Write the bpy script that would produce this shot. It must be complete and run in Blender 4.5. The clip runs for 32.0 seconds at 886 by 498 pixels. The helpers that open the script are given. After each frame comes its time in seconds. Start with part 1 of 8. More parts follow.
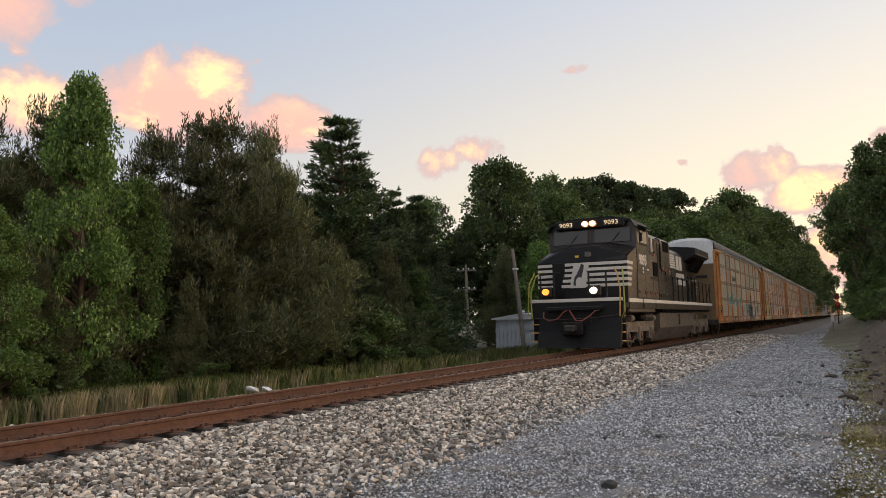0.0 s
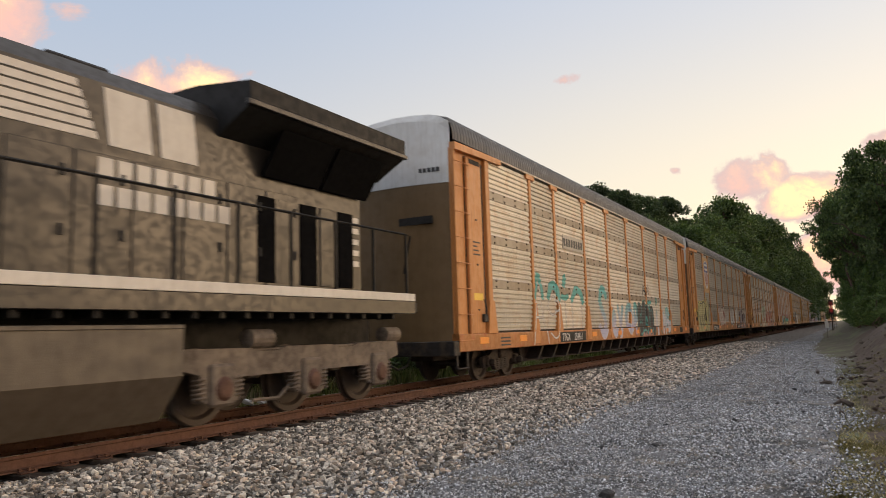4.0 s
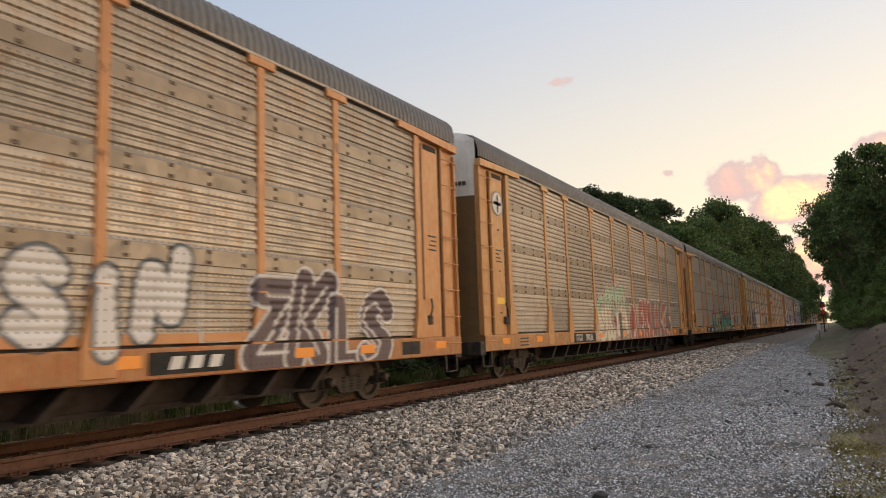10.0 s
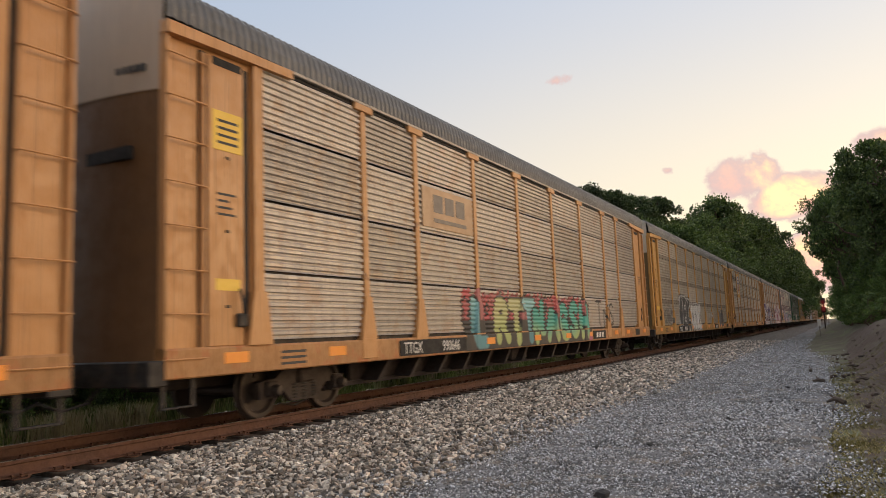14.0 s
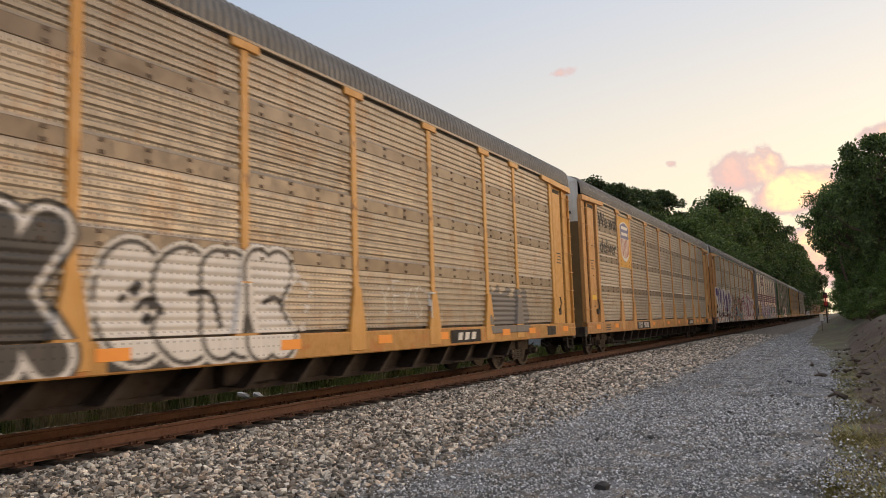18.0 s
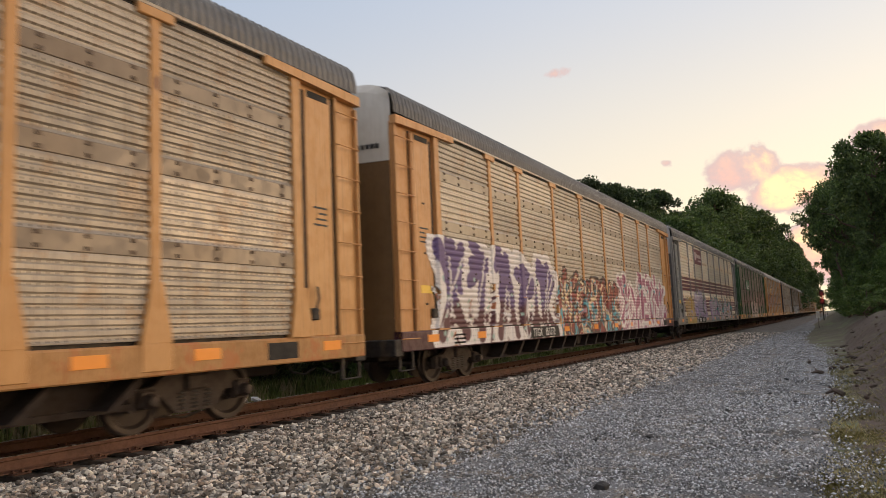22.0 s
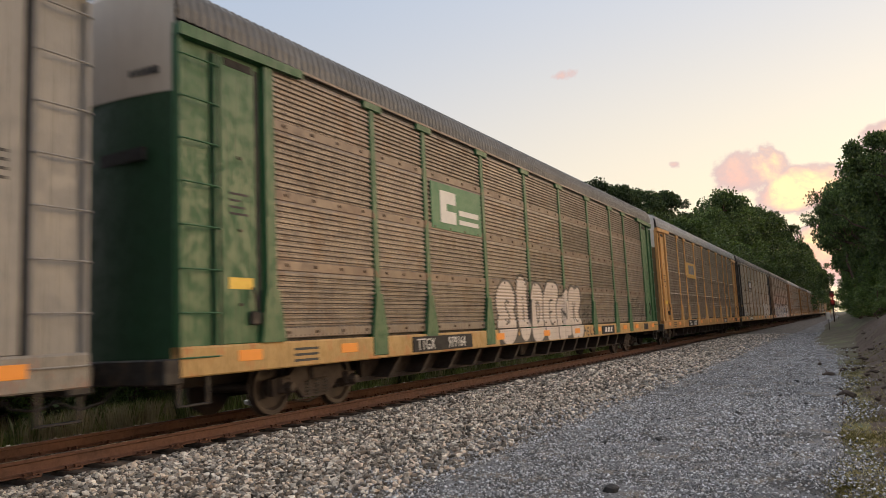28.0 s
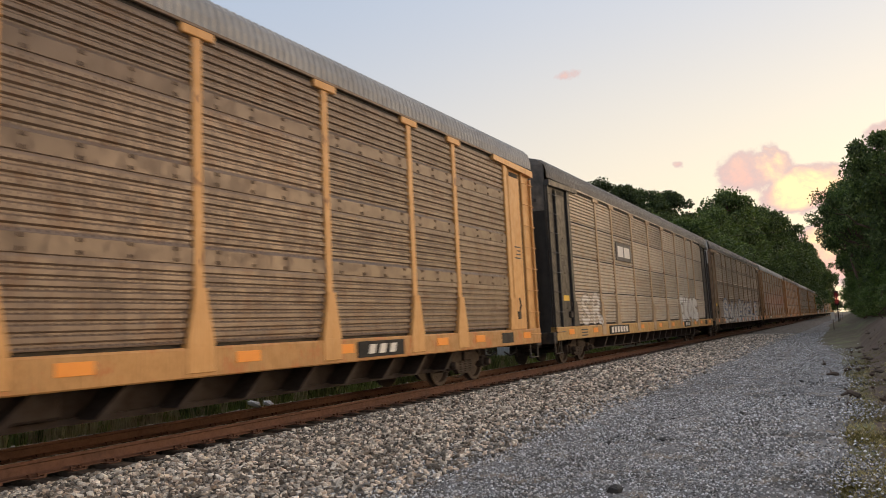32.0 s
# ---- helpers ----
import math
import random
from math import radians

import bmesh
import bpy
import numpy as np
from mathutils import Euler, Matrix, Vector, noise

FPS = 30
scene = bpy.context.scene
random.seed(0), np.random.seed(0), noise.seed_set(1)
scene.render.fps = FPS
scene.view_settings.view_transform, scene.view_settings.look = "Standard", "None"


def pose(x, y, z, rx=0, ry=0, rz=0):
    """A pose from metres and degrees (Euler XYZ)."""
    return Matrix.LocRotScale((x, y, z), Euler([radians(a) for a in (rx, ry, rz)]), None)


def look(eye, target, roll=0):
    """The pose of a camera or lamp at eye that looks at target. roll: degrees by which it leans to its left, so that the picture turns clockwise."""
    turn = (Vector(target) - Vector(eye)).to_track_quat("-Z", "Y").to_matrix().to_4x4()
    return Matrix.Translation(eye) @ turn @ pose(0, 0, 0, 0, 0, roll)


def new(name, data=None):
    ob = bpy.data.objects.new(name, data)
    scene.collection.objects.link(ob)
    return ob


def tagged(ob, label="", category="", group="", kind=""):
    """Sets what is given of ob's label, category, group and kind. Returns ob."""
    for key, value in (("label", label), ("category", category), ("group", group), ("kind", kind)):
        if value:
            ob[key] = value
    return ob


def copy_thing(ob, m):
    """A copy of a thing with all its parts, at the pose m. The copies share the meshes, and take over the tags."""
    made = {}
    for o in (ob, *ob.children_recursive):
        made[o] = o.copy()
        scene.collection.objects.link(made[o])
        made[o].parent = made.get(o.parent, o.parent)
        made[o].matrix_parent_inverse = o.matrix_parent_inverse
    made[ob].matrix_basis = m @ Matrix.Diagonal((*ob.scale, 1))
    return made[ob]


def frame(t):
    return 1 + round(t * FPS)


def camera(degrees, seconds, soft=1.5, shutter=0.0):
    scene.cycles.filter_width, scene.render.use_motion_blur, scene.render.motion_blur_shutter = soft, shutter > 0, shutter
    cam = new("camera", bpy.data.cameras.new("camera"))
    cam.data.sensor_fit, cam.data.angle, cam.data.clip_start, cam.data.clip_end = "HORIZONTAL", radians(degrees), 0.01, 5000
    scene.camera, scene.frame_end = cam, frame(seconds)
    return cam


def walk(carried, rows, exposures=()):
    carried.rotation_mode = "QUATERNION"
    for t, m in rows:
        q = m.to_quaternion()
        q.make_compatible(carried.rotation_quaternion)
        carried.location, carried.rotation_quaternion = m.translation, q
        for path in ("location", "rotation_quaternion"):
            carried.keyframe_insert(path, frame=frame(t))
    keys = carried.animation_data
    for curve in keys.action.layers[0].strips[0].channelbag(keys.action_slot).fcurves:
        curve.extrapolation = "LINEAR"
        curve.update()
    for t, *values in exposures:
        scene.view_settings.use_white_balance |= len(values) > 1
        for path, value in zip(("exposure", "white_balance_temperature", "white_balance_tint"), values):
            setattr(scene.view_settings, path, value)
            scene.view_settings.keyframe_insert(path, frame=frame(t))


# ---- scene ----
# ---- camera ----
EYE = (0.0, 0.0, 1.55)
RAIL_TOP = 0.275    # height of the rail heads over the gravel road
TRACK_X = -9.33     # centre line of the track, which runs along y


def aim(turn, tilt, lean):
    """The held phone: degrees to the left of the track, upwards, and of lean."""
    a, b = radians(turn), radians(tilt)
    way = Vector((-math.sin(a) * math.cos(b), math.cos(a) * math.cos(b), math.sin(b)))
    return look(EYE, Vector(EYE) + 10 * way, lean)


TRAIN_Z = 0.34      # the train's own zero height, a little over the rail heads
cam = camera(63.4, 32.0, soft=0.85, shutter=0.3)
walk(cam, [
    (0, aim(29.60, 5.81, -1.21)), (0.5, aim(29.58, 5.99, -1.42)), (1, aim(29.61, 6.20, -1.51)),
    (1.5, aim(29.67, 6.36, -1.49)), (2, aim(29.62, 6.42, -1.42)), (2.5, aim(29.45, 6.45, -1.42)),
    (3, aim(29.28, 6.48, -1.54)), (3.5, aim(29.15, 6.53, -1.72)), (5.5, aim(29.23, 6.93, -1.84)),
    (6, aim(29.26, 6.97, -1.92)), (6.5, aim(29.20, 6.98, -1.92)), (7, aim(29.16, 7.00, -1.92)),
    (7.5, aim(29.14, 6.96, -1.77)), (8, aim(29.08, 6.87, -1.54)), (8.5, aim(29.01, 6.78, -1.37)),
    (9, aim(28.94, 6.75, -1.48)), (9.5, aim(28.79, 6.75, -1.64)), (10, aim(28.62, 6.76, -1.81)),
    (10.5, aim(28.53, 6.74, -1.87)), (11, aim(28.50, 6.73, -1.87)), (11.5, aim(28.52, 6.77, -1.91)),
    (12, aim(28.53, 6.84, -1.99)), (12.5, aim(28.57, 6.88, -2.09)), (13, aim(28.58, 6.87, -2.18)),
    (13.5, aim(28.59, 6.76, -2.16)), (14, aim(28.62, 6.70, -2.26)), (14.5, aim(28.68, 6.66, -2.33)),
    (16.5, aim(28.81, 6.34, -2.09)), (17, aim(28.83, 6.29, -2.02)), (17.5, aim(28.85, 6.22, -1.93)),
    (18, aim(28.84, 6.06, -1.83)), (18.5, aim(28.80, 5.89, -1.80)), (19, aim(28.71, 5.86, -1.97)),
    (19.5, aim(28.50, 5.93, -2.28)), (20, aim(28.28, 6.02, -2.44)), (20.5, aim(28.25, 6.14, -2.51)),
    (21, aim(28.34, 6.25, -2.51)), (21.5, aim(28.45, 6.26, -2.48)), (22, aim(28.56, 6.20, -2.54)),
    (22.5, aim(28.65, 6.17, -2.67)), (23, aim(28.74, 6.08, -2.64)), (23.5, aim(28.81, 6.07, -2.63)),
    (24, aim(28.84, 6.14, -2.65)), (24.5, aim(28.89, 6.19, -2.67)), (25, aim(28.91, 6.23, -2.64)),
    (25.5, aim(28.88, 6.33, -2.61)), (27.5, aim(29.08, 6.48, -2.87)), (28, aim(29.17, 6.44, -2.74)),
    (28.5, aim(29.18, 6.46, -2.79)), (29, aim(29.15, 6.46, -2.84)), (29.5, aim(29.14, 6.43, -2.87)),
    (30, aim(29.15, 6.37, -2.90)), (30.5, aim(29.20, 6.34, -2.92)), (31, aim(29.25, 6.40, -2.93)),
    (31.5, aim(29.35, 6.49, -2.88)), (32, aim(29.43, 6.49, -2.82)),
])

# ---- world and sun ----
SUN_TURN, SUN_HEIGHT = 50.0, 9.0      # degrees right of the track's far end, and up


class Nodes:
    """Short-hand to wire shader nodes."""

    def __init__(self, tree):
        self.tree = tree
        tree.nodes.clear()

    def add(self, kind, **sets):
        n = self.tree.nodes.new(kind)
        for k, v in sets.items():
            if k == "operation":
                n.operation = v
            elif k == "blend_type":
                n.blend_type = v
            elif k == "data_type":
                n.data_type = v
            elif k == "object":
                n.object = v
            elif k == "feature":
                n.feature = v
            elif k == "noise_dimensions":
                n.noise_dimensions = v
        return n

    def put(self, socket, value):
        if isinstance(value, bpy.types.NodeSocket):
            self.tree.links.new(value, socket)
        elif isinstance(value, (tuple, list)) and len(value) == 3 and socket.type == "RGBA":
            socket.default_value = (*value, 1)
        else:
            socket.default_value = value

    def math(self, op, a, b=0.0, c=None):
        n = self.add("ShaderNodeMath", operation=op)
        self.put(n.inputs[0], a)
        self.put(n.inputs[1], b)
        if c is not None:
            self.put(n.inputs[2], c)
        return n.outputs[0]

    def vmath(self, op, a, b=None):
        n = self.add("ShaderNodeVectorMath", operation=op)
        self.put(n.inputs[0], a)
        if b is not None:
            self.put(n.inputs[1], b)
        return n.outputs["Value"] if op in ("DOT_PRODUCT", "LENGTH", "DISTANCE") else n.outputs[0]

    def mix(self, fac, a, b, blend="MIX"):
        n = self.add("ShaderNodeMix", data_type="RGBA", blend_type=blend)
        self.put(n.inputs[0], fac)
        self.put(n.inputs[6], a)
        self.put(n.inputs[7], b)
        return n.outputs[2]

    def noise(self, vector, scale, detail=3.0, rough=0.55, distortion=0.0, colour=False):
        n = self.add("ShaderNodeTexNoise")
        self.put(n.inputs["Vector"], vector)
        n.inputs["Scale"].default_value, n.inputs["Detail"].default_value = scale, detail
        n.inputs["Roughness"].default_value, n.inputs["Distortion"].default_value = rough, distortion
        return n.outputs[1 if colour else 0]

    def ramp(self, value, a, b, lo=0.0, hi=1.0):
        n = self.add("ShaderNodeMapRange")
        n.interpolation_type = "SMOOTHSTEP"
        self.put(n.inputs[0], value)
        for i, v in enumerate((a, b, lo, hi)):
            self.put(n.inputs[1 + i], v)
        return n.outputs[0]

    def stretch(self, vector, x, y, z):
        return self.vmath("MULTIPLY", vector, (x, y, z))


world = bpy.data.worlds.new("evening_sky")
scene.world = world
world.use_nodes = True


def heading(turn, height):
    a, b = radians(turn), radians(height)
    return Vector((math.sin(a) * math.cos(b), math.cos(a) * math.cos(b), math.sin(b)))


def build_sky():
    n = Nodes(world.node_tree)
    sky = n.add("ShaderNodeTexSky")
    sky.sky_type, sky.sun_disc = "NISHITA", False
    sky.sun_elevation, sky.sun_rotation = radians(9.0), radians(32.0)
    sky.air_density, sky.dust_density, sky.ozone_density = 1.0, 2.2, 1.0
    way = n.add("ShaderNodeTexCoord").outputs["Generated"]
    split = n.add("ShaderNodeSeparateXYZ")
    n.put(split.inputs[0], way)
    up = split.outputs[2]
    # thin evening haze: pale blue overhead, cream towards the low sun
    west = n.vmath("DOT_PRODUCT", way, tuple(heading(32.0, 0)))
    haze = n.mix(n.ramp(west, -0.1, 0.95), (0.66, 0.66, 0.68), (1.12, 0.92, 0.62))
    haze = n.mix(n.ramp(west, -0.15, -0.8), haze, (1.25, 1.10, 1.02))      # pink light of the sky opposite the sunset
    low_sun = n.vmath("DOT_PRODUCT", way, tuple(heading(17.0, 10.0)))
    haze = n.mix(n.ramp(low_sun, 0.974, 0.998), haze, (3.2, 2.1, 1.15))     # glow of the low sun behind the trees
    beside = n.vmath("DOT_PRODUCT", way, tuple(heading(78.0, 12.0)))
    haze = n.mix(n.ramp(beside, 0.35, 0.95), haze, (2.2, 1.55, 0.92))     # bright evening sky to the west
    blue = n.mix(n.ramp(west, 0.0, 1.0), (0.44, 0.53, 0.68), (0.66, 0.69, 0.77))
    haze = n.mix(n.ramp(up, 0.06, 0.52), haze, blue)
    haze = n.mix(n.ramp(up, 0.50, 0.85), haze, (0.82, 0.80, 0.82))   # sky overhead, out of view, raised to brighten the ground
    base = n.mix(0.80, n.mix(1.0, sky.outputs[0], (0.085, 0.085, 0.085), "MULTIPLY"), haze)
    # clouds: billows round a few headings, broken up by noise
    billow = n.noise(n.stretch(way, 1, 1, 1.35), 8.0, 9.0, 0.62, 0.25)
    fine = n.noise(n.stretch(way, 1, 1, 1.6), 26.0, 6.0, 0.6)
    cover, lift, total = None, None, None
    # turn right of the track, height, half-width, half-height (degrees), weight
    for turn, height, wide, high, weight in CLOUDS:
        to = heading(turn, height)
        side = Vector((to.y, -to.x, 0)).normalized()
        over = side.cross(to)
        u = n.math("MULTIPLY", n.vmath("DOT_PRODUCT", way, tuple(side)), 1 / math.sin(radians(wide)))
        v = n.math("MULTIPLY", n.vmath("DOT_PRODUCT", way, tuple(over)), 1 / math.sin(radians(high)))
        ahead = n.ramp(n.vmath("DOT_PRODUCT", way, tuple(to)), 0.6, 0.7)
        d = n.math("SQRT", n.math("ADD", n.math("MULTIPLY", u, u), n.math("MULTIPLY", v, v)))
        blob = n.math("MULTIPLY", n.math("MULTIPLY", n.ramp(d, 1.35, 0.0), weight), ahead)
        cover = blob if cover is None else n.math("MAXIMUM", cover, blob)
        lift = n.math("MULTIPLY", blob, v) if lift is None else n.math("ADD", lift, n.math("MULTIPLY", blob, v))
        total = n.math("ADD", blob, 0.001) if total is None else n.math("ADD", total, blob)
    soft = n.math("ADD", cover, n.math("MULTIPLY", n.math("SUBTRACT", billow, 0.5), 1.9))
    dense = n.math("MULTIPLY", n.ramp(soft, 0.42, 0.60), n.ramp(cover, 0.02, 0.2))
    lit = n.ramp(n.math("ADD", n.noise(n.vmath("ADD", n.stretch(way, 1, 1, 1.35), (0.012, 0.0, 0.03)), 8.0, 9.0, 0.62, 0.25),
                        n.math("MULTIPLY", n.math("SUBTRACT", fine, 0.5), 0.25)), 0.42, 0.66)
    lit = n.ramp(n.math("ADD", n.math("MULTIPLY", lit, 0.8), n.math("MULTIPLY", n.math("DIVIDE", lift, total), 0.55)), -0.05, 0.72)
    peak = n.ramp(n.math("SUBTRACT", soft, n.math("MULTIPLY", fine, 0.2)), 0.42, 0.85)
    tint = n.mix(peak, (0.64, 0.47, 0.45), (0.98, 0.52, 0.40))
    tint = n.mix(n.math("MULTIPLY", lit, peak), tint, (1.32, 0.95, 0.45))
    final = n.mix(n.math("MULTIPLY", dense, 0.92), base, tint)
    out = n.add("ShaderNodeBackground")
    n.put(out.inputs[0], final)
    out.inputs[1].default_value = 1.0
    end = n.add("ShaderNodeOutputWorld")
    n.put(end.inputs[0], out.outputs[0])


CLOUDS = [(-50.0, 17.4, 7.5, 4.8, 1.15), (-42.0, 16.0, 4.5, 3.0, 1.12), (-60.0, 15.5, 7.0, 3.4, 0.85), (-63.0, 23.0, 5.0, 5.0, 1.15), (-57.0, 23.0, 4.0, 1.6, 0.55),
          (-29.8, 12.8, 4.4, 1.9, 0.50), (-26.6, 13.4, 2.8, 2.6, 0.50), (-5.6, 10.6, 3.6, 3.0, 1.0), (-2.0, 8.6, 6.0, 2.6, 0.95), (-1.0, 4.2, 3.0, 3.4, 1.15), (4.0, 11.5, 4.0, 2.2, 0.85),
          (-21.6, 20.2, 2.0, 0.9, 0.52), (-18.9, 19.3, 2.6, 1.0, 0.52), (-10.6, 11.6, 1.1, 0.7, 0.5)]
build_sky()

sun = new("evening_sun", bpy.data.lights.new("evening_sun", "SUN"))
sun.data.energy, sun.data.angle, sun.data.color = 0.5, radians(22), (1.0, 0.66, 0.38)
sun.matrix_world = look((0, 0, 60), Vector((0, 0, 60)) - heading(SUN_TURN, SUN_HEIGHT))
scene.view_settings.exposure = 0.28

# ---- materials ----


def surface(name, colour, rough=0.7, metal=0.0, vary=0.35, dark=None, grain=8.0, large=0.8, streak=0.0, bump=0.15, bump_scale=40.0,
            per_object=0.0, per_island=0.0, second=None, overlay=None, holder=None, shine=0.5):
    """A weathered surface: stains at two scales, optional run-down streaks, fine relief."""
    m = bpy.data.materials.new(name)
    m.use_nodes = True
    n = Nodes(m.node_tree)
    coord = n.add("ShaderNodeTexCoord")
    if holder is not None:
        coord.object = holder
    at = coord.outputs["Object"]
    dark = dark or tuple(c * 0.5 for c in colour)
    shift = at
    if per_object:
        info = n.add("ShaderNodeObjectInfo")
        shift = n.vmath("ADD", at, n.math("MULTIPLY", info.outputs["Random"], 37.0))
    big = n.ramp(n.noise(shift, large, 4.0, 0.6), 0.35, 0.7)
    small = n.ramp(n.noise(shift, grain, 5.0, 0.65), 0.3, 0.75)
    stain = n.math("ADD", n.math("MULTIPLY", big, 0.55), n.math("MULTIPLY", small, 0.45))
    col = n.mix(n.math("MULTIPLY", stain, vary * 2), colour, dark)
    if second:
        col = n.mix(n.ramp(n.noise(shift, large * 2.3, 4.0, 0.6), 0.5, 0.66), col, second)
    if streak:
        run = n.ramp(n.noise(n.stretch(shift, 6.0, 6.0, 0.35), 1.6, 5.0, 0.65), 0.45, 0.8)
        col = n.mix(n.math("MULTIPLY", run, streak), col, tuple(c * 0.35 for c in dark))
    if per_object:
        info = n.add("ShaderNodeObjectInfo")
        v = n.ramp(info.outputs["Random"], 0.0, 1.0, 1.0 - per_object, 1.0 + per_object)
        col = n.mix(1.0, col, n.vmath("MULTIPLY", (1, 1, 1), v), "MULTIPLY")
    if per_island:
        geo = n.add("ShaderNodeNewGeometry")
        r = geo.outputs["Random Per Island"]
        v = n.math("ADD", n.math("MULTIPLY", n.math("POWER", r, 1.5), 1.5 * per_island), 1.0 - 0.75 * per_island)
        warm = n.ramp(n.math("FRACT", n.math("MULTIPLY", r, 17.0)), 0.55, 0.9)
        col = n.mix(n.math("MULTIPLY", warm, 0.6 * per_island), col, second or dark)
        col = n.mix(1.0, col, n.vmath("MULTIPLY", (1, 1, 1), v), "MULTIPLY")
    if overlay:
        col = overlay(n, coord.outputs["Object"], col)
    b = n.add("ShaderNodeBsdfPrincipled")
    n.put(b.inputs["Base Color"], col)
    n.put(b.inputs["Roughness"], n.ramp(small, 0.0, 1.0, max(0.05, rough - 0.12), min(1.0, rough + 0.12)))
    b.inputs["Metallic"].default_value = metal
    b.inputs["Specular IOR Level"].default_value = shine
    if bump:
        bp = n.add("ShaderNodeBump")
        bp.inputs["Strength"].default_value, bp.inputs["Distance"].default_value = bump, 0.02
        n.put(bp.inputs["Height"], n.noise(at, bump_scale, 3.0, 0.6))
        n.put(b.inputs["Normal"], bp.outputs[0])
    end = n.add("ShaderNodeOutputMaterial")
    n.put(end.inputs[0], b.outputs[0])
    return m


def glow(name, colour, strength):
    m = bpy.data.materials.new(name)
    m.use_nodes = True
    n = Nodes(m.node_tree)
    e = n.add("ShaderNodeEmission")
    n.put(e.inputs[0], colour)
    e.inputs[1].default_value = strength
    end = n.add("ShaderNodeOutputMaterial")
    n.put(end.inputs[0], e.outputs[0])
    return m


def foliage(name, colour, dark, tip):
    """Leaves: each its own shade, a little light comes through."""
    m = bpy.data.materials.new(name)
    m.use_nodes = True
    n = Nodes(m.node_tree)
    geo = n.add("ShaderNodeNewGeometry")
    info = n.add("ShaderNodeObjectInfo")
    r = geo.outputs["Random Per Island"]
    col = n.mix(r, dark, colour)
    col = n.mix(n.ramp(n.math("FRACT", n.math("MULTIPLY", r, 13.0)), 0.8, 1.0), col, tip)
    col = n.mix(1.0, col, n.vmath("MULTIPLY", (1, 1, 1), n.ramp(info.outputs["Random"], 0, 1, 0.7, 1.2)), "MULTIPLY")
    b = n.add("ShaderNodeBsdfPrincipled")
    n.put(b.inputs["Base Color"], col)
    b.inputs["Roughness"].default_value = 0.6
    t = n.add("ShaderNodeBsdfTranslucent")
    n.put(t.inputs[0], n.mix(1.0, col, (0.9, 1.0, 0.5), "MULTIPLY"))
    mixer = n.add("ShaderNodeMixShader")
    mixer.inputs[0].default_value = 0.35
    n.put(mixer.inputs[1], b.outputs[0])
    n.put(mixer.inputs[2], t.outputs[0])
    end = n.add("ShaderNodeOutputMaterial")
    n.put(end.inputs[0], mixer.outputs[0])
    return m


RUST = surface("rail_rust", (0.15, 0.068, 0.04), 0.8, 0.1, 0.4, (0.065, 0.035, 0.025), 14, 1.2, bump=0.3)
SHINE = surface("rail_running_band", (0.33, 0.29, 0.26), 0.35, 0.8, 0.3, (0.2, 0.15, 0.12), 6, 2)
TIE_WOOD = surface("creosoted_wood", (0.085, 0.062, 0.047), 0.9, 0, 0.4, (0.03, 0.023, 0.019), 12, 2, per_object=0.4, bump=0.5, second=(0.13, 0.095, 0.07))
STEEL_DARK = surface("oily_dark_steel", (0.045, 0.04, 0.037), 0.65, 0.3, 0.4, (0.015, 0.013, 0.012), 9, 1.5, second=(0.075, 0.055, 0.04))
WHEEL_STEEL = surface("wheel_steel", (0.07, 0.053, 0.043), 0.55, 0.4, 0.4, (0.04, 0.03, 0.025), 9, 2)
TRUCK_STEEL = surface("dusty_truck_casting", (0.075, 0.055, 0.044), 0.85, 0.1, 0.45, (0.04, 0.03, 0.025), 10, 2, streak=0.3)
# Underframe brown taken near black, with the shade below the sill in its colour.
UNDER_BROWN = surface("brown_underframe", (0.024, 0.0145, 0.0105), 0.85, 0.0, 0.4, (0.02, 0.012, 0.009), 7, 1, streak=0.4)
BALLAST_ROCK = surface("ballast_granite", (0.60, 0.555, 0.485), 0.88, 0, 0.35, (0.31, 0.275, 0.225), 22, 3, per_island=1.1, second=(0.42, 0.33, 0.255), bump=0.4, bump_scale=60)
BALLAST_BED = surface("ballast_bed", (0.13, 0.11, 0.09), 0.95, 0, 0.5, (0.035, 0.03, 0.025), 26, 2.5, bump=1.0, bump_scale=22, second=(0.24, 0.22, 0.20))
ROAD_ROCK = surface("road_gravel_stone", (0.55, 0.565, 0.60), 0.9, 0, 0.3, (0.25, 0.265, 0.26), 30, 3, per_island=1.0, second=(0.32, 0.30, 0.28), bump=0.3)
ROAD_BED = surface("blue_grey_gravel", (0.27, 0.275, 0.29), 0.95, 0, 0.7, (0.05, 0.05, 0.05), 46, 0.9, bump=1.0, bump_scale=52, second=(0.24, 0.205, 0.165))
SOIL = surface("clay_soil", (0.095, 0.065, 0.047), 0.95, 0, 0.5, (0.06, 0.04, 0.03), 6, 0.7, bump=0.9, bump_scale=9, second=(0.10, 0.085, 0.05))
GROUND_MAT = surface("rough_verge", (0.10, 0.08, 0.053), 0.95, 0, 0.5, (0.08, 0.075, 0.045), 4, 0.35, bump=0.8, bump_scale=8, second=(0.12, 0.135, 0.06))
BARK = surface("pine_bark", (0.13, 0.085, 0.06), 0.95, 0, 0.5, (0.04, 0.03, 0.025), 8, 1.5, streak=0.5, bump=0.8, bump_scale=14)
POLE_WOOD = surface("weathered_pole_wood", (0.27, 0.23, 0.19), 0.9, 0, 0.4, (0.12, 0.10, 0.085), 9, 0.8, streak=0.5, bump=0.5)
BLACK_PAINT = surface("black_paint", (0.012, 0.012, 0.013), 0.8, 0, 0.4, (0.02, 0.018, 0.016), 7, 0.9)
WHITE_MARK = surface("white_lettering", (0.72, 0.70, 0.66), 0.7, 0, 0.2, (0.45, 0.42, 0.38), 12, 2, bump=0)
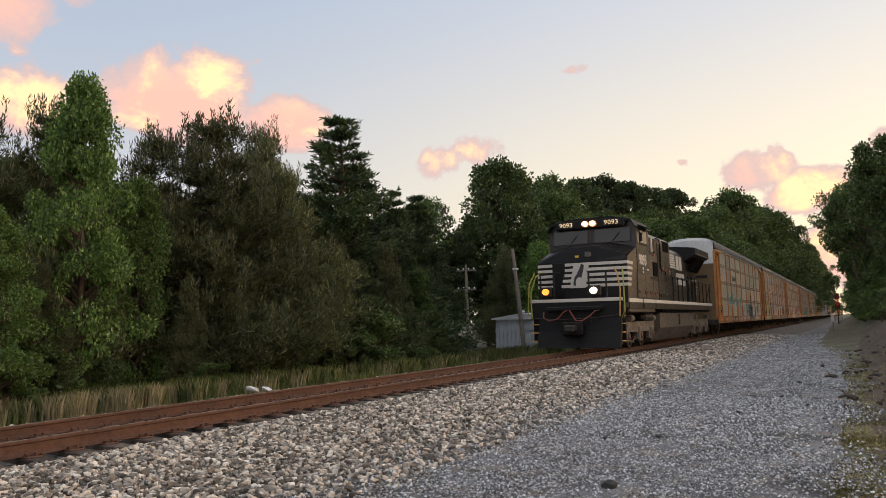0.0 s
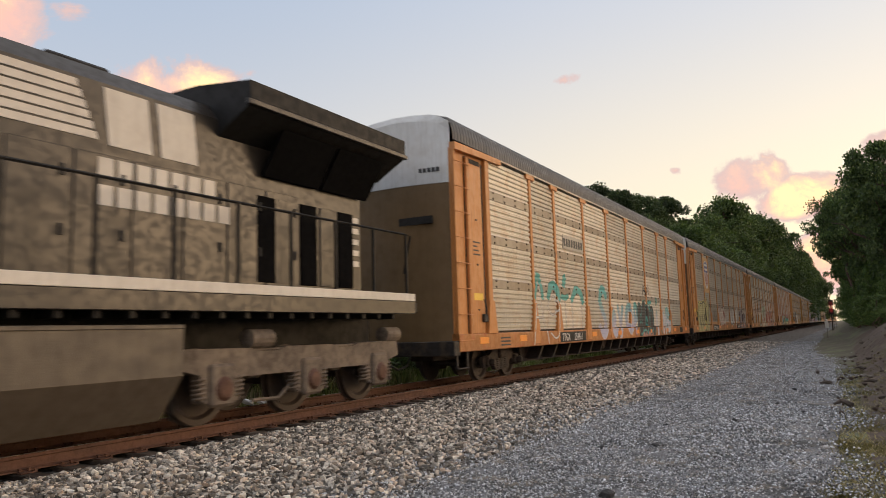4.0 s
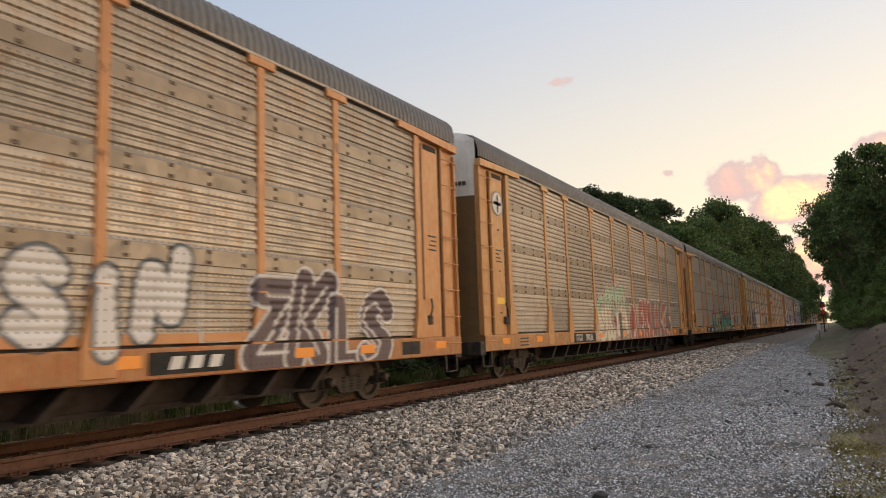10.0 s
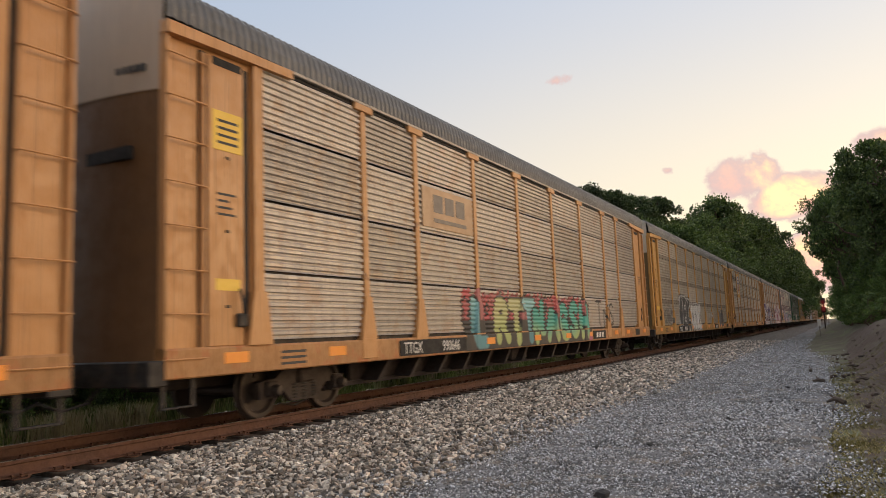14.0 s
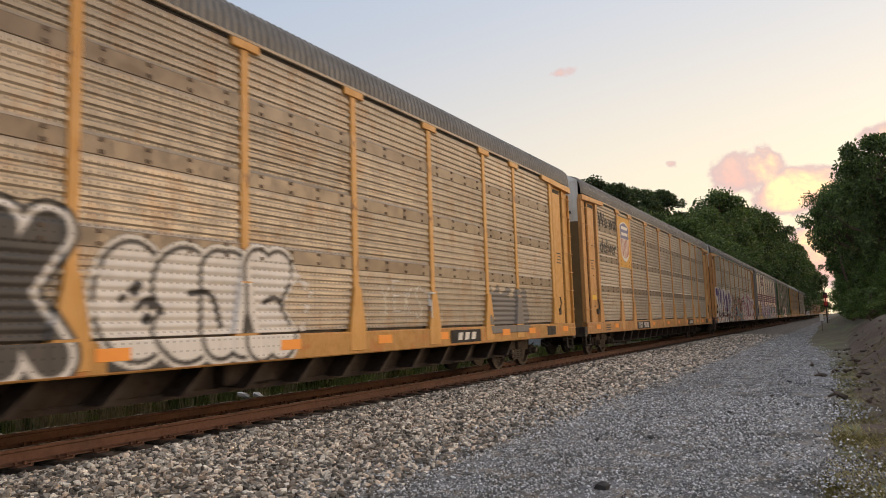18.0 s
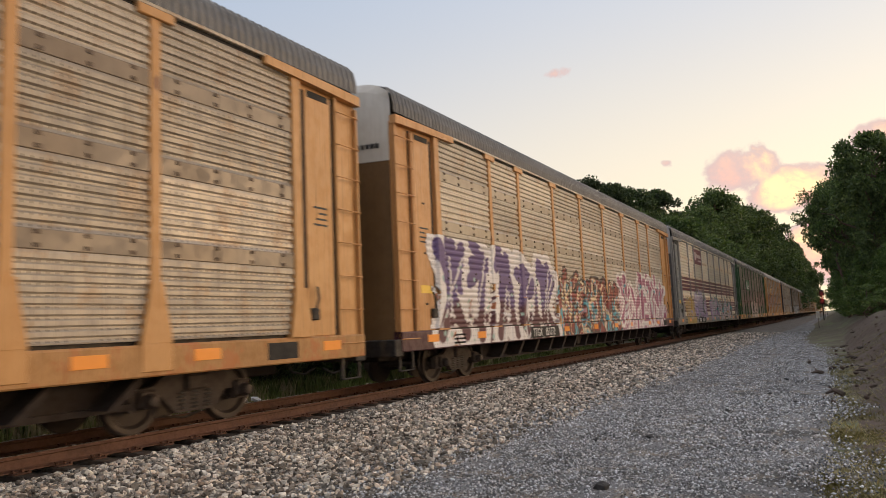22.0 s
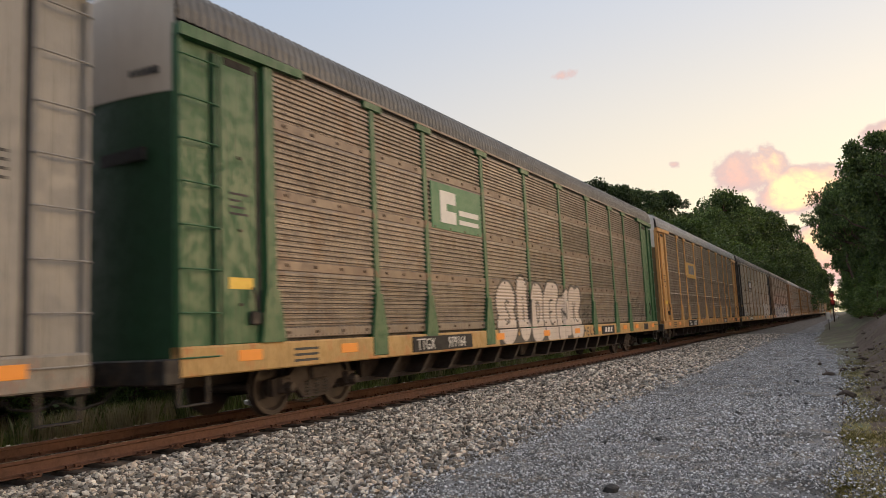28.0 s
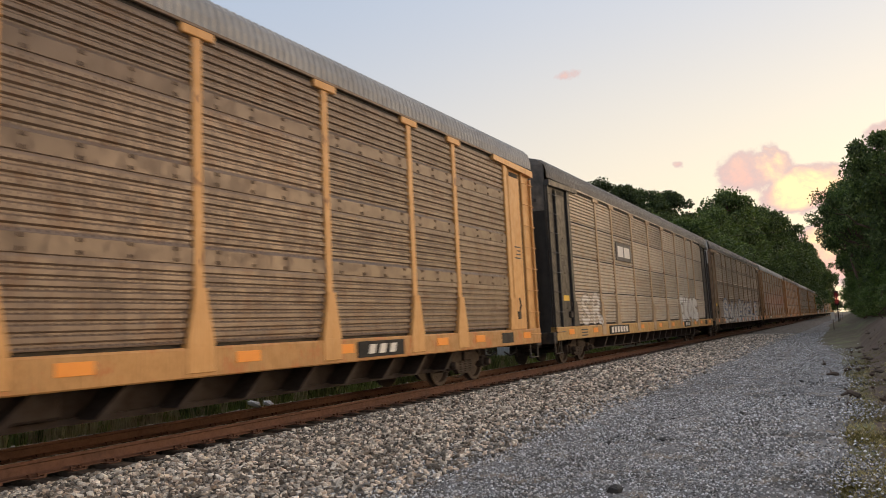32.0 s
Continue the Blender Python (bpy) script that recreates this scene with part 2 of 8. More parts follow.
BLACK_MARK = surface("black_lettering", (0.035, 0.035, 0.038), 0.7, 0, 0.2, (0.08, 0.075, 0.07), 12, 2, bump=0)
ORANGE_REFLECTOR = surface("orange_reflector", (0.85, 0.30, 0.03), 0.4, 0, 0.15, (0.6, 0.2, 0.03), 12, 2, bump=0)
YELLOW_LABEL = surface("yellow_label", (0.80, 0.52, 0.05), 0.5, 0, 0.15, (0.5, 0.3, 0.05), 12, 2, bump=0)

# ---- building blocks ----


class Shape:
    """Gathers vertices and faces of one mesh."""

    def __init__(self):
        self.v, self.f = [], []

    def add(self, vs, fs):
        o = len(self.v)
        self.v += [tuple(p) for p in vs]
        self.f += [tuple(i + o for i in f) for f in fs]
        return self

    def box(self, x0, x1, y0, y1, z0, z1, c=0.0):
        if c <= 0:
            vs = [(x, y, z) for x in (x0, x1) for y in (y0, y1) for z in (z0, z1)]
            return self.add(vs, [(0, 1, 3, 2), (4, 6, 7, 5), (0, 4, 5, 1), (2, 3, 7, 6), (0, 2, 6, 4), (1, 5, 7, 3)])
        c = min(c, (x1 - x0) * 0.45, (y1 - y0) * 0.45, (z1 - z0) * 0.45)
        bm = bmesh.new()
        vs = [bm.verts.new((x, y, z)) for x in (x0, x1) for y in (y0, y1) for z in (z0, z1)]
        for f in [(0, 1, 3, 2), (4, 6, 7, 5), (0, 4, 5, 1), (2, 3, 7, 6), (0, 2, 6, 4), (1, 5, 7, 3)]:
            bm.faces.new([vs[i] for i in f])
        bmesh.ops.bevel(bm, geom=bm.edges[:], offset=c, segments=1, affect="EDGES", profile=0.5)
        bm.verts.index_update()
        self.add([v.co[:] for v in bm.verts], [[v.index for v in f.verts] for f in bm.faces])
        bm.free()
        return self

    def prism(self, outline, axis, a0, a1):
        """A closed outline in the plane across the axis ('x': y, z; 'y': x, z; 'z': x, y), drawn out along it."""
        k = len(outline)

        def at(p, a):
            return {"x": (a, p[0], p[1]), "y": (p[0], a, p[1]), "z": (p[0], p[1], a)}[axis]

        vs = [at(p, a0) for p in outline] + [at(p, a1) for p in outline]
        fs = [tuple(range(k)), tuple(range(2 * k - 1, k - 1, -1))]
        fs += [(i, (i + 1) % k, k + (i + 1) % k, k + i) for i in range(k)]
        return self.add(vs, fs)

    def sheet(self, rows):
        """A grid of points, row by row."""
        w = len(rows[0])
        fs = [(r * w + i, r * w + i + 1, (r + 1) * w + i + 1, (r + 1) * w + i) for r in range(len(rows) - 1) for i in range(w - 1)]
        return self.add([p for r in rows for p in r], fs)

    def lathe(self, profile, axis, centre, n=20):
        """(radius, along) pairs turned about an axis through centre."""
        vs = []
        for r, a in profile:
            for i in range(n):
                t = 2 * math.pi * i / n
                p = {"x": (a, r * math.cos(t), r * math.sin(t)), "y": (r * math.cos(t), a, r * math.sin(t)),
                     "z": (r * math.cos(t), r * math.sin(t), a)}[axis]
                vs.append(tuple(p[j] + centre[j] for j in range(3)))
        fs = []
        for j in range(len(profile) - 1):
            for i in range(n):
                fs.append((j * n + i, j * n + (i + 1) % n, (j + 1) * n + (i + 1) % n, (j + 1) * n + i))
        fs += [tuple(range(n - 1, -1, -1)), tuple(range((len(profile) - 1) * n, len(profile) * n))]
        return self.add(vs, fs)

    def tube(self, points, r, n=6):
        pts = [Vector(p) for p in points]
        rings = []
        for i, p in enumerate(pts):
            way = (pts[min(i + 1, len(pts) - 1)] - pts[max(i - 1, 0)]).normalized()
            side = way.orthogonal() if abs(way.z) > 0.9 else way.cross(Vector((0, 0, 1)))
            side.normalize()
            up = side.cross(way)
            rr = r[i] if isinstance(r, (list, tuple)) else r
            rings.append([p + rr * (math.cos(2 * math.pi * k / n) * side + math.sin(2 * math.pi * k / n) * up) for k in range(n)])
        o = [q for ring in rings for q in ring]
        fs = [(i * n + k, i * n + (k + 1) % n, (i + 1) * n + (k + 1) % n, (i + 1) * n + k) for i in range(len(pts) - 1) for k in range(n)]
        fs += [tuple(range(n - 1, -1, -1)), tuple(range((len(pts) - 1) * n, len(pts) * n))]
        return self.add(o, fs)

    def mesh(self, name, material, smooth=False):
        me = bpy.data.meshes.new(name)
        me.from_pydata(self.v, [], self.f)
        me.materials.append(material)
        if smooth:
            me.polygons.foreach_set("use_smooth", [True] * len(me.polygons))
        me.update()
        return me


def piece(name, mesh, parent=None, at=(0, 0, 0), label="", turn=None):
    """One mesh object, a part of parent where there is one."""
    ob = new(name, mesh)
    ob.parent = parent
    ob.location = at
    if turn:
        ob.rotation_euler = turn
    if label:
        tagged(ob, label)
    return ob


def part(name, shape, material, parent=None, label="", at=(0, 0, 0), smooth=False):
    return piece(name, shape.mesh(name, material, smooth), parent, at, label)


def thing(name, at, label, category, group=""):
    ob = new(name)
    ob.location = at
    ob.empty_display_size = 0.5
    return tagged(ob, label, category, group)


def lettering(name, text, size, material, deep=0.004, squeeze=1.0, bold=0.0):
    """A mesh of words in the built-in font, lying in x, y."""
    cu = bpy.data.curves.new(name, "FONT")
    cu.body, cu.size, cu.extrude, cu.resolution_u, cu.offset = text, size, deep, 2, bold
    ob = bpy.data.objects.new(name, cu)
    me = bpy.data.meshes.new_from_object(ob)
    bpy.data.objects.remove(ob)
    me.transform(Matrix.Diagonal((squeeze, 1, 1, 1)))
    me.materials.clear()
    me.materials.append(material)
    me.name = name
    return me


FACING = (math.pi / 2, 0, math.pi / 2)     # lettering on a side that looks along +x
FRONTAL = (math.pi / 2, 0, 0)              # lettering on a face that looks along -y

# ---- ground, road and track bed ----


def smooth(a, b, v):
    t = min(1.0, max(0.0, (v - a) / (b - a)))
    return t * t * (3 - 2 * t)


def ground_z(x, y):
    """Height of the ground: a flat way, a ditch and low woodland floor beyond the track, an earth bank opposite."""
    z = -0.06
    z += -0.25 * smooth(-12.4, -14.5, x) - 0.7 * smooth(-15.0, -22.0, x)
    bank = smooth(0.2, 2.6, x + 1.2 * smooth(17, 55, y) + 1.2 * smooth(55, 100, y) + 0.35 * noise.noise((x * 0.5, y * 0.35, 0))) * smooth(9.0, 20.0, y)
    z += bank * (1.25 + 0.35 * noise.noise((x * 0.3, y * 0.22, 5)))
    z += 0.06 * smooth(0.0, 3.0, x) + 0.05 * noise.noise((x * 0.8, y * 0.8, 2)) * (smooth(0, 1.5, x) + smooth(-12.5, -14, x))
    return z


def steps(stops):
    out = []
    for a, b, d in stops:
        k = max(1, round((b - a) / d))
        out += [a + (b - a) * i / k for i in range(k)]
    return out + [stops[-1][1]]


GX = steps([(-900, -120, 130), (-120, -30, 15), (-30, -11, 1.0), (-11, 0, 2.2), (0, 6, 0.22), (6, 30, 2.0), (30, 120, 15), (120, 900, 130)])
GY = steps([(-900, -100, 130), (-100, -10, 15), (-10, 8, 2.0), (8, 40, 0.4), (40, 90, 2.0), (90, 400, 20), (400, 2500, 300)])
ground = part("ground", Shape().sheet([[(x, y, ground_z(x, y)) for x in GX] for y in GY]), GROUND_MAT, smooth=True)
tagged(ground, "brown earth verge with weeds beside the track", "ground", kind="structure")


def road_edge(y, side):
    return (-4.0 if side < 0 else -0.25) + 0.28 * noise.noise((y * 0.35, side * 9.0, 1)) - (1.3 * smooth(17, 55, y) + 1.2 * smooth(55, 100, y) if side > 0 else 0)


ROAD_Y = steps([(-30, 0, 3), (0, 25, 0.5), (25, 70, 2), (70, 260, 12)])
rows = []
for y in ROAD_Y:
    a, b = road_edge(y, -1), road_edge(y, 1)
    rows.append([(a + (b - a) * i / 14, y, 0.004 - (0.05 if i in (0, 14) else 0) + 0.015 * noise.noise((i * 0.7, y * 0.6, 3))
                  - 0.02 * math.exp(-((i - 4) / 1.3) ** 2) - 0.02 * math.exp(-((i - 10) / 1.3) ** 2)) for i in range(15)])
road = part("road", Shape().sheet(rows), ROAD_BED, smooth=True)
tagged(road, "blue-grey crushed gravel service road beside the railway", "road", kind="structure")

bed = Shape()
PROFILE = [(-13.0, -0.22), (-12.2, -0.02), (-11.3, 0.03), (-9.33, 0.03), (-8.35, 0.005), (-8.06, 0.035), (-7.8, 0.075), (-6.6, 0.08), (-5.2, 0.035), (-4.2, 0.012), (-3.7, -0.05)]
rows = [[(x, y, z + 0.02 * noise.noise((x * 1.3, y * 1.1, 4))) for x, z in PROFILE] for y in steps([(-120, -5, 12), (-5, 40, 1.0), (40, 520, 12)])]
ballast_bed = part("ballast_bed", bed.sheet(rows), BALLAST_BED, smooth=True)
tagged(ballast_bed, "grey crushed-stone ballast bed under the track", "ballast", kind="structure")


ICO_V = [(-0.526, 0, 0.851), (0.526, 0, 0.851), (-0.526, 0, -0.851), (0.526, 0, -0.851), (0, 0.851, 0.526), (0, 0.851, -0.526),
         (0, -0.851, 0.526), (0, -0.851, -0.526), (0.851, 0.526, 0), (-0.851, 0.526, 0), (0.851, -0.526, 0), (-0.851, -0.526, 0)]
ICO_F = [(0, 4, 1), (0, 9, 4), (9, 5, 4), (4, 5, 8), (4, 8, 1), (8, 10, 1), (8, 3, 10), (5, 3, 8), (5, 2, 3), (2, 7, 3), (7, 10, 3), (7, 6, 10),
         (7, 11, 6), (11, 0, 6), (0, 1, 6), (6, 1, 10), (9, 0, 11), (9, 11, 2), (9, 2, 5), (7, 2, 11)]
ROCK_V = [(x * 0.62, y * 0.62, z * 0.62) for x in (-1, 1) for y in (-1, 1) for z in (-1, 1)] + [(0, 0, 0.95), (0.95, 0.1, 0), (-0.9, 0, 0.1)]
ROCK_F = [(1, 5, 8), (5, 7, 8), (7, 3, 8), (3, 1, 8), (4, 6, 9), (6, 7, 9), (7, 5, 9), (5, 4, 9), (0, 1, 10), (1, 3, 10), (3, 2, 10), (2, 0, 10), (0, 4, 5), (0, 5, 1),
          (2, 3, 7), (2, 7, 6), (0, 2, 6), (0, 6, 4)]
OCT_V = [(1, 0, 0), (-1, 0, 0), (0, 1, 0), (0, -1, 0), (0, 0, 1), (0, 0, -1)]
OCT_F = [(0, 2, 4), (2, 1, 4), (1, 3, 4), (3, 0, 4), (2, 0, 5), (1, 2, 5), (3, 1, 5), (0, 3, 5)]


def scatter(name, spots, sizes, base_v, base_f, material, rng, flat=0.65, jag=0.32):
    """Many small rough stones in one mesh."""
    base, faces, k = np.array(base_v), np.array(base_f), len(spots)
    nv = len(base)
    v = base[None] * (1 + rng.uniform(-jag, jag * 0.7, (k, nv, 1)))
    v = v * np.stack([rng.uniform(0.7, 1.25, k), rng.uniform(0.7, 1.25, k), rng.uniform(0.45, 0.95, k) * flat / 0.65], 1)[:, None]
    a, b = rng.uniform(0, 6.283, k), rng.uniform(-0.6, 0.6, k)
    ca, sa, cb, sb = np.cos(a), np.sin(a), np.cos(b), np.sin(b)
    x, y, z = v[..., 0], v[..., 1], v[..., 2]
    x, z = x * cb[:, None] + z * sb[:, None], z * cb[:, None] - x * sb[:, None]
    x, y = x * ca[:, None] - y * sa[:, None], x * sa[:, None] + y * ca[:, None]
    v = np.stack([x, y, z], -1) * sizes[:, None, None] + spots[:, None]
    f = (faces[None] + (np.arange(k) * nv)[:, None, None]).reshape(-1, 3)
    me = bpy.data.meshes.new(name)
    me.vertices.add(k * nv)
    me.vertices.foreach_set("co", v.reshape(-1))
    me.loops.add(f.size)
    me.loops.foreach_set("vertex_index", f.reshape(-1))
    me.polygons.add(len(f))
    me.polygons.foreach_set("loop_start", np.arange(len(f)) * 3)
    me.materials.append(material)
    me.update()
    me.validate()
    me.shade_flat()
    return new(name, me)


rng = np.random.default_rng(7)
spots, sizes = [], []
for y0, y1, per in ((-9, 2, 60), (2, 9, 460), (9, 16, 330), (16, 30, 150), (30, 60, 45)):
    k = int((y1 - y0) * 5.2 * per)
    x = rng.uniform(-7.98, -2.8, k)
    y = rng.uniform(y0, y1, k)
    keep = (x < -4.35 + 0.55 * rng.standard_normal(k))
    x, y = x[keep], y[keep]
    spots.append(np.stack([x, y, np.interp(x, [p[0] for p in PROFILE], [p[1] for p in PROFILE]) + rng.uniform(-0.005, 0.03, len(x))], 1))
    sizes.append(rng.uniform(0.016, 0.042, len(x)) * (1 + 0.4 * (y0 > 15)) * np.where(rng.random(len(x)) < 0.1, 1.35, 1))
    k = int((y1 - y0) * 1.6 * per * 0.4)
    for a, b in ((-9.75, -8.8), (-12.9, -10.4), (-8.3, -7.95)):
        x, y = rng.uniform(a, b, k), rng.uniform(y0, y1, k)
        spots.append(np.stack([x, y, np.interp(x, [p[0] for p in PROFILE], [p[1] for p in PROFILE]) + rng.uniform(-0.02, 0.015, k)], 1))
        sizes.append(rng.uniform(0.02, 0.045, k))
ballast = scatter("ballast_stones", np.concatenate(spots), np.concatenate(sizes), ROCK_V, ROCK_F, BALLAST_ROCK, rng, jag=0.5)
tagged(ballast, "loose angular grey and tan ballast stones beside the rails", "ballast", kind="stuff")

spots, sizes = [], []
for y0, y1, per in ((-9, 3.5, 130), (3.5, 9, 1500), (9, 15, 760), (15, 28, 270), (28, 62, 70)):
    k = int((y1 - y0) * 5.0 * per)
    y = rng.uniform(y0, y1, k)
    x = rng.uniform(-4.9, 0.9, k)
    keep = rng.random(k) > np.clip((x + 0.95 + 0.3 * np.sin(y * 1.3)) / 1.2, 0, 1)
    x, y = x[keep], y[keep]
    k = len(x)
    x = x - 1.3 * np.clip((y - 20) / 30, 0, 2) * rng.random(k)
    spots.append(np.stack([x, y, np.interp(x, [p[0] for p in PROFILE], [p[1] for p in PROFILE], right=0.0) * (x < -4) + np.array([max(0.0, ground_z(a, b)) if a > -0.3 else 0.0 for a, b in zip(x, y)]) + rng.uniform(-0.004, 0.012, k)], 1))
    sizes.append(rng.uniform(0.0075, 0.0185, k) * (1 + 0.35 * (y0 > 8) + 0.5 * (y0 > 20)))
gravel = scatter("road_gravel", np.concatenate(spots), np.concatenate(sizes), OCT_V, OCT_F, ROAD_ROCK, rng)
tagged(gravel, "small blue-grey gravel stones strewn over the road", "gravel", kind="stuff")

# ---- track ----
track = thing("railway_track", (TRACK_X, 0, 0), "rusty steel rails on dark wooden ties with tie plates", "railway track")
RAIL = [(-0.075, 0), (0.075, 0), (0.075, 0.012), (0.02, 0.03), (0.0085, 0.045), (0.0085, 0.135), (0.036, 0.148), (0.037, 0.176), (0.028, 0.185),
        (-0.028, 0.185), (-0.037, 0.176), (-0.036, 0.148), (-0.0085, 0.135), (-0.0085, 0.045), (-0.02, 0.03), (-0.075, 0.012)]
for rx, drop in ((0.7525, 0.0), (-0.7525, 0.012)):
    base = RAIL_TOP - 0.185 - drop
    rail = part("rail", Shape().prism([(x + rx, z + base) for x, z in RAIL], "y", -130, 520), RUST, track)
    part("running_band", Shape().box(rx - 0.022, rx + 0.022, -130, 520, RAIL_TOP - drop, RAIL_TOP - drop + 0.003), SHINE, rail, "worn bright band on the rail head")
TIE_TOP = RAIL_TOP - 0.185 - 0.016
tie_mesh = Shape().box(-1.3, 1.3, -0.11, 0.11, -0.17, 0.0, 0.012).mesh("tie", TIE_WOOD)
plate = Shape().box(-0.19, 0.19, -0.09, 0.09, 0.0, 0.014, 0.004)
for sx in (-0.1, 0.1):
    for sy in (-0.055, 0.055):
        plate.box(sx - 0.012, sx + 0.012, sy - 0.012, sy + 0.012, 0.012, 0.05, 0.004)
        plate.box(sx - 0.02 - 0.01 * (sx > 0), sx + 0.02 + 0.01 * (sx < 0), sy - 0.016, sy + 0.016, 0.04, 0.055, 0.004)
plate_mesh = plate.mesh("tie_plate", RUST)
anchor_mesh = Shape().box(-0.09, 0.09, -0.018, 0.018, -0.03, 0.012, 0.004).mesh("rail_anchor", RUST)
far_ties = Shape()
for i in range(300):
    y = -14 + i * 0.515
    jig = random.uniform(-0.02, 0.02)
    if y < 95:
        piece("tie", tie_mesh, track, (random.uniform(-0.05, 0.05), y + jig, TIE_TOP), turn=(0, 0, random.uniform(-0.015, 0.015)))
    else:
        far_ties.box(-1.3, 1.3, y - 0.11, y + 0.11, TIE_TOP - 0.17, TIE_TOP)
    if y < 34:
        for rx in (0.7525, -0.7525):
            piece("tie_plate", plate_mesh, track, (rx, y + jig, TIE_TOP))
        piece("rail_anchor", anchor_mesh, track, (0.7525, y + jig + 0.15, TIE_TOP + 0.014))
tagged(part("tie_row", far_ties, TIE_WOOD, track), kind="stuff")

# ---- trees, shrubs and grass ----
LEAF_GUM = foliage("sweetgum_leaves", (0.155, 0.255, 0.062), (0.045, 0.088, 0.025), (0.28, 0.39, 0.115))
LEAF_OAK = foliage("oak_leaves", (0.108, 0.162, 0.05), (0.03, 0.056, 0.021), (0.19, 0.25, 0.088))
LEAF_PINE = foliage("pine_needles", (0.14, 0.155, 0.075), (0.04, 0.054, 0.026), (0.33, 0.29, 0.15))
LEAF_CEDAR = foliage("cedar_sprays", (0.07, 0.105, 0.05), (0.026, 0.046, 0.022), (0.13, 0.165, 0.07))
LEAF_SHRUB = foliage("shrub_leaves", (0.12, 0.18, 0.055), (0.042, 0.078, 0.025), (0.19, 0.24, 0.08))
GRASS_GREEN = foliage("green_grass", (0.33, 0.39, 0.15), (0.19, 0.24, 0.085), (0.52, 0.48, 0.27))
VERGE_BLADES = foliage("verge_blades", (0.27, 0.235, 0.115), (0.14, 0.125, 0.06), (0.42, 0.34, 0.19))
GRASS_DRY = foliage("dry_grass", (0.76, 0.66, 0.47), (0.52, 0.44, 0.28), (0.80, 0.70, 0.52))


def leaf_cloud(name, at, aim_at, length, width, material, rng, droop=0.0):
    """One mesh of many small four-cornered leaves; aim_at: the way each one grows."""
    k = len(at)
    way = aim_at / np.maximum(1e-6, np.linalg.norm(aim_at, axis=1, keepdims=True))
    way[:, 2] -= droop
    way /= np.maximum(1e-6, np.linalg.norm(way, axis=1, keepdims=True))
    other = rng.normal(size=(k, 3))
    side = np.cross(way, other)
    side /= np.maximum(1e-6, np.linalg.norm(side, axis=1, keepdims=True))
    ln = (length * rng.uniform(0.65, 1.3, k))[:, None]
    wd = (width * rng.uniform(0.7, 1.3, k))[:, None]
    v = np.stack([at, at + way * ln * 0.45 + side * wd * 0.5, at + way * ln, at + way * ln * 0.45 - side * wd * 0.5], 1).reshape(-1, 3)
    me = bpy.data.meshes.new(name)
    me.vertices.add(len(v))
    me.vertices.foreach_set("co", v.reshape(-1))
    me.loops.add(len(v))
    me.loops.foreach_set("vertex_index", np.arange(len(v)))
    me.polygons.add(k)
    me.polygons.foreach_set("loop_start", np.arange(k) * 4)
    me.materials.append(material)
    me.update()
    me.validate()
    return me


def limb(shape, a, b, r0, r1, rng, n=5, bend=0.12):
    a, b = Vector(a), Vector(b)
    d = (b - a).length
    pts, rad = [], []
    for i in range(5):
        t = i / 4
        p = a.lerp(b, t)
        if 0 < i < 4:
            p += Vector(rng.normal(size=3)) * d * bend * 0.3
        pts.append(p)
        rad.append(r0 + (r1 - r0) * t)
    shape.tube(pts, rad, n)


def broadleaf(name, height, spread, leaves, size, material, seed, bare=0.18, taper=0.6, clumps=70, label=""):
    rng = np.random.default_rng(seed)
    tree = thing(name, (0, 0, -50), label, "tree")
    wood = Shape()
    limb(wood, (0, 0, -0.3), (0.1, 0, height * 0.9), 0.03 * height * 0.55, 0.02, rng, 8)
    c, w = [], []
    while len(c) < clumps:
        u = rng.random() ** 0.75
        z = bare + (1 - bare) * u
        reach = spread * min(1.0, (1 - u) ** taper * 1.1 + 0.10) * (0.55 + 0.45 * min(1, u / 0.15))
        a, r = rng.uniform(0, 6.283), reach * math.sqrt(rng.uniform(0.15, 1.0)) * rng.uniform(0.75, 1.15 if clumps > 80 else 1.4)
        p = np.array([r * math.cos(a), r * math.sin(a), z * height])
        c.append(p)
        w.append(spread * (rng.uniform(0.16, 0.30) if clumps > 80 else rng.uniform(0.10, 0.26)))
        if rng.random() < 0.5:
            limb(wood, (0, 0, max(0.1, p[2] - 0.35 * r - 0.1 * height * rng.random())), p, 0.012 * height * (1 - 0.6 * u), 0.01, rng, 4)
    c, w = np.array(c), np.array(w)
    pick = rng.integers(0, clumps, leaves)
    d = rng.normal(size=(leaves, 3))
    d /= np.linalg.norm(d, axis=1, keepdims=True)
    at = c[pick] + d * (w[pick] * rng.uniform(0.35, 1.0, leaves))[:, None] * np.array([1, 1, 0.75])
    out = d + rng.normal(size=(leaves, 3)) * 0.6 + np.array([0, 0, 0.1])
    part("trunk", wood, BARK, tree)
    piece("crown", leaf_cloud(name + "_crown", at, out, size, size * 0.75, material, rng, 0.2), tree)
    return tree


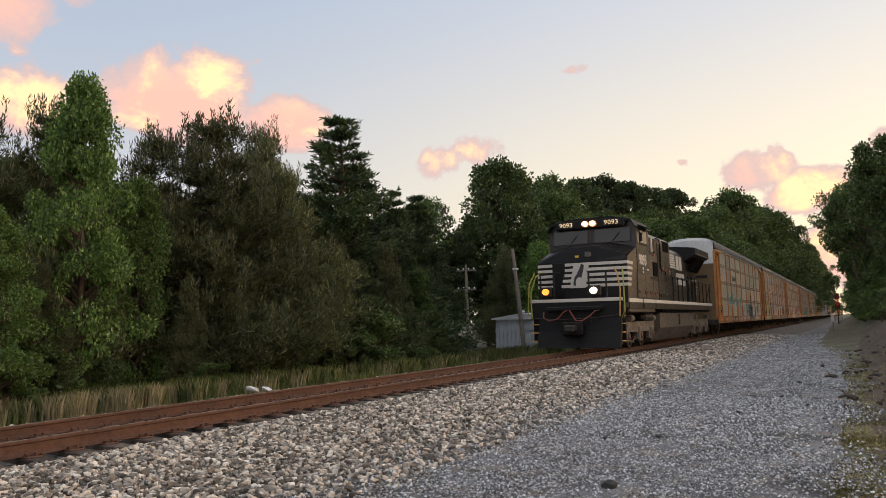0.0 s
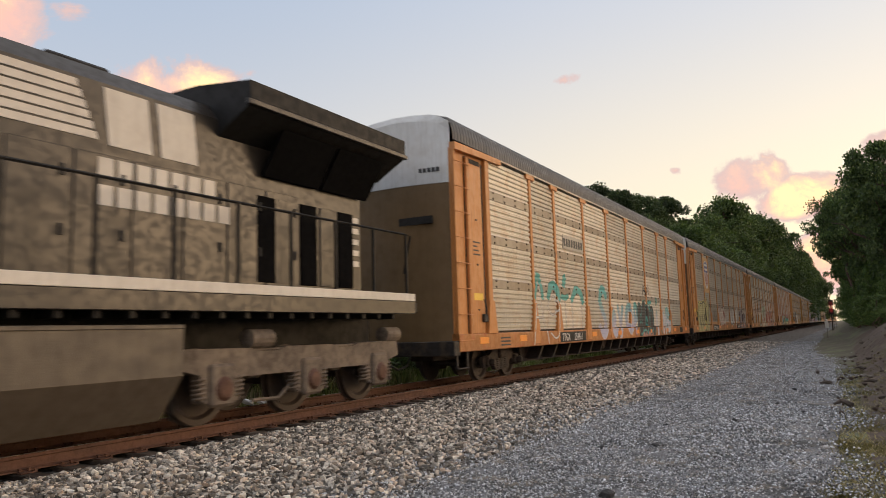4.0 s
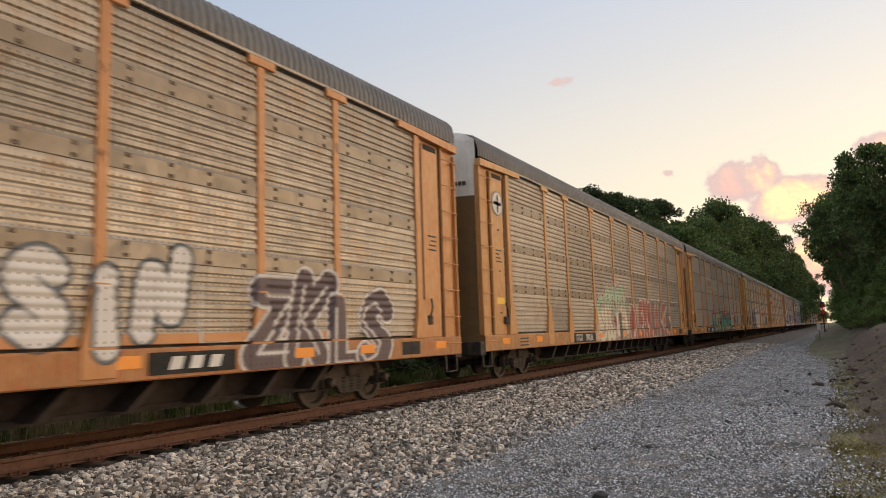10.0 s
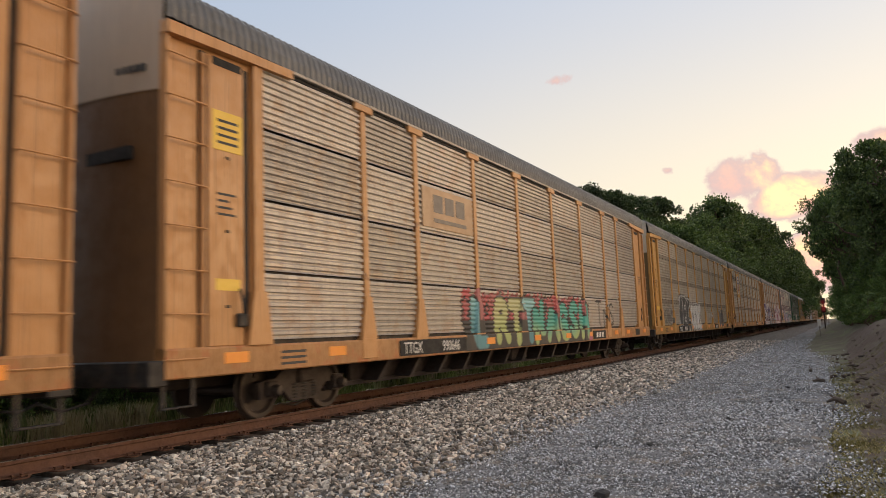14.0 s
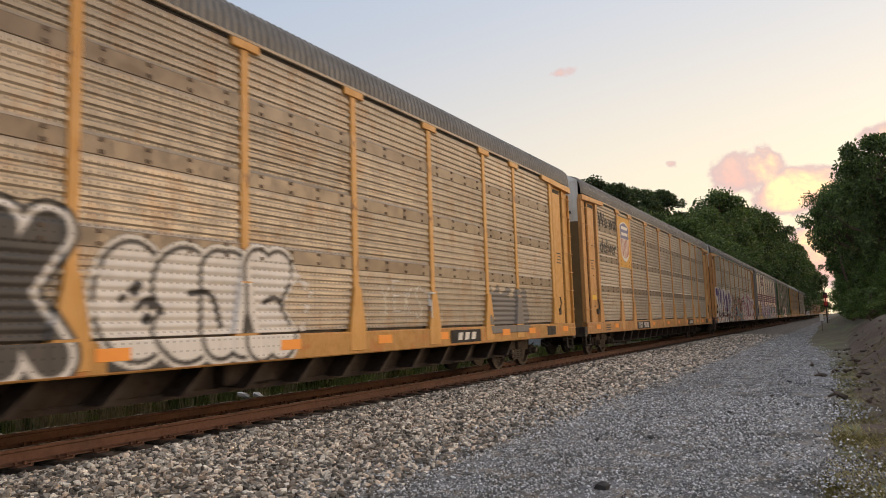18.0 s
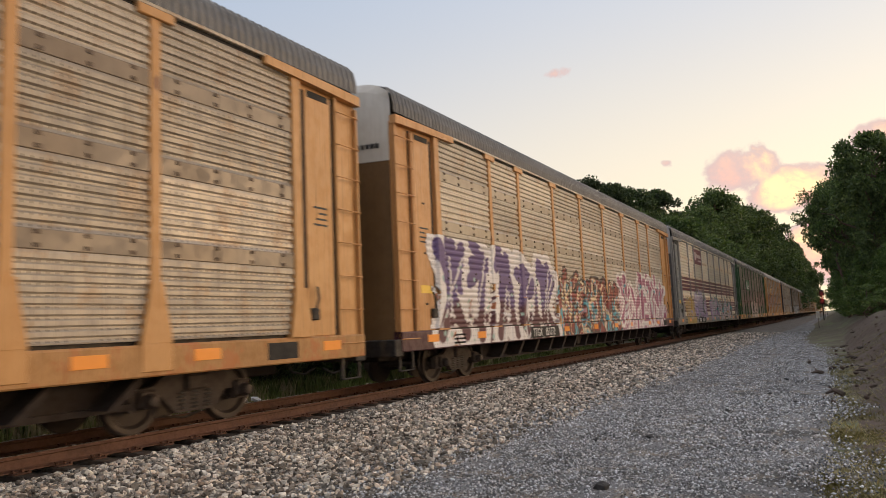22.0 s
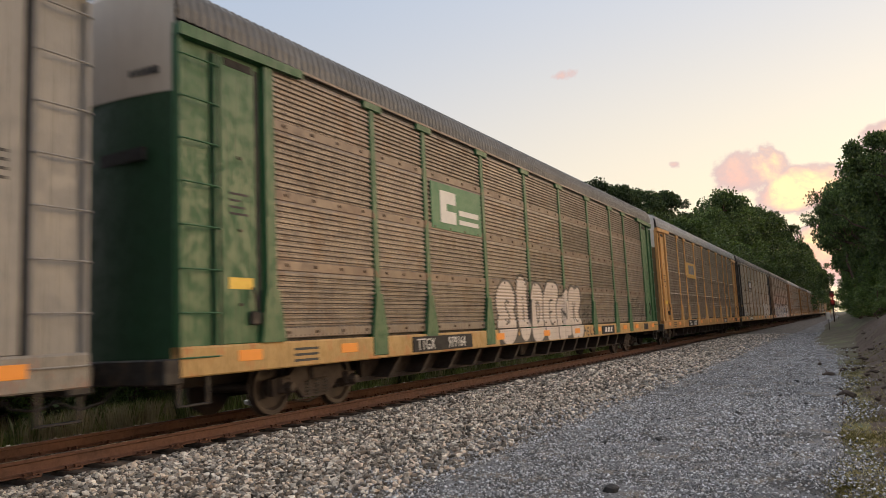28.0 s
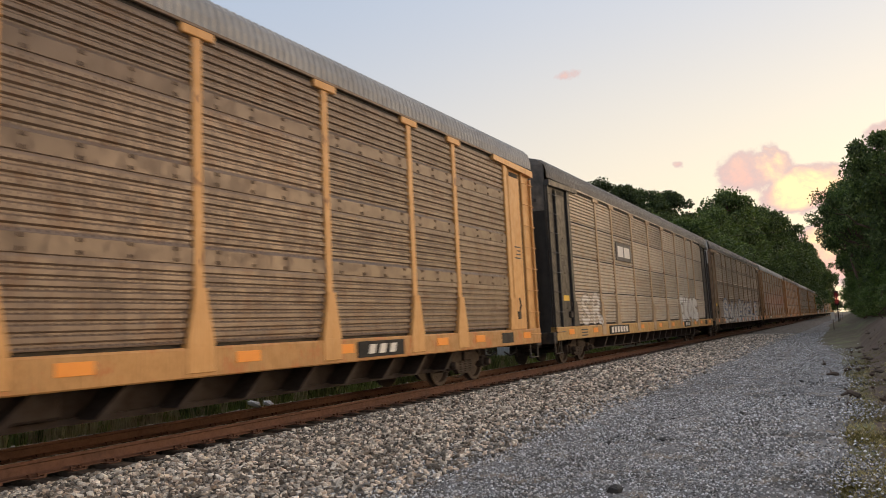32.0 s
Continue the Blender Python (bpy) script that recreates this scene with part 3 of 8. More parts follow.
def conifer(name, height, spread, tufts, blades, length, width, material, seed, bare=0.05, up=0.5, shape=1.0, label="", shoots=0):
    """Whorls of boughs that bear tufts of needles."""
    rng = np.random.default_rng(seed)
    tree = thing(name, (0, 0, -50), label, "tree")
    wood = Shape()
    limb(wood, (0, 0, -0.3), (0, 0, height * 0.98), 0.016 * height, 0.015, rng, 8, 0.03)
    boughs = []
    z = bare * height
    while z < height * 0.97:
        u = (z / height - bare) / (1 - bare)
        for _ in range(rng.integers(4, 7)):
            a = rng.uniform(0, 6.283)
            reach = spread * ((1 - u) ** shape * 0.95 + 0.06) * rng.uniform(0.7, 1.12)
            end = np.array([reach * math.cos(a), reach * math.sin(a), z + reach * up * rng.uniform(0.3, 0.9)])
            boughs.append((np.array([0, 0, z]), end))
            if rng.random() < 0.7:
                limb(wood, (0, 0, z), end, 0.006 * height * (1 - 0.7 * u) + 0.006, 0.006, rng, 4, 0.08)
        z += height * 0.045 * rng.uniform(0.7, 1.2)
    k = len(boughs)
    base, tip = np.array([b[0] for b in boughs]), np.array([b[1] for b in boughs])
    reach = np.linalg.norm(tip - base, axis=1)
    pick = rng.choice(k, tufts, p=(reach + 0.15) / (reach + 0.15).sum())
    t = rng.beta(2.2, 1.0, tufts)
    at = base[pick] + (tip - base)[pick] * t[:, None]
    at += rng.normal(size=(tufts, 3)) * (0.07 + 0.065 * reach[pick])[:, None] * np.array([1, 1, 0.7])
    grow = (tip - base)[pick] / (reach[pick][:, None] + 1e-6) + np.array([0, 0, 0.5 + up])
    at2 = np.repeat(at, blades, 0)
    out = np.repeat(grow / np.linalg.norm(grow, axis=1, keepdims=True), blades, 0) + rng.normal(size=(tufts * blades, 3)) * 0.55
    if shoots:                      # upright candles at the bough ends
        ends = tip[rng.choice(k, shoots)] + rng.normal(size=(shoots, 3)) * 0.12
        rise = np.arange(5)[None, :, None] * np.array([0, 0, 0.11])[None, None]
        at3 = np.repeat((ends[:, None] + rise).reshape(-1, 3), 4, 0)
        at2 = np.concatenate([at2, at3])
        out = np.concatenate([out, np.array([0, 0, 1.0]) + rng.normal(size=at3.shape) * 0.25])
    part("trunk", wood, BARK, tree)
    piece("crown", leaf_cloud(name + "_crown", at2 + rng.normal(size=at2.shape) * length * 0.12, out, length, width, material, rng), tree)
    return tree


P = {}
P["gum"] = [broadleaf("sweetgum_tree", 8.0, 2.3, 30000, 0.115, LEAF_GUM, s, 0.06, 0.75, 110, "bright green sweetgum tree at the edge of the wood") for s in (1, 2)]
P["oak"] = [broadleaf("oak_tree", 14.0, 5.0, 24000, 0.27, LEAF_OAK, s, 0.08, 0.42, 110, "dark green broadleaf tree in the woodland edge") for s in (3, 4, 5)]
P["pine"] = [conifer("young_pine_tree", 8.0, 2.5, 6500, 9, 0.17, 0.020, LEAF_PINE, s, 0.03, 0.75, 1.05, "young dark pine tree with upright shoots", 420) for s in (6, 7)]
P["cedar"] = [conifer("cedar_tree", 10.0, 3.0, 9000, 6, 0.17, 0.042, LEAF_CEDAR, s, 0.02, 0.55, 1.1, "dense dark conical cedar tree") for s in (8, 9)]
P["tall"] = [broadleaf("tall_pine_tree", 18.0, 3.2, 20000, 0.26, LEAF_CEDAR, s, 0.48, 0.4, 84, "tall pine tree with a bare trunk and a rounded dark crown") for s in (10, 11)]
P["shrub"] = [broadleaf("shrub", 2.2, 1.3, 6000, 0.09, LEAF_SHRUB, s, 0.02, 0.4, 34, "leafy green shrub at the foot of the trees") for s in (12, 13)]
P["high"] = [broadleaf("overhanging_tree", 13.0, 4.6, 24000, 0.24, LEAF_OAK, s, 0.34, 0.35, 78, "broadleaf tree with a high crown leaning over the road") for s in (14, 15)]
P["over"] = [broadleaf("overhanging_tree", 13.0, 4.6, 14000, 0.22, LEAF_OAK, 16, 0.62, 0.35, 60, "broadleaf tree with a high crown leaning over the road")]
SIZE = dict(over=13.0, high=13.0, gum=8.0, oak=14.0, pine=8.0, cedar=10.0, tall=18.0, shrub=2.2)


def plant(kind, x, y, top, fat=1.0, which=None):
    """A tree of that height at x, y; its top stands top metres over the road."""
    z = ground_z(x, y) - 0.05
    s = (top - z) / SIZE[kind]
    src = P[kind][random.randrange(len(P[kind])) if which is None else which]
    ob = copy_thing(src, Matrix.LocRotScale((x, y, z), Euler((0, 0, random.uniform(0, 6.28))), (s * fat, s * fat, s)))
    ob["group"] = "trees of the woodland edge" if kind != "shrub" else "shrubs of the woodland edge"
    return ob


random.seed(5)
# the wood beyond the track, front row from the camera's end to the far end
for kind, x, y, top, fat in [
        ("gum", -15.8, 8.4, 4.1, 0.95), ("tall", -25.5, 11.6, 11.0, 0.8), ("oak", -29.0, 10.0, 8.4, 0.8), ("pine", -19.0, 9.6, 7.2, 1.25), ("pine", -19.6, 11.8, 7.6, 1.2),
        ("gum", -17.0, 11.2, 7.9, 0.62), ("gum", -17.6, 13.4, 5.6, 0.7), ("pine", -19.8, 15.6, 8.1, 1.2), ("pine", -19.0, 17.6, 8.9, 1.6), ("pine", -18.6, 16.4, 7.2, 1.5), ("pine", -18.8, 20.4, 7.5, 1.6), ("pine", -20.5, 21.5, 8.6, 1.3), ("pine", -22.0, 23.0, 10.2, 1.0),
        ("pine", -16.6, 10.0, 3.1, 0.9), ("pine", -16.7, 14.4, 2.9, 0.8), ("cedar", -20.0, 25.8, 11.2, 1.55), ("cedar", -21.0, 28.6, 9.6, 1.5), ("cedar", -20.0, 30.2, 8.4, 1.1), ("cedar", -20.4, 33.0, 8.6, 1.2),
        ("pine", -17.2, 25.3, 4.9, 1.0), ("pine", -17.4, 22.4, 4.4, 1.1), ("cedar", -22.5, 36.5, 8.6, 1.2), ("gum", -18.0, 29.0, 3.9, 1.0), ("oak", -29.0, 46.0, 9.6, 0.7), ("oak", -28.0, 41.0, 8.8, 0.7),
        ("oak", -31.0, 66.0, 17.2, 0.85), ("oak", -27.0, 72.0, 14.5, 0.9), ("oak", -30.0, 78.0, 17.4, 0.8), ("oak", -36.0, 60.0, 13.0, 0.9), ("oak", -24.5, 62.0, 8.5, 0.9), ("tall", -29.0, 86.0, 18.6, 1.0), ("oak", -26.0, 84.0, 14.0, 0.9),
        ("tall", -28.0, 93.0, 20.0, 1.0), ("tall", -26.5, 99.0, 20.0, 1.0), ("tall", -25.0, 104.0, 20.0, 1.1), ("oak", -22.0, 92.0, 14.5, 0.9), ("oak", -21.0, 102.0, 15.5, 0.9), ("tall", -23.0, 112.0, 20.5, 1.1),
        ("oak", -20.0, 113.0, 16.5, 0.9), ("oak", -19.5, 127.0, 19.0, 0.9), ("oak", -18.5, 140.0, 23.5, 0.9), ("oak", -17.5, 152.0, 22.0, 0.9), ("oak", -17.0, 168.0, 23.5, 1.0), ("oak", -17.0, 188.0, 25.0, 1.0),
        ("oak", -15.0, 160.0, 22.5, 0.95), ("oak", -15.5, 205.0, 21.5, 1.15), ("oak", -15.2, 238.0, 19.5, 1.2), ("oak", -14.6, 285.0, 16.0, 1.4), ("oak", -14.4, 335.0, 13.0, 1.9), ("oak", -19.0, 400.0, 17.0, 2.1), ("oak", -20.5, 470.0, 17.0, 2.4), ("oak", -28.0, 660.0, 22.0, 2.2), ("high", -13.5, 225.0, 22.0, 0.8), ("high", -13.0, 262.0, 20.0, 0.8), ("high", -12.5, 300.0, 17.0, 0.85), ("high", -14.5, 185.0, 24.0, 0.75), ("high", -11.9, 245.0, 21.5, 0.8), ("high", -11.0, 320.0, 21.5, 0.8)]:
    plant(kind, x, y, top, fat)
y = 4.0
while y < 330:                      # ranks behind, which close the wood
    for x, kinds, top in ((-22.5, ("pine", "cedar", "gum"), 6.8), (-27.0, ("oak", "cedar", "pine"), 7.4), (-33.0, ("oak", "oak", "tall"), 8.5)):
        h = top + 0.035 * max(0, y - 30) + random.uniform(-0.8, 0.6)
        if y > 60:
            h = min(h + 2.5, 17)
            kinds = ("oak",)
        if 37 < y < 58 and x > -30:
            continue
        plant(random.choice(kinds), x + random.uniform(-1.2, 1.2) + (7 if y > 70 else 0), y + random.uniform(-1, 1), h, 1.2)
    y += 3.4 if y < 40 else 6.0 if y < 120 else 14.0
for i in range(46):                 # undergrowth
    y = 3.5 + 0.94 * i + random.uniform(-0.6, 0.6)
    if 30 < y < 44:
        continue
    plant("shrub", random.uniform(-17.6, -15.4), y, random.choice((0.2, 0.5, 0.8, 1.2, 2.0)), random.uniform(0.8, 1.6))
for i in range(36):
    y = 46 + 4.5 * i
    plant("shrub", random.uniform(-17.5, -14.5), y, random.uniform(1.8, 4.2), random.uniform(1.0, 1.5))
# the wood on the road's side
for kind, x, y, top, fat in [("oak", 3.3, 57.0, 10.6, 0.8), ("oak", 3.4, 66.0, 12.0, 0.75), ("oak", 3.6, 49.0, 9.4, 0.85), ("oak", 4.0, 76.0, 12.0, 0.7), ("high", 2.0, 58.0, 11.2, 0.85), ("high", 2.0, 66.0, 12.2, 0.85), ("high", 2.2, 77.0, 12.0, 0.9), ("high", 2.6, 50.0, 11.9, 0.8), ("high", 2.7, 90.0, 12.0, 0.95), ("over", 0.7, 61.0, 11.2, 0.75),
                             ("gum", 2.7, 44.0, 4.8, 1.5), ("gum", 2.0, 50.0, 5.2, 1.4), ("gum", 1.7, 58.0, 5.6, 1.4), ("gum", 1.6, 67.0, 6.0, 1.4), ("oak", 4.4, 92.0, 12.5, 0.8),
                             ("gum", 0.95, 72.0, 6.5, 1.1), ("gum", 0.75, 88.0, 7.5, 1.1), ("gum", 0.5, 108.0, 8.0, 1.0), ("oak", 5.2, 110.0, 13.0, 0.8), ("oak", 5.0, 130.0, 14.0, 0.9), ("oak", 7.0, 150.0, 15.0, 0.9), ("oak", 8.5, 175.0, 17.0, 0.9)]:
    plant(kind, x, y, top, fat)
for y in range(84, 330, 9):            # deeper ranks, hidden from view, added to shade the far part of the line
    for x, top in ((4.5, 11.0),) if y < 150 else ((4.5, 12.0), (11.0, 14.0)):
        plant("oak", x + 0.012 * (y - 84) + random.uniform(-0.8, 0.8), y + random.uniform(-2, 2), top + random.uniform(-1, 1), 0.9)
for y in range(40, 112, 3):
    plant("shrub", 1.75 - 0.007 * y + random.uniform(-0.1, 0.6), y, random.uniform(1.9, 3.4), random.uniform(1.0, 1.5))

for kind in P.values():             # the patterns themselves go
    for src in kind:
        for o in (*src.children_recursive, src):
            bpy.data.objects.remove(o)


def grass(name, spots, height, width, material, rng, lean=0.35):
    k = len(spots)
    h = height * rng.uniform(0.5, 1.3, k)
    a = rng.uniform(0, 6.283, k)
    way = np.stack([np.cos(a), np.sin(a)], 1)
    bend = (h * lean * rng.uniform(0.2, 1.6, k))[:, None]
    side = np.stack([-way[:, 1], way[:, 0], np.zeros(k)], 1) * width * 0.5
    b = np.array(spots)
    mid = b + np.concatenate([way * bend * 0.3, (h * 0.6)[:, None]], 1)
    tip = b + np.concatenate([way * bend, h[:, None]], 1)
    v = np.stack([b - side, b + side, mid + side * 0.8, tip, mid - side * 0.8], 1).reshape(-1, 3)
    me = bpy.data.meshes.new(name)
    me.vertices.add(len(v))
    me.vertices.foreach_set("co", v.reshape(-1))
    me.loops.add(len(v))
    me.loops.foreach_set("vertex_index", np.arange(len(v)))
    me.polygons.add(k)
    me.polygons.foreach_set("loop_start", np.arange(k) * 5)
    me.materials.append(material)
    me.update()
    me.validate()
    return new(name, me)


def verge(k, xs, ys, rng, patch, threshold, thin=1.0):
    out = []
    while len(out) < k:
        x, y = rng.uniform(*xs), ys[0] + (ys[1] - ys[0]) * rng.random() ** thin
        if noise.noise((x * patch, y * patch, 11.0)) + 0.25 * rng.standard_normal() > threshold:
            out.append((x, y, ground_z(x, y) - 0.02))
    return out


def tufts(count, blades, xs, ys, rng, wide, thin):
    """Grass grows in tufts: blades round a centre that lean outwards a little."""
    out = []
    for x, y, z in verge(count, xs, ys, rng, 0.7, -0.15, thin):
        k = int(blades * rng.uniform(0.4, 1.5))
        for a, r in zip(rng.uniform(0, 6.283, k), wide * np.sqrt(rng.random(k))):
            out.append((x + r * math.cos(a), y + r * math.sin(a), z))
    return out


rng = np.random.default_rng(21)
green = verge(52000, (-17.5, -13.45), (1, 48), rng, 1.2, -0.7, 1.5)
tagged(grass("grass", green, 0.24, 0.009, GRASS_GREEN, rng, 0.3), "green grass and weeds between the track and the trees", "grass", kind="stuff")
tall = tufts(420, 42, (-16.8, -13.3), (2, 46), rng, 0.22, 1.4)
tagged(grass("weed_clumps", tall, 0.5, 0.010, GRASS_GREEN, rng, 0.25), "taller clumps of green weeds at the wood's edge", "grass", kind="stuff")
dry = tufts(300, 46, (-15.9, -13.1), (3, 12), rng, 0.2, 1.2) + tufts(160, 36, (-15.9, -13.3), (10, 40), rng, 0.2, 1.3)
tagged(grass("dry_grass", dry, 0.44, 0.007, GRASS_DRY, rng, 0.16), "tall dry tan grass beyond the rails", "grass", kind="stuff")
low = verge(42000, (-0.35, 3.4), (5.5, 30), rng, 0.9, 0.08, 2.0)
tagged(grass("verge_grass", low, 0.06, 0.009, VERGE_BLADES, rng, 0.7), "short patchy grass on the bank beside the road", "grass", kind="stuff")
low = verge(26000, (-0.6, 2.6), (5.0, 24), rng, 1.1, 0.08, 1.8)
tagged(grass("verge_straw", low, 0.05, 0.008, GRASS_DRY, rng, 0.9), "dry straw and dead grass on the verge", "grass", kind="stuff")
crest = verge(6000, (2.0, 6.0), (16, 40), rng, 0.9, -0.1, 1.3)
tagged(grass("bank_grass", crest, 0.32, 0.014, GRASS_GREEN, rng, 0.5), "taller grass on the crest of the bank", "grass", kind="stuff")

# ---- autorack wagons ----
PITCH = 28.45                 # from coupler to coupler
POSTS = (-11.8, -8.92, -6.98, -4.15, -1.38, 1.42, 4.25, 7.02, 8.95, 11.8)
ROWS = ((1.20, 2.27), (2.27, 3.40), (3.40, 4.55), (4.55, 5.60))
HALF = 13.57


BOLT = surface("rusty_bolt_head", (0.10, 0.065, 0.045), 0.7, 0.2, 0.3)


def rib_profile(z0, z1, kind):
    """(x, z) down one side panel: pressed ribs between flat lapped bands."""
    pts = []
    if kind == "banded" and z0 < 1.3:
        pts += [(0.0, z0), (0.004, z0 + 0.02)]
        a, count, deep = z0 + 0.03, 8, 0.02
    elif kind == "banded":
        pts += [(0.006, z0), (0.014, z0 + 0.01), (0.014, z0 + 0.23), (0.0, z0 + 0.25)]
        a, count, deep = z0 + 0.27, 6, 0.02
    elif kind == "slit":
        pts += [(0.0, z0 + 0.02)]
        a, count, deep = z0 + 0.04, 9, 0.030
    elif kind == "fine":
        pts += [(0.008, z0), (0.014, z0 + 0.01), (0.014, z0 + 0.16), (0.0, z0 + 0.17)]
        a, count, deep = z0 + 0.18, 10, 0.026
    else:                      # bold
        pts += [(0.006, z0), (0.012, z0 + 0.01), (0.012, z0 + 0.20), (0.0, z0 + 0.21)]
        a, count, deep = z0 + 0.23, 5, 0.045
    end = z1 - 0.03
    step = (end - a) / count
    for i in range(count):
        z = a + i * step
        pts += [(-deep, z + step * 0.12), (-deep, z + step * 0.32), (0.008, z + step * 0.5), (0.008, z + step * 0.92)]
    pts.append((0.0, z1 - (0.022 if kind == "slit" else 0.0)))
    return pts


def panel_mesh(width, row, kind, material):
    s = Shape()
    z0, z1 = ROWS[row]
    prof = rib_profile(z0, z1, kind)
    s.sheet([[(x, -width / 2, z - z0) for x, z in prof], [(x, width / 2, z - z0) for x, z in prof]])
    if kind in ("banded", "fine", "bold") and not (kind == "banded" and row == 0):
        k = 4 if width > 2.2 else 3
        plain = len(s.f)
        for i in range(k):
            y = width * ((i + 0.5) / k - 0.5)
            for dz in (0.05, 0.20) if kind == "banded" else (0.09,):
                s.box(0.012, 0.034, y - 0.026, y + 0.026, dz - 0.024, dz + 0.024)
        me = s.mesh("panel", material)
        me.materials.append(BOLT)
        me.polygons.foreach_set("material_index", [0 if i < plain else 1 for i in range(len(me.polygons))])
        return me
    return s.mesh("panel", material)


def perforated(n, at, col):
    """Rows of short punched slots, too small to model one by one."""
    sp = n.add("ShaderNodeSeparateXYZ")
    n.put(sp.inputs[0], at)
    fy = n.math("FRACT", n.math("MULTIPLY", sp.outputs[1], 9.0))
    fz = n.math("FRACT", n.math("MULTIPLY", sp.outputs[2], 7.7))
    slot = n.math("MULTIPLY", n.math("MULTIPLY", n.math("GREATER_THAN", fy, 0.45), n.math("LESS_THAN", fy, 0.95)),
                  n.math("MULTIPLY", n.math("GREATER_THAN", fz, 0.42), n.math("LESS_THAN", fz, 0.60)))
    patch = n.ramp(n.noise(n.stretch(at, 0, 0.9, 0.2), 1.0, 1.0), 0.36, 0.40)
    return n.mix(n.math("MULTIPLY", n.math("MULTIPLY", slot, patch), 0.34), col, n.mix(1.0, col, (0.2, 0.18, 0.17), "MULTIPLY"))


def stripes(n, at, col):
    """Maroon bands painted along the lower half of the side."""
    sp = n.add("ShaderNodeSeparateXYZ")
    n.put(sp.inputs[0], at)
    f = n.math("FRACT", n.math("MULTIPLY", n.math("SUBTRACT", sp.outputs[2], 1.40), 1 / 0.21))
    line = n.math("MULTIPLY", n.math("GREATER_THAN", f, 0.30), 1.0)
    a = n.math("MULTIPLY", n.math("GREATER_THAN", sp.outputs[2], 1.40), n.math("LESS_THAN", sp.outputs[2], 2.24))
    b = n.math("MULTIPLY", n.math("GREATER_THAN", sp.outputs[2], 2.66), n.math("LESS_THAN", sp.outputs[2], 3.50))
    return n.mix(n.math("MULTIPLY", line, n.math("MAXIMUM", a, b)), col, (0.14, 0.02, 0.035))


def flat_bands(base, kind, tone):
    """The flat lapped bands, of another sheet than the ribs and weathered otherwise."""
    wide = {"banded": 0.24, "fine": 0.165, "bold": 0.205}.get(kind)
    if wide is None:
        return None

    def run(n, at, col):
        sp = n.add("ShaderNodeSeparateXYZ")
        n.put(sp.inputs[0], at)
        mask = None
        for z0, z1 in ROWS[1:]:
            m = n.math("MULTIPLY", n.math("GREATER_THAN", sp.outputs[2], z0), n.math("LESS_THAN", sp.outputs[2], z0 + wide))
            mask = m if mask is None else n.math("ADD", mask, m)
        wear = n.ramp(n.noise(n.stretch(at, 0, 0.5, 0.3), 1.0, 2.0), 0.3, 0.7, 0.55, 1.0)
        if base is None:
            return n.mix(n.math("MULTIPLY", mask, wear), col, n.mix(1.0, col, tone, "MULTIPLY"))
        plain = tuple(v * 0.70 for v in base)
        sheet = n.mix(n.ramp(n.noise(at, 1.3, 4.0, 0.6), 0.3, 0.75), plain, tuple(v * 0.84 for v in plain))
        return n.mix(mask, col, n.mix(n.math("MULTIPLY", wear, 1.0), sheet, n.mix(1.0, sheet, tone, "MULTIPLY")))

    return run


def rust_marks(n, at, col):
    """Rust that has bled from the bolted bands onto the posts."""
    sp = n.add("ShaderNodeSeparateXYZ")
    n.put(sp.inputs[0], at)
    mask = None
    for z0, z1 in ROWS[1:]:
        m = n.ramp(n.math("ABSOLUTE", n.math("SUBTRACT", sp.outputs[2], z0 + 0.08)), 0.14, 0.05)
        mask = m if mask is None else n.math("ADD", mask, m)
    some = n.ramp(n.noise(at, 2.6, 3.0), 0.5, 0.62)
    return n.mix(n.math("MULTIPLY", n.math("MULTIPLY", mask, some), 0.75), col, (0.16, 0.06, 0.03))


def chain(*runs):
    def run(n, at, col):
        for r in runs:
            if r:
                col = r(n, at, col)
        return col
    return run


TAN = (0.58, 0.34, 0.15)
ORANGE = (0.60, 0.29, 0.10)
YELLOW = (0.62, 0.38, 0.12)

# shared running gear
WHEELS = []
wheel = Shape()
for s in (1, -1):
    wheel.lathe([(0.02, s * 0.70), (0.09, s * 0.79), (0.12, s * 0.79), (0.15, s * 0.745), (0.31, s * 0.735), (0.345, s * 0.80), (0.415, s * 0.80), (0.42, s * 0.71),
                 (0.445, s * 0.695), (0.44, s * 0.67), (0.345, s * 0.675), (0.12, s * 0.69), (0.02, s * 0.69)], "x", (0, 0, 0), 28)
    for k in range(3):
        t = k * 2.094
        wheel.box(s * 0.74 - 0.012, s * 0.74 + 0.012, 0.23 * math.cos(t) - 0.035, 0.23 * math.cos(t) + 0.035, 0.23 * math.sin(t) - 0.035, 0.23 * math.sin(t) + 0.035)
wheel.lathe([(0.08, -1.02), (0.08, 1.02)], "x", (0, 0, 0), 12)
WHEELSET = wheel.mesh("wheelset", WHEEL_STEEL)
FRAME_SIDE = [(-1.10, 0.30), (-1.12, 0.56), (-0.72, 0.60), (-0.50, 0.74), (0.50, 0.74), (0.72, 0.60), (1.12, 0.56), (1.10, 0.30), (0.80, 0.30), (0.74, 0.46), (0.60, 0.46),
              (0.34, 0.22), (-0.34, 0.22), (-0.60, 0.46), (-0.74, 0.46), (-0.80, 0.30)]
frame_shape = Shape()
for x in (-1.02, 0.90):
    frame_shape.prism(FRAME_SIDE, "x", x, x + 0.12)
for y in (-0.875, 0.875):
    for x in (-1.12, 1.0):
        frame_shape.box(x, x + 0.12, y - 0.12, y + 0.12, 0.33, 0.57, 0.03)
frame_shape.box(-1.1, 1.1, -0.19, 0.19, 0.5, 0.72, 0.03)
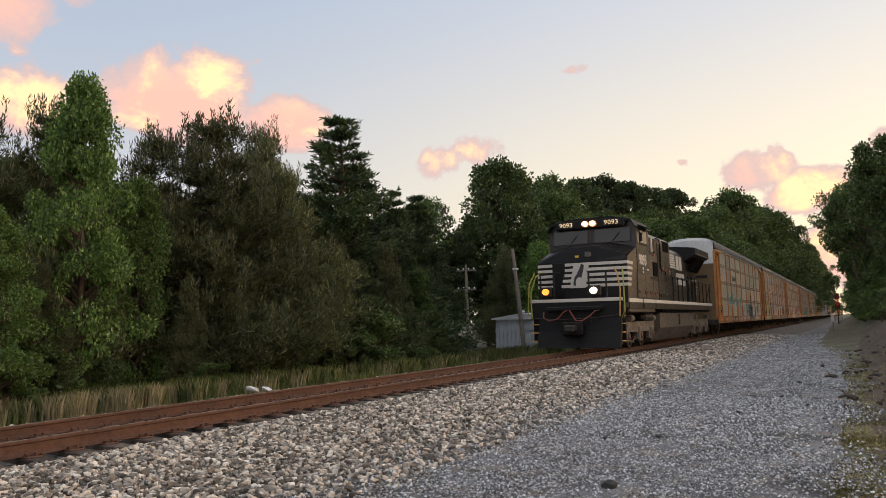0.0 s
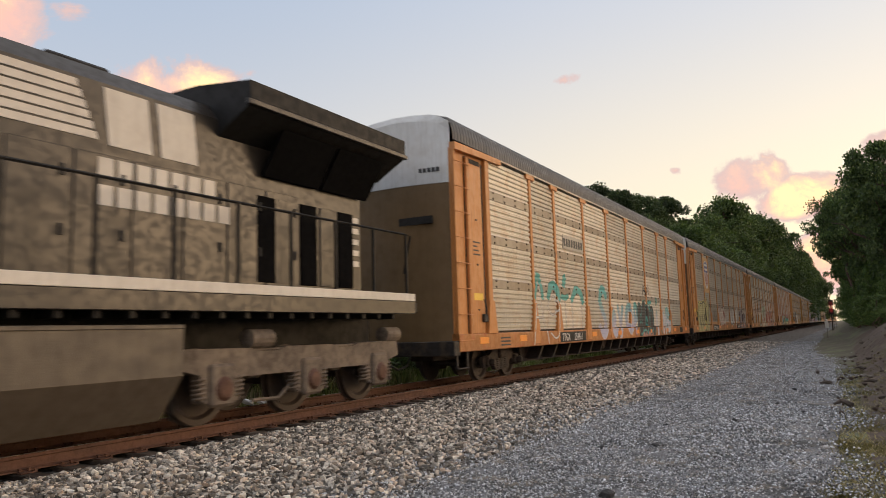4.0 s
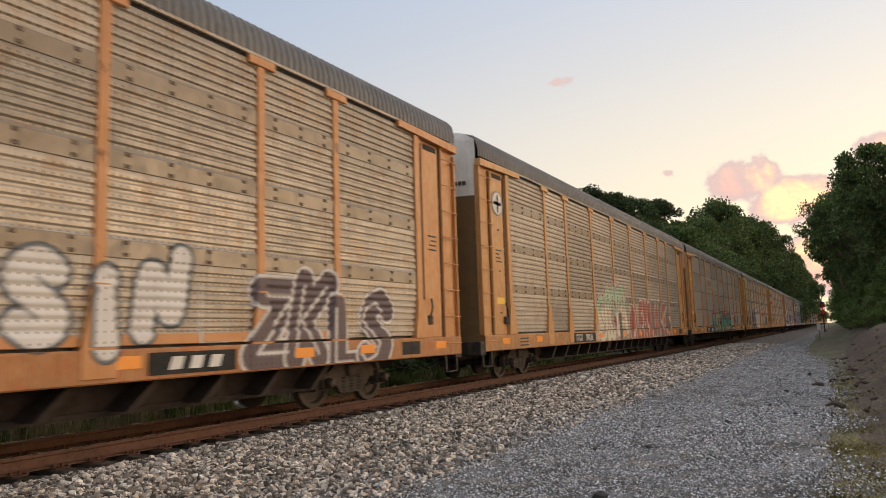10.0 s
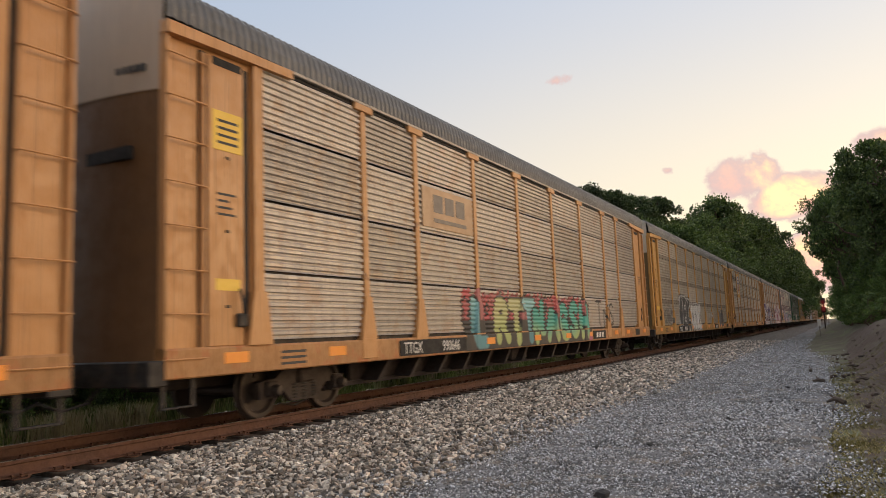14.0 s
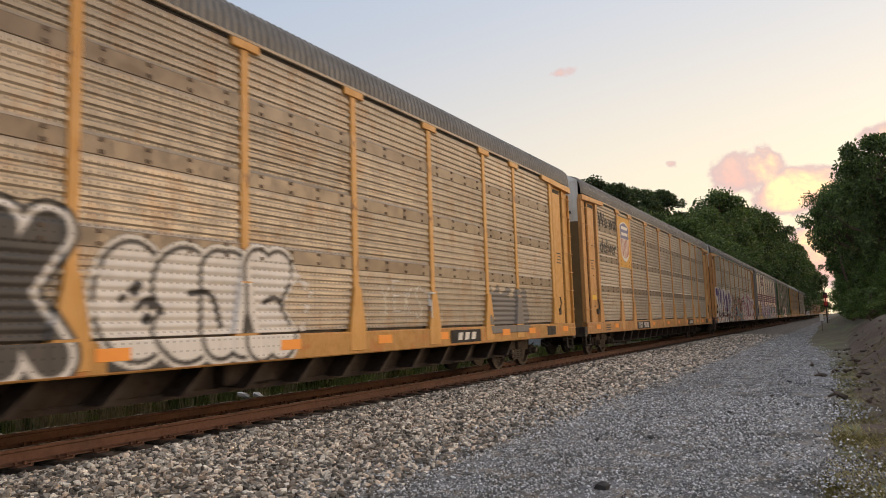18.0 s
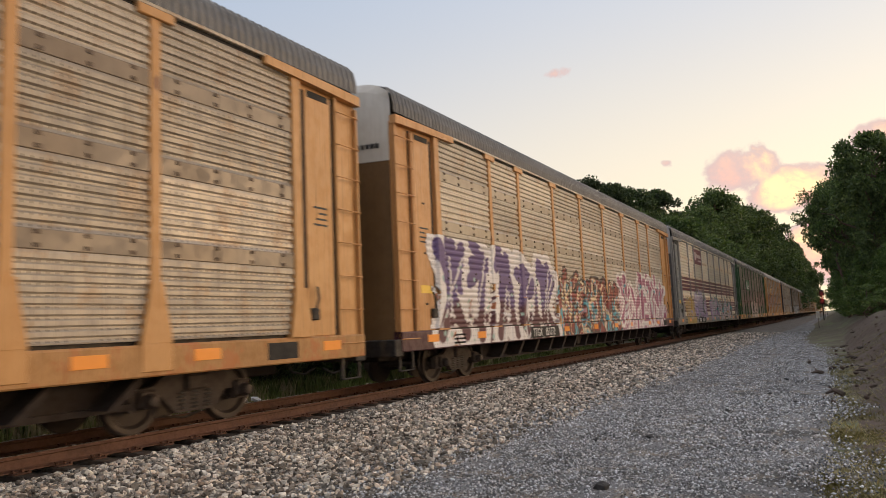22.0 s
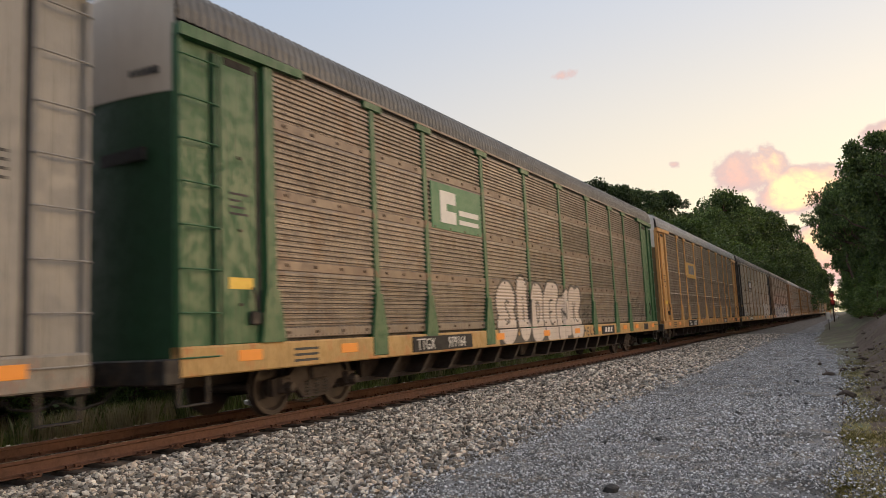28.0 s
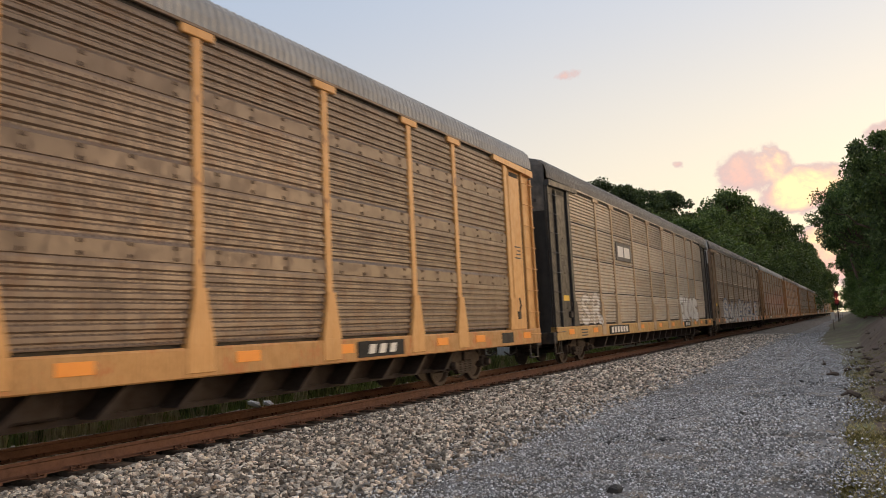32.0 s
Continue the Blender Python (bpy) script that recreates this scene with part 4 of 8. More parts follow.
TRUCK_FRAME = frame_shape.mesh("truck_frame", TRUCK_STEEL)
spring_shape = Shape()
for y in (-0.24, 0.0, 0.24):
    for k in range(5):
        spring_shape.lathe([(0.05, 0), (0.095, 0.012), (0.095, 0.03), (0.05, 0.042)], "z", (0, y, 0.25 + 0.052 * k), 10)
SPRINGS = spring_shape.mesh("spring_nest", STEEL_DARK)
CAP = Shape().lathe([(0.02, 0.14), (0.07, 0.13), (0.10, 0.06), (0.10, 0.0)], "x", (0, 0, 0), 14).mesh("bearing_cap", WHEEL_STEEL)
shoe = Shape().tube([(0.75, -0.36, 0.18), (0.8, 0, 0.12), (0.75, 0.36, 0.18)], 0.02).tube([(-0.7, -0.3, 0.4), (0.7, -0.3, 0.4)], 0.03)
BRAKE = shoe.mesh("brake_rigging", STEEL_DARK)
cpl = Shape().box(-0.17, 0.17, -0.1, 0.35, 0.68, 0.98, 0.03).box(-0.07, 0.07, -0.75, 0, 0.75, 0.92, 0.02)
cpl.box(-0.16, 0.14, -0.98, -0.66, 0.70, 0.98, 0.05).tube([(0.25, -0.1, 0.72), (0.3, -0.4, 0.45), (0.28, -0.75, 0.38), (0.2, -0.98, 0.5)], 0.022)
COUPLER = cpl.mesh("coupler", STEEL_DARK)
step_shape = Shape().box(-0.02, 0.02, -0.03, 0.03, 0.35, 0.80).box(-0.02, 0.02, 0.47, 0.53, 0.35, 0.80).box(-0.04, 0.04, -0.03, 0.53, 0.35, 0.38, 0.008)
CORNER_STEP = step_shape.mesh("corner_step", STEEL_DARK)
ladder_shape = Shape().box(1.53, 1.60, 0.0, 0.06, 0.97, 5.50, 0.01).box(1.53, 1.60, 0.64, 0.70, 0.97, 5.40, 0.01)
rung_shape = Shape()
rung_shape.tube([(1.60, -0.01, 0), (1.64, 0.04, 0), (1.64, 0.66, 0), (1.60, 0.71, 0)], 0.013)


def roof_shape():
    arc = [(1.60, 5.70), (1.595, 5.90), (1.54, 6.10), (1.40, 6.25), (1.0, 6.38), (0.5, 6.44), (0, 6.46)]
    arc = arc + [(-x, z) for x, z in arc[-2::-1]]
    rows = []
    k = 4 * 172
    for i in range(k + 1):
        y = -HALF + 2 * HALF * i / k
        lift = (0.0, 0.0, 0.032, 0.032)[i % 4]
        rows.append([(x * (1 + lift * 0.75), y, z + (lift if abs(x) < 1.585 else 0)) for x, z in arc])
    s = Shape().sheet(rows)
    return s


def roof_z(x):
    x = abs(x)
    arc = ((0.0, 6.46), (0.5, 6.44), (1.0, 6.38), (1.4, 6.25), (1.54, 6.10))
    for (a, za), (b, zb) in zip(arc, arc[1:]):
        if a <= x <= b:
            return za + (zb - za) * (x - a) / (b - a)
    return 6.10


ROOF = roof_shape()
under = Shape().box(-0.35, 0.35, -12.6, 12.6, 0.50, 0.80, 0.03).box(-1.45, 1.45, -13.3, 13.3, 0.88, 1.02)
under.box(1.0, 1.06, -9.0, 9.0, 0.30, 0.38).box(0.86, 0.98, -8.7, 8.7, 0.30, 0.90, 0.02).box(-0.98, -0.86, -8.7, 8.7, 0.36, 0.90)
for k in range(15):
    y = -8.4 + 1.2 * k
    under.prism([(y, 0.36), (y + 0.14, 0.36), (y + 0.64, 0.80), (y + 0.50, 0.80)], "x", 0.98, 1.40)
under.box(0.5, 1.2, -1.4, -0.3, 0.40, 0.80, 0.03).lathe([(0.16, 1.0), (0.18, 1.03), (0.18, 1.8), (0.16, 1.83)], "y", (0.8, 0, 0.55), 12)
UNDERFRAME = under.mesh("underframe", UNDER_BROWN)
# Dark block behind the slits stands in for the unlit wagon inside.
inner = Shape().box(-1.5, 1.49, -12.9, 12.9, 1.02, 5.62)
INNER = inner.mesh("inner_lining", STEEL_DARK)
far_wall = Shape().box(-1.60, -1.53, -HALF + 0.1, HALF - 0.1, 0.80, 5.62)


# spray-painted letters: strokes in a 10 x 10 box, curves rounded off
GLYPHS = {
    "A": "0,0 5,10 10,0|2,4 8,4", "B": "1,0 1,10 7,10 9,8 7,5.5 1,5.5|7,5.5 10,3 7,0 1,0", "C": "9,8 6,10 2,9 0,5 2,1 6,0 9,2", "D": "1,0 1,10 6,10 10,6 10,4 6,0 1,0",
    "E": "9,10 1,10 1,0 9,0|1,5 7,5", "G": "9,8 6,10 2,9 0,5 2,1 6,0 9,1 9,4.5 5,4.5", "H": "1,0 1,10|9,0 9,10|1,5 9,5", "I": "5,0 5,10", "i": "5,0 5,6.5|5,9 5.2,9.6",
    "K": "1,0 1,10|9,10 2,5 9,0", "L": "1,10 1,0 9,0", "M": "0,0 2,10 5,3 8,10 10,0", "N": "1,0 1,10 9,0 9,10", "O": "5,0 1,2 0,5 1,8 5,10 9,8 10,5 9,2 5,0",
    "P": "1,0 1,10 7,10 9,8 7,4.5 1,4.5", "Q": "5,0 1,2 0,5 1,8 5,10 9,8 10,5 9,2 5,0|6,3 10,-1", "R": "1,0 1,10 7,10 9,8 7,5 1,5|5,5 9,0", "S": "9,8.5 6,10 2,9 1,7 5,5 9,3 8,1 4,0 1,1.5",
    "T": "0,10 10,10|5,10 5,0", "U": "1,10 1,3 5,0 9,3 9,10", "V": "0,10 4,0 9,10", "W": "0,10 2,0 5,7 8,0 10,10", "X": "0,10 10,0|10,10 0,0", "Y": "0,10 5,5 10,10|5,5 5,0",
    "Z": "0,10 10,10 0,0 10,0", "n": "1,0 1,9|1,5 3,9 7,9 9,5 9,0", "g": "8,6 5,8 1,6 1,3 5,2 8,4|8,8 8,-3 5,-5 1,-3", "e": "1,4 9,5 7,9 3,9 0,5 2,1 6,0 9,2", "y": "1,10 4,5|9,10 2,-2",
}


def rounded(points, times):
    pts = [np.array(p) for p in points]
    for _ in range(times):
        out = [pts[0]]
        for a, b in zip(pts, pts[1:]):
            out += [a * 0.75 + b * 0.25, a * 0.25 + b * 0.75]
        pts = out + [pts[-1]]
    return pts


def shade(low, high, z, soft=0.12):
    """A fill that fades from one colour to another at a height."""
    def run(yy, zz):
        t = np.clip((zz + 0.12 * np.sin(yy * 3.1) - z + soft) / (2 * soft), 0, 1)[..., None]
        return np.array(low) * (1 - t) + np.array(high) * t
    return run


def ripples(yy, zz, size, seed):
    """Smooth waves of random heading, between 0 and 1."""
    rng, total = np.random.default_rng(seed), 0
    for k in range(7):
        a, f = rng.uniform(0, 6.283), rng.uniform(0.6, 1.5) * 6.283 / size
        total = total + np.sin(f * (math.cos(a) * yy + math.sin(a) * zz) + rng.uniform(0, 6.283) + 1.2 * np.sin(0.6 * f * (math.sin(a) * yy - math.cos(a) * zz) + k))
    return 0.5 + 0.5 * np.tanh(total * 0.45)


def patches(colours, size, seed, stretch=1.0, lean=0.0):
    """Many curved patches of a few colours side by side."""
    def run(yy, zz):
        v = ripples(yy * stretch - lean * zz, zz, size, seed) * 0.6 + ripples(yy * stretch - lean * zz, zz, size * 0.45, seed + 1) * 0.4
        pick = np.floor(np.clip((v - 0.2) / 0.6, 0, 0.999) * len(colours) * 2).astype(int) % len(colours)
        return np.array(colours)[pick]
    return run


class Mural:
    """Paint sprayed on a wagon's side, over panels, posts and sill alike."""

    def __init__(self, y0, y1, z1, kind, skirt, fine):
        cuts = [0.77, 1.125, 1.146, 1.152, 1.196]
        for a, b in ROWS:
            cuts += [z for x, z in rib_profile(a, b, kind) if z < z1]
        cuts = sorted(set(round(z, 4) for z in cuts))
        zs = []
        for a, b in zip(cuts, cuts[1:]):
            k = max(1, math.ceil((b - a) / (fine * 1.1)))
            zs += [a + (b - a) * i / k for i in range(k)]
        self.z = np.array(zs + [cuts[-1]])
        self.y = np.arange(y0, y1, fine)
        self.yy, self.zz = np.meshgrid(self.y, self.z, indexing="ij")
        self.rgb = np.zeros(self.yy.shape + (3,))
        self.a = np.zeros(self.yy.shape)
        self.kind, self.skirt = kind, skirt

    def lay(self, cover, colour):
        c = colour(self.yy, self.zz) if callable(colour) else np.array(colour)
        cover = np.clip(cover, 0, 1)
        new_a = self.a + cover * (1 - self.a)
        mixed = np.where(self.a[..., None] > 0.02, self.rgb, c)
        self.rgb = mixed * (1 - cover[..., None]) + c * cover[..., None]
        self.a = new_a

    def reach(self, lines):
        """How far every point lies from the nearest line."""
        best = np.full(self.yy.shape, 9.0)
        for pts in lines:
            for p, q in zip(pts, pts[1:]):
                i0, i1 = np.searchsorted(self.y, (min(p[0], q[0]) - 0.8, max(p[0], q[0]) + 0.8))
                y, z = self.yy[i0:i1], self.zz[i0:i1]
                d = q - p
                t = np.clip(((y - p[0]) * d[0] + (z - p[1]) * d[1]) / max(1e-9, d @ d), 0, 1)
                best[i0:i1] = np.minimum(best[i0:i1], np.hypot(y - p[0] - t * d[0], z - p[1] - t * d[1]))
        return best

    def stroke(self, lines, wide, colour, strength=1.0):
        self.lay(strength * (0.5 + (wide - self.reach(lines)) / 0.03), colour)

    def word(self, text, y0, y1, z0, z1, layers, curve=2, seed=1, fit=0.84, jolt=0.06, lean=0.0, strength=1.0, together=False, spike=0):
        """Letters side by side; layers: (half-width, colour) from the widest to the inmost."""
        rng = np.random.default_rng(seed)
        w = (y1 - y0) / len(text)
        shapes = []
        for k, ch in enumerate(text):
            lines = []
            low, tall = z0 + rng.uniform(-1, 1) * jolt * (z1 - z0), (z1 - z0) * (1 + rng.uniform(-1.5, 1) * jolt)
            wide, slope = w * fit * (1 + rng.uniform(-1, 1) * jolt), lean + rng.uniform(-1, 1) * jolt
            for run in GLYPHS[ch].split("|"):
                pts = [tuple(float(v) for v in p.split(",")) for p in run.split()]
                pts = [(y0 + w * (k + 0.5) + wide * (x / 10 - 0.5) + slope * tall * (z / 10 - 0.5), low + tall * z / 10) for x, z in pts]
                lines.append(rounded(pts, curve))
            for _ in range(spike):
                a = rng.uniform(0.4, 2.7)
                p = np.array((y0 + w * (k + rng.uniform(0.1, 0.9)), low + tall * rng.uniform(0.55, 0.95)))
                q = p + np.array((0.55 * w * math.cos(a), 0.42 * tall * abs(math.sin(a))))
                lines.append([p, (p + q) / 2 + 0.08, q])
            shapes.append(lines)
        if together:
            shapes = [[ln for s in shapes for ln in s]]
        for lines in shapes:
            d = self.reach(lines)
            for wide, colour in layers:
                self.lay(strength * (0.5 + (wide - d) / 0.03), colour)

    def field(self, y0, y1, z0, top, colour, strength=1.0, rough=0.12, seed=3):
        """A filled background with a ragged top edge; top: a number or a function of y."""
        t = top(self.yy) if callable(top) else top
        d = np.minimum(np.minimum(self.yy - y0, y1 - self.yy) + rough * (ripples(self.yy, self.zz, 0.6, seed) - 0.5) * 2,
                       np.minimum(self.zz - z0, t + rough * (ripples(self.yy, self.zz, 0.5, seed + 1) - 0.5) * 2 - self.zz))
        self.lay(strength * (0.5 + d / 0.04), colour)

    def dots(self, y0, y1, z0, z1, count, size, colour, seed=5):
        rng = np.random.default_rng(seed)
        for _ in range(count):
            p = np.array((rng.uniform(y0, y1), rng.uniform(z0, z1)))
            self.stroke([[p, p + 0.01]], size * rng.uniform(0.5, 1.2), colour)

    def height(self, y):
        """How far out the side stands at every point."""
        ends = np.array(sorted((z, x) for a, b in ROWS for x, z in rib_profile(a, b, self.kind)))
        z = self.z
        x = np.where(z < 1.149, 1.615, 1.563 + np.interp(z, ends[:, 0], ends[:, 1]))
        x = np.repeat(x[None], len(y), 0)
        if self.skirt:
            x = np.maximum(x, np.where((z > 1.19) & (z < 1.33), 1.60, 0)[None])
        zz = np.repeat(z[None], len(y), 0)
        for at in POSTS[1:-1]:
            off = np.abs(y - at)[:, None]
            half = np.interp(z, (1.17, 1.72, 1.95), (0.24, 0.13, 0.095))[None]
            x = np.where((off < 0.085) & (zz > 1.15), np.maximum(x, 1.60), x)
            x = np.where((off < half) & (zz > 1.165) & (zz < 1.95), np.maximum(x, 1.635), x)
            x = np.where((off < 0.24) & (zz < 1.18), np.maximum(x, 1.63), x)
        far = np.abs(y)[:, None]
        half = np.interp(z, (1.15, 1.95), (0.26, 0.12))[None]
        x = np.where((np.abs(far - 11.81) < half) & (zz > 1.15), np.maximum(x, 1.64), x)
        return np.where((far > 12.1) & (zz > 1.15), np.maximum(x, 1.556), x)

    def build(self, car, material, label):
        x = np.maximum(self.height(self.y), np.maximum(self.height(self.y - 0.027), self.height(self.y + 0.027))) + 0.004
        self.a[:, (self.z > 1.149) & (self.z < 1.19)] = 0
        solid = self.a > 0.03
        use = solid[:-1, :-1] | solid[1:, :-1] | solid[:-1, 1:] | solid[1:, 1:]
        i, j = np.nonzero(use)
        n = len(self.z)
        faces = np.stack([i * n + j, (i + 1) * n + j, (i + 1) * n + j + 1, i * n + j + 1], 1)
        keep, back = np.unique(faces, return_inverse=True)
        faces = back.reshape(-1, 4)
        v = np.stack([x, self.yy, self.zz], -1).reshape(-1, 3)[keep]
        me = bpy.data.meshes.new("graffiti")
        me.vertices.add(len(v))
        me.vertices.foreach_set("co", v.reshape(-1))
        me.loops.add(faces.size)
        me.loops.foreach_set("vertex_index", faces.reshape(-1))
        me.polygons.add(len(faces))
        me.polygons.foreach_set("loop_start", np.arange(len(faces)) * 4)
        me.materials.append(material)
        col = me.attributes.new("paint", "FLOAT_COLOR", "POINT")
        col.data.foreach_set("color", np.concatenate([self.rgb.reshape(-1, 3)[keep], self.a.reshape(-1, 1)[keep]], 1).reshape(-1))
        me.update()
        me.validate()
        tagged(piece("graffiti", me, car, label=label), kind="stuff")


def spray_paint(number, car, pierced):
    """Thin weathered spray paint that takes its colours from the mural."""
    m = bpy.data.materials.new("spray_paint_%d" % number)
    m.use_nodes = True
    n = Nodes(m.node_tree)
    coord = n.add("ShaderNodeTexCoord")
    coord.object = car
    at = coord.outputs["Object"]
    given = n.add("ShaderNodeAttribute")
    given.attribute_name = "paint"
    col = n.mix(n.ramp(n.noise(n.stretch(at, 1, 1, 0.6), 2.2, 4.0, 0.6), 0.35, 0.75, 0.0, 0.18), given.outputs["Color"], (0.16, 0.12, 0.09))
    if pierced:
        col = perforated(n, at, col)
    b = n.add("ShaderNodeBsdfPrincipled")
    n.put(b.inputs["Base Color"], col)
    b.inputs["Roughness"].default_value = 0.6
    worn = n.ramp(n.noise(at, 9.0, 4.0, 0.65), 0.20, 0.40, 0.90, 1.0)
    clear = n.add("ShaderNodeBsdfTransparent")
    mixer = n.add("ShaderNodeMixShader")
    n.put(mixer.inputs[0], n.math("MULTIPLY", n.ramp(given.outputs["Alpha"], 0.05, 0.95), worn))
    n.put(mixer.inputs[1], clear.outputs[0])
    n.put(mixer.inputs[2], b.outputs[0])
    end = n.add("ShaderNodeOutputMaterial")
    n.put(end.inputs[0], mixer.outputs[0])
    return m


W, K = (0.62, 0.60, 0.58), (0.022, 0.022, 0.024)
TEAL, PURPLE, WINE, PINK = (0.08, 0.36, 0.34), (0.115, 0.075, 0.21), (0.085, 0.02, 0.032), (0.52, 0.24, 0.30)


def art_turquoise(m):
    m.word("A", -9.3, -7.9, 0.78, 2.95, [(0.035, W)], 0, 2, strength=0.75)
    m.word("g", -7.95, -6.75, 1.45, 2.55, [(0.035, W)], 2, 3, strength=0.75)
    m.word("i", -6.7, -5.9, 1.2, 2.5, [(0.035, W)], 0, 4, strength=0.6)
    m.word("n", -5.9, -4.45, 1.2, 2.5, [(0.035, W)], 2, 5, strength=0.75)
    m.stroke([rounded([(-8.85, 2.15), (-8.55, 2.95), (-8.22, 2.15)], 1)], 0.10, TEAL)
    m.stroke([rounded([(-7.75, 2.2), (-7.6, 2.5), (-7.2, 2.55), (-6.85, 2.15)], 2)], 0.14, TEAL)
    m.stroke([rounded([(-6.35, 2.62), (-6.28, 2.78)], 0)], 0.15, TEAL)
    m.stroke([rounded([(-6.6, 2.2), (-6.3, 2.16), (-6.05, 2.22)], 1)], 0.09, TEAL)
    m.stroke([rounded([(-5.65, 2.15), (-5.3, 2.48), (-4.85, 2.45), (-4.55, 2.1)], 2)], 0.13, TEAL)
    fade = shade((0.42, 0.42, 0.56), (0.09, 0.38, 0.38), 1.75, 0.45)
    pale = shade((0.60, 0.58, 0.62), (0.10, 0.40, 0.40), 1.85, 0.35)
    m.word("S", -3.0, -1.65, 0.9, 2.55, [(0.20, W), (0.165, fade)], 2, 1, 0.7)
    m.word("e", -1.5, -0.5, 0.95, 1.95, [(0.17, W), (0.14, fade)], 2, 2, 0.7)
    m.word("y", -0.55, 0.55, 1.0, 2.05, [(0.15, W), (0.12, fade)], 1, 3, 0.7)
    m.word("O", 0.6, 1.9, 1.0, 2.0, [(0.20, W), (0.165, fade)], 2, 4, 0.62)
    m.word("P", 1.95, 2.75, 0.95, 2.0, [(0.14, fade)], 1, 5, 0.7)
    m.field(2.65, 5.6, 0.77, lambda y: 2.05 + 0.15 * np.sin(y * 3), K, 0.9, 0.14, 8)
    m.word("CRLA", 2.7, 5.45, 0.95, 2.05, [(0.20, TEAL), (0.165, (0.035, 0.03, 0.033))], 2, 9, 0.66)
    m.stroke([rounded([(3.0, 0.85), (3.7, 1.1), (4.3, 0.8), (5.0, 1.0)], 2)], 0.035, TEAL)
    m.field(3.2, 5.0, 0.77, 0.92, (0.5, 0.24, 0.2), 0.8, 0.1, 12)
    m.word("AN", 3.6, 4.9, 2.5, 3.1, [(0.035, K)], 1, 10, 0.8, strength=0.8)
    m.word("T", 4.4, 5.1, 1.9, 2.25, [(0.08, TEAL)], 0, 4)
    m.stroke([[np.array((6.12, 2.25)), np.array((6.14, 2.4))]], 0.12, TEAL)
    m.word("I", 5.75, 6.5, 0.85, 1.9, [(0.17, W), (0.13, pale)], 0, 3)
    m.word("n", 7.0, 7.95, 0.95, 1.85, [(0.17, W), (0.14, pale)], 1, 6, 0.7)
    m.word("G", 7.85, 8.85, 0.95, 1.9, [(0.18, (0.12, 0.4, 0.4)), (0.14, pale)], 2, 7, 0.66)
    m.dots(4.9, 7.6, 0.85, 2.3, 12, 0.05, TEAL)


def art_cream(m):
    cream = (0.52, 0.47, 0.24)
    m.word("CnnG", -11.75, -8.0, 1.0, 2.5, [(0.44, (0.62, 0.55, 0.20)), (0.36, K), (0.28, cream)], 2, 3, 0.72, 0.1)
    m.word("nnnC", -11.5, -8.2, 1.15, 1.9, [(0.045, K)], 2, 3, 0.3, 0.1, strength=0.8)
    m.word("GORGO", -6.6, -4.4, 1.35, 2.1, [(0.03, (0.12, 0.10, 0.08))], 2, 4, 0.8, strength=0.75)
    m.word("VASR", -4.0, -0.9, 1.3, 2.15, [(0.25, (0.30, 0.05, 0.04)), (0.20, (0.62, 0.58, 0.53))], 1, 5, 0.72)
    m.word("VASR", -4.0, -0.9, 1.3, 2.15, [(0.025, (0.33, 0.07, 0.05))], 1, 5, 0.72)
    m.word("By", 0.05, 1.0, 1.3, 2.1, [(0.05, W)], 1, 6, 0.8, lean=0.1)
    m.word("MLSiN", 1.4, 5.6, 1.25, 2.15, [(0.22, (0.08, 0.10, 0.12)), (0.165, (0.68, 0.66, 0.63))], 2, 7, 0.7, 0.14)
    m.word("L", 5.7, 6.5, 1.2, 2.0, [(0.025, W)], 0, 8, strength=0.8)
    m.word("ZKLS", 6.8, 10.6, 0.85, 1.95, [(0.28, W), (0.22, (0.10, 0.07, 0.08))], 0, 9, 0.75, 0.14, 0.15)
    m.word("ZKLS", 6.9, 10.4, 0.9, 1.9, [(0.03, W)], 0, 9, 0.75, 0.14, 0.15)


def art_mint(m):
    rust = (0.34, 0.10, 0.07)
    m.field(-4.4, -3.5, 0.77, lambda y: 1.2 + 0.5 * (y + 4.4), (0.54, 0.36, 0.26), 0.6)
    m.field(-3.8, 0.5, 0.77, 1.4, patches([(0.22, 0.26, 0.17), rust, (0.50, 0.46, 0.30), (0.22, 0.26, 0.17)], 1.8, 4, 1.0, 0.5))
    m.word("SKYA", -3.9, 0.35, 1.1, 2.45, [(0.40, W), (0.36, rust), (0.29, shade((0.62, 0.60, 0.45), (0.34, 0.46, 0.33), 1.95, 0.1))], 1, 3, 0.74, 0.1, spike=1)
    m.word("SKYA", -3.8, 0.25, 1.12, 2.4, [(0.03, rust)], 1, 3, 0.6, 0.1)
    m.field(-1.0, -0.55, 0.77, 1.85, (0.10, 0.08, 0.075), 0.9)
    red, slate = (0.36, 0.115, 0.075), (0.17, 0.15, 0.14)
    m.field(0.7, 8.8, 0.77, lambda y: 1.15 + 0 * y, patches([red, slate, red, (0.42, 0.36, 0.30)], 1.9, 9, 1.0, 0.6), 0.95)
    m.word("ALEX", 0.75, 4.0, 0.95, 2.15, [(0.31, (0.62, 0.57, 0.50)), (0.245, red)], 2, 5, 0.68, 0.08)
    m.dots(0.9, 4.0, 0.9, 2.0, 9, 0.09, (0.50, 0.52, 0.50), 6)
    for k, ch in enumerate("BROLEN"):
        a = 4.0 + 0.79 * k
        m.word(ch, a, a + 0.82, 0.9, 2.25, [(0.25, (0.62, 0.57, 0.50)), (0.195, slate if k % 2 else red)], 1, 20 + k, 0.62, 0.06)
        m.word(ch, a + 0.05, a + 0.80, 0.95, 2.2, [(0.06, red if k % 2 else (0.42, 0.14, 0.09))], 1, 20 + k, 0.6, 0.06)


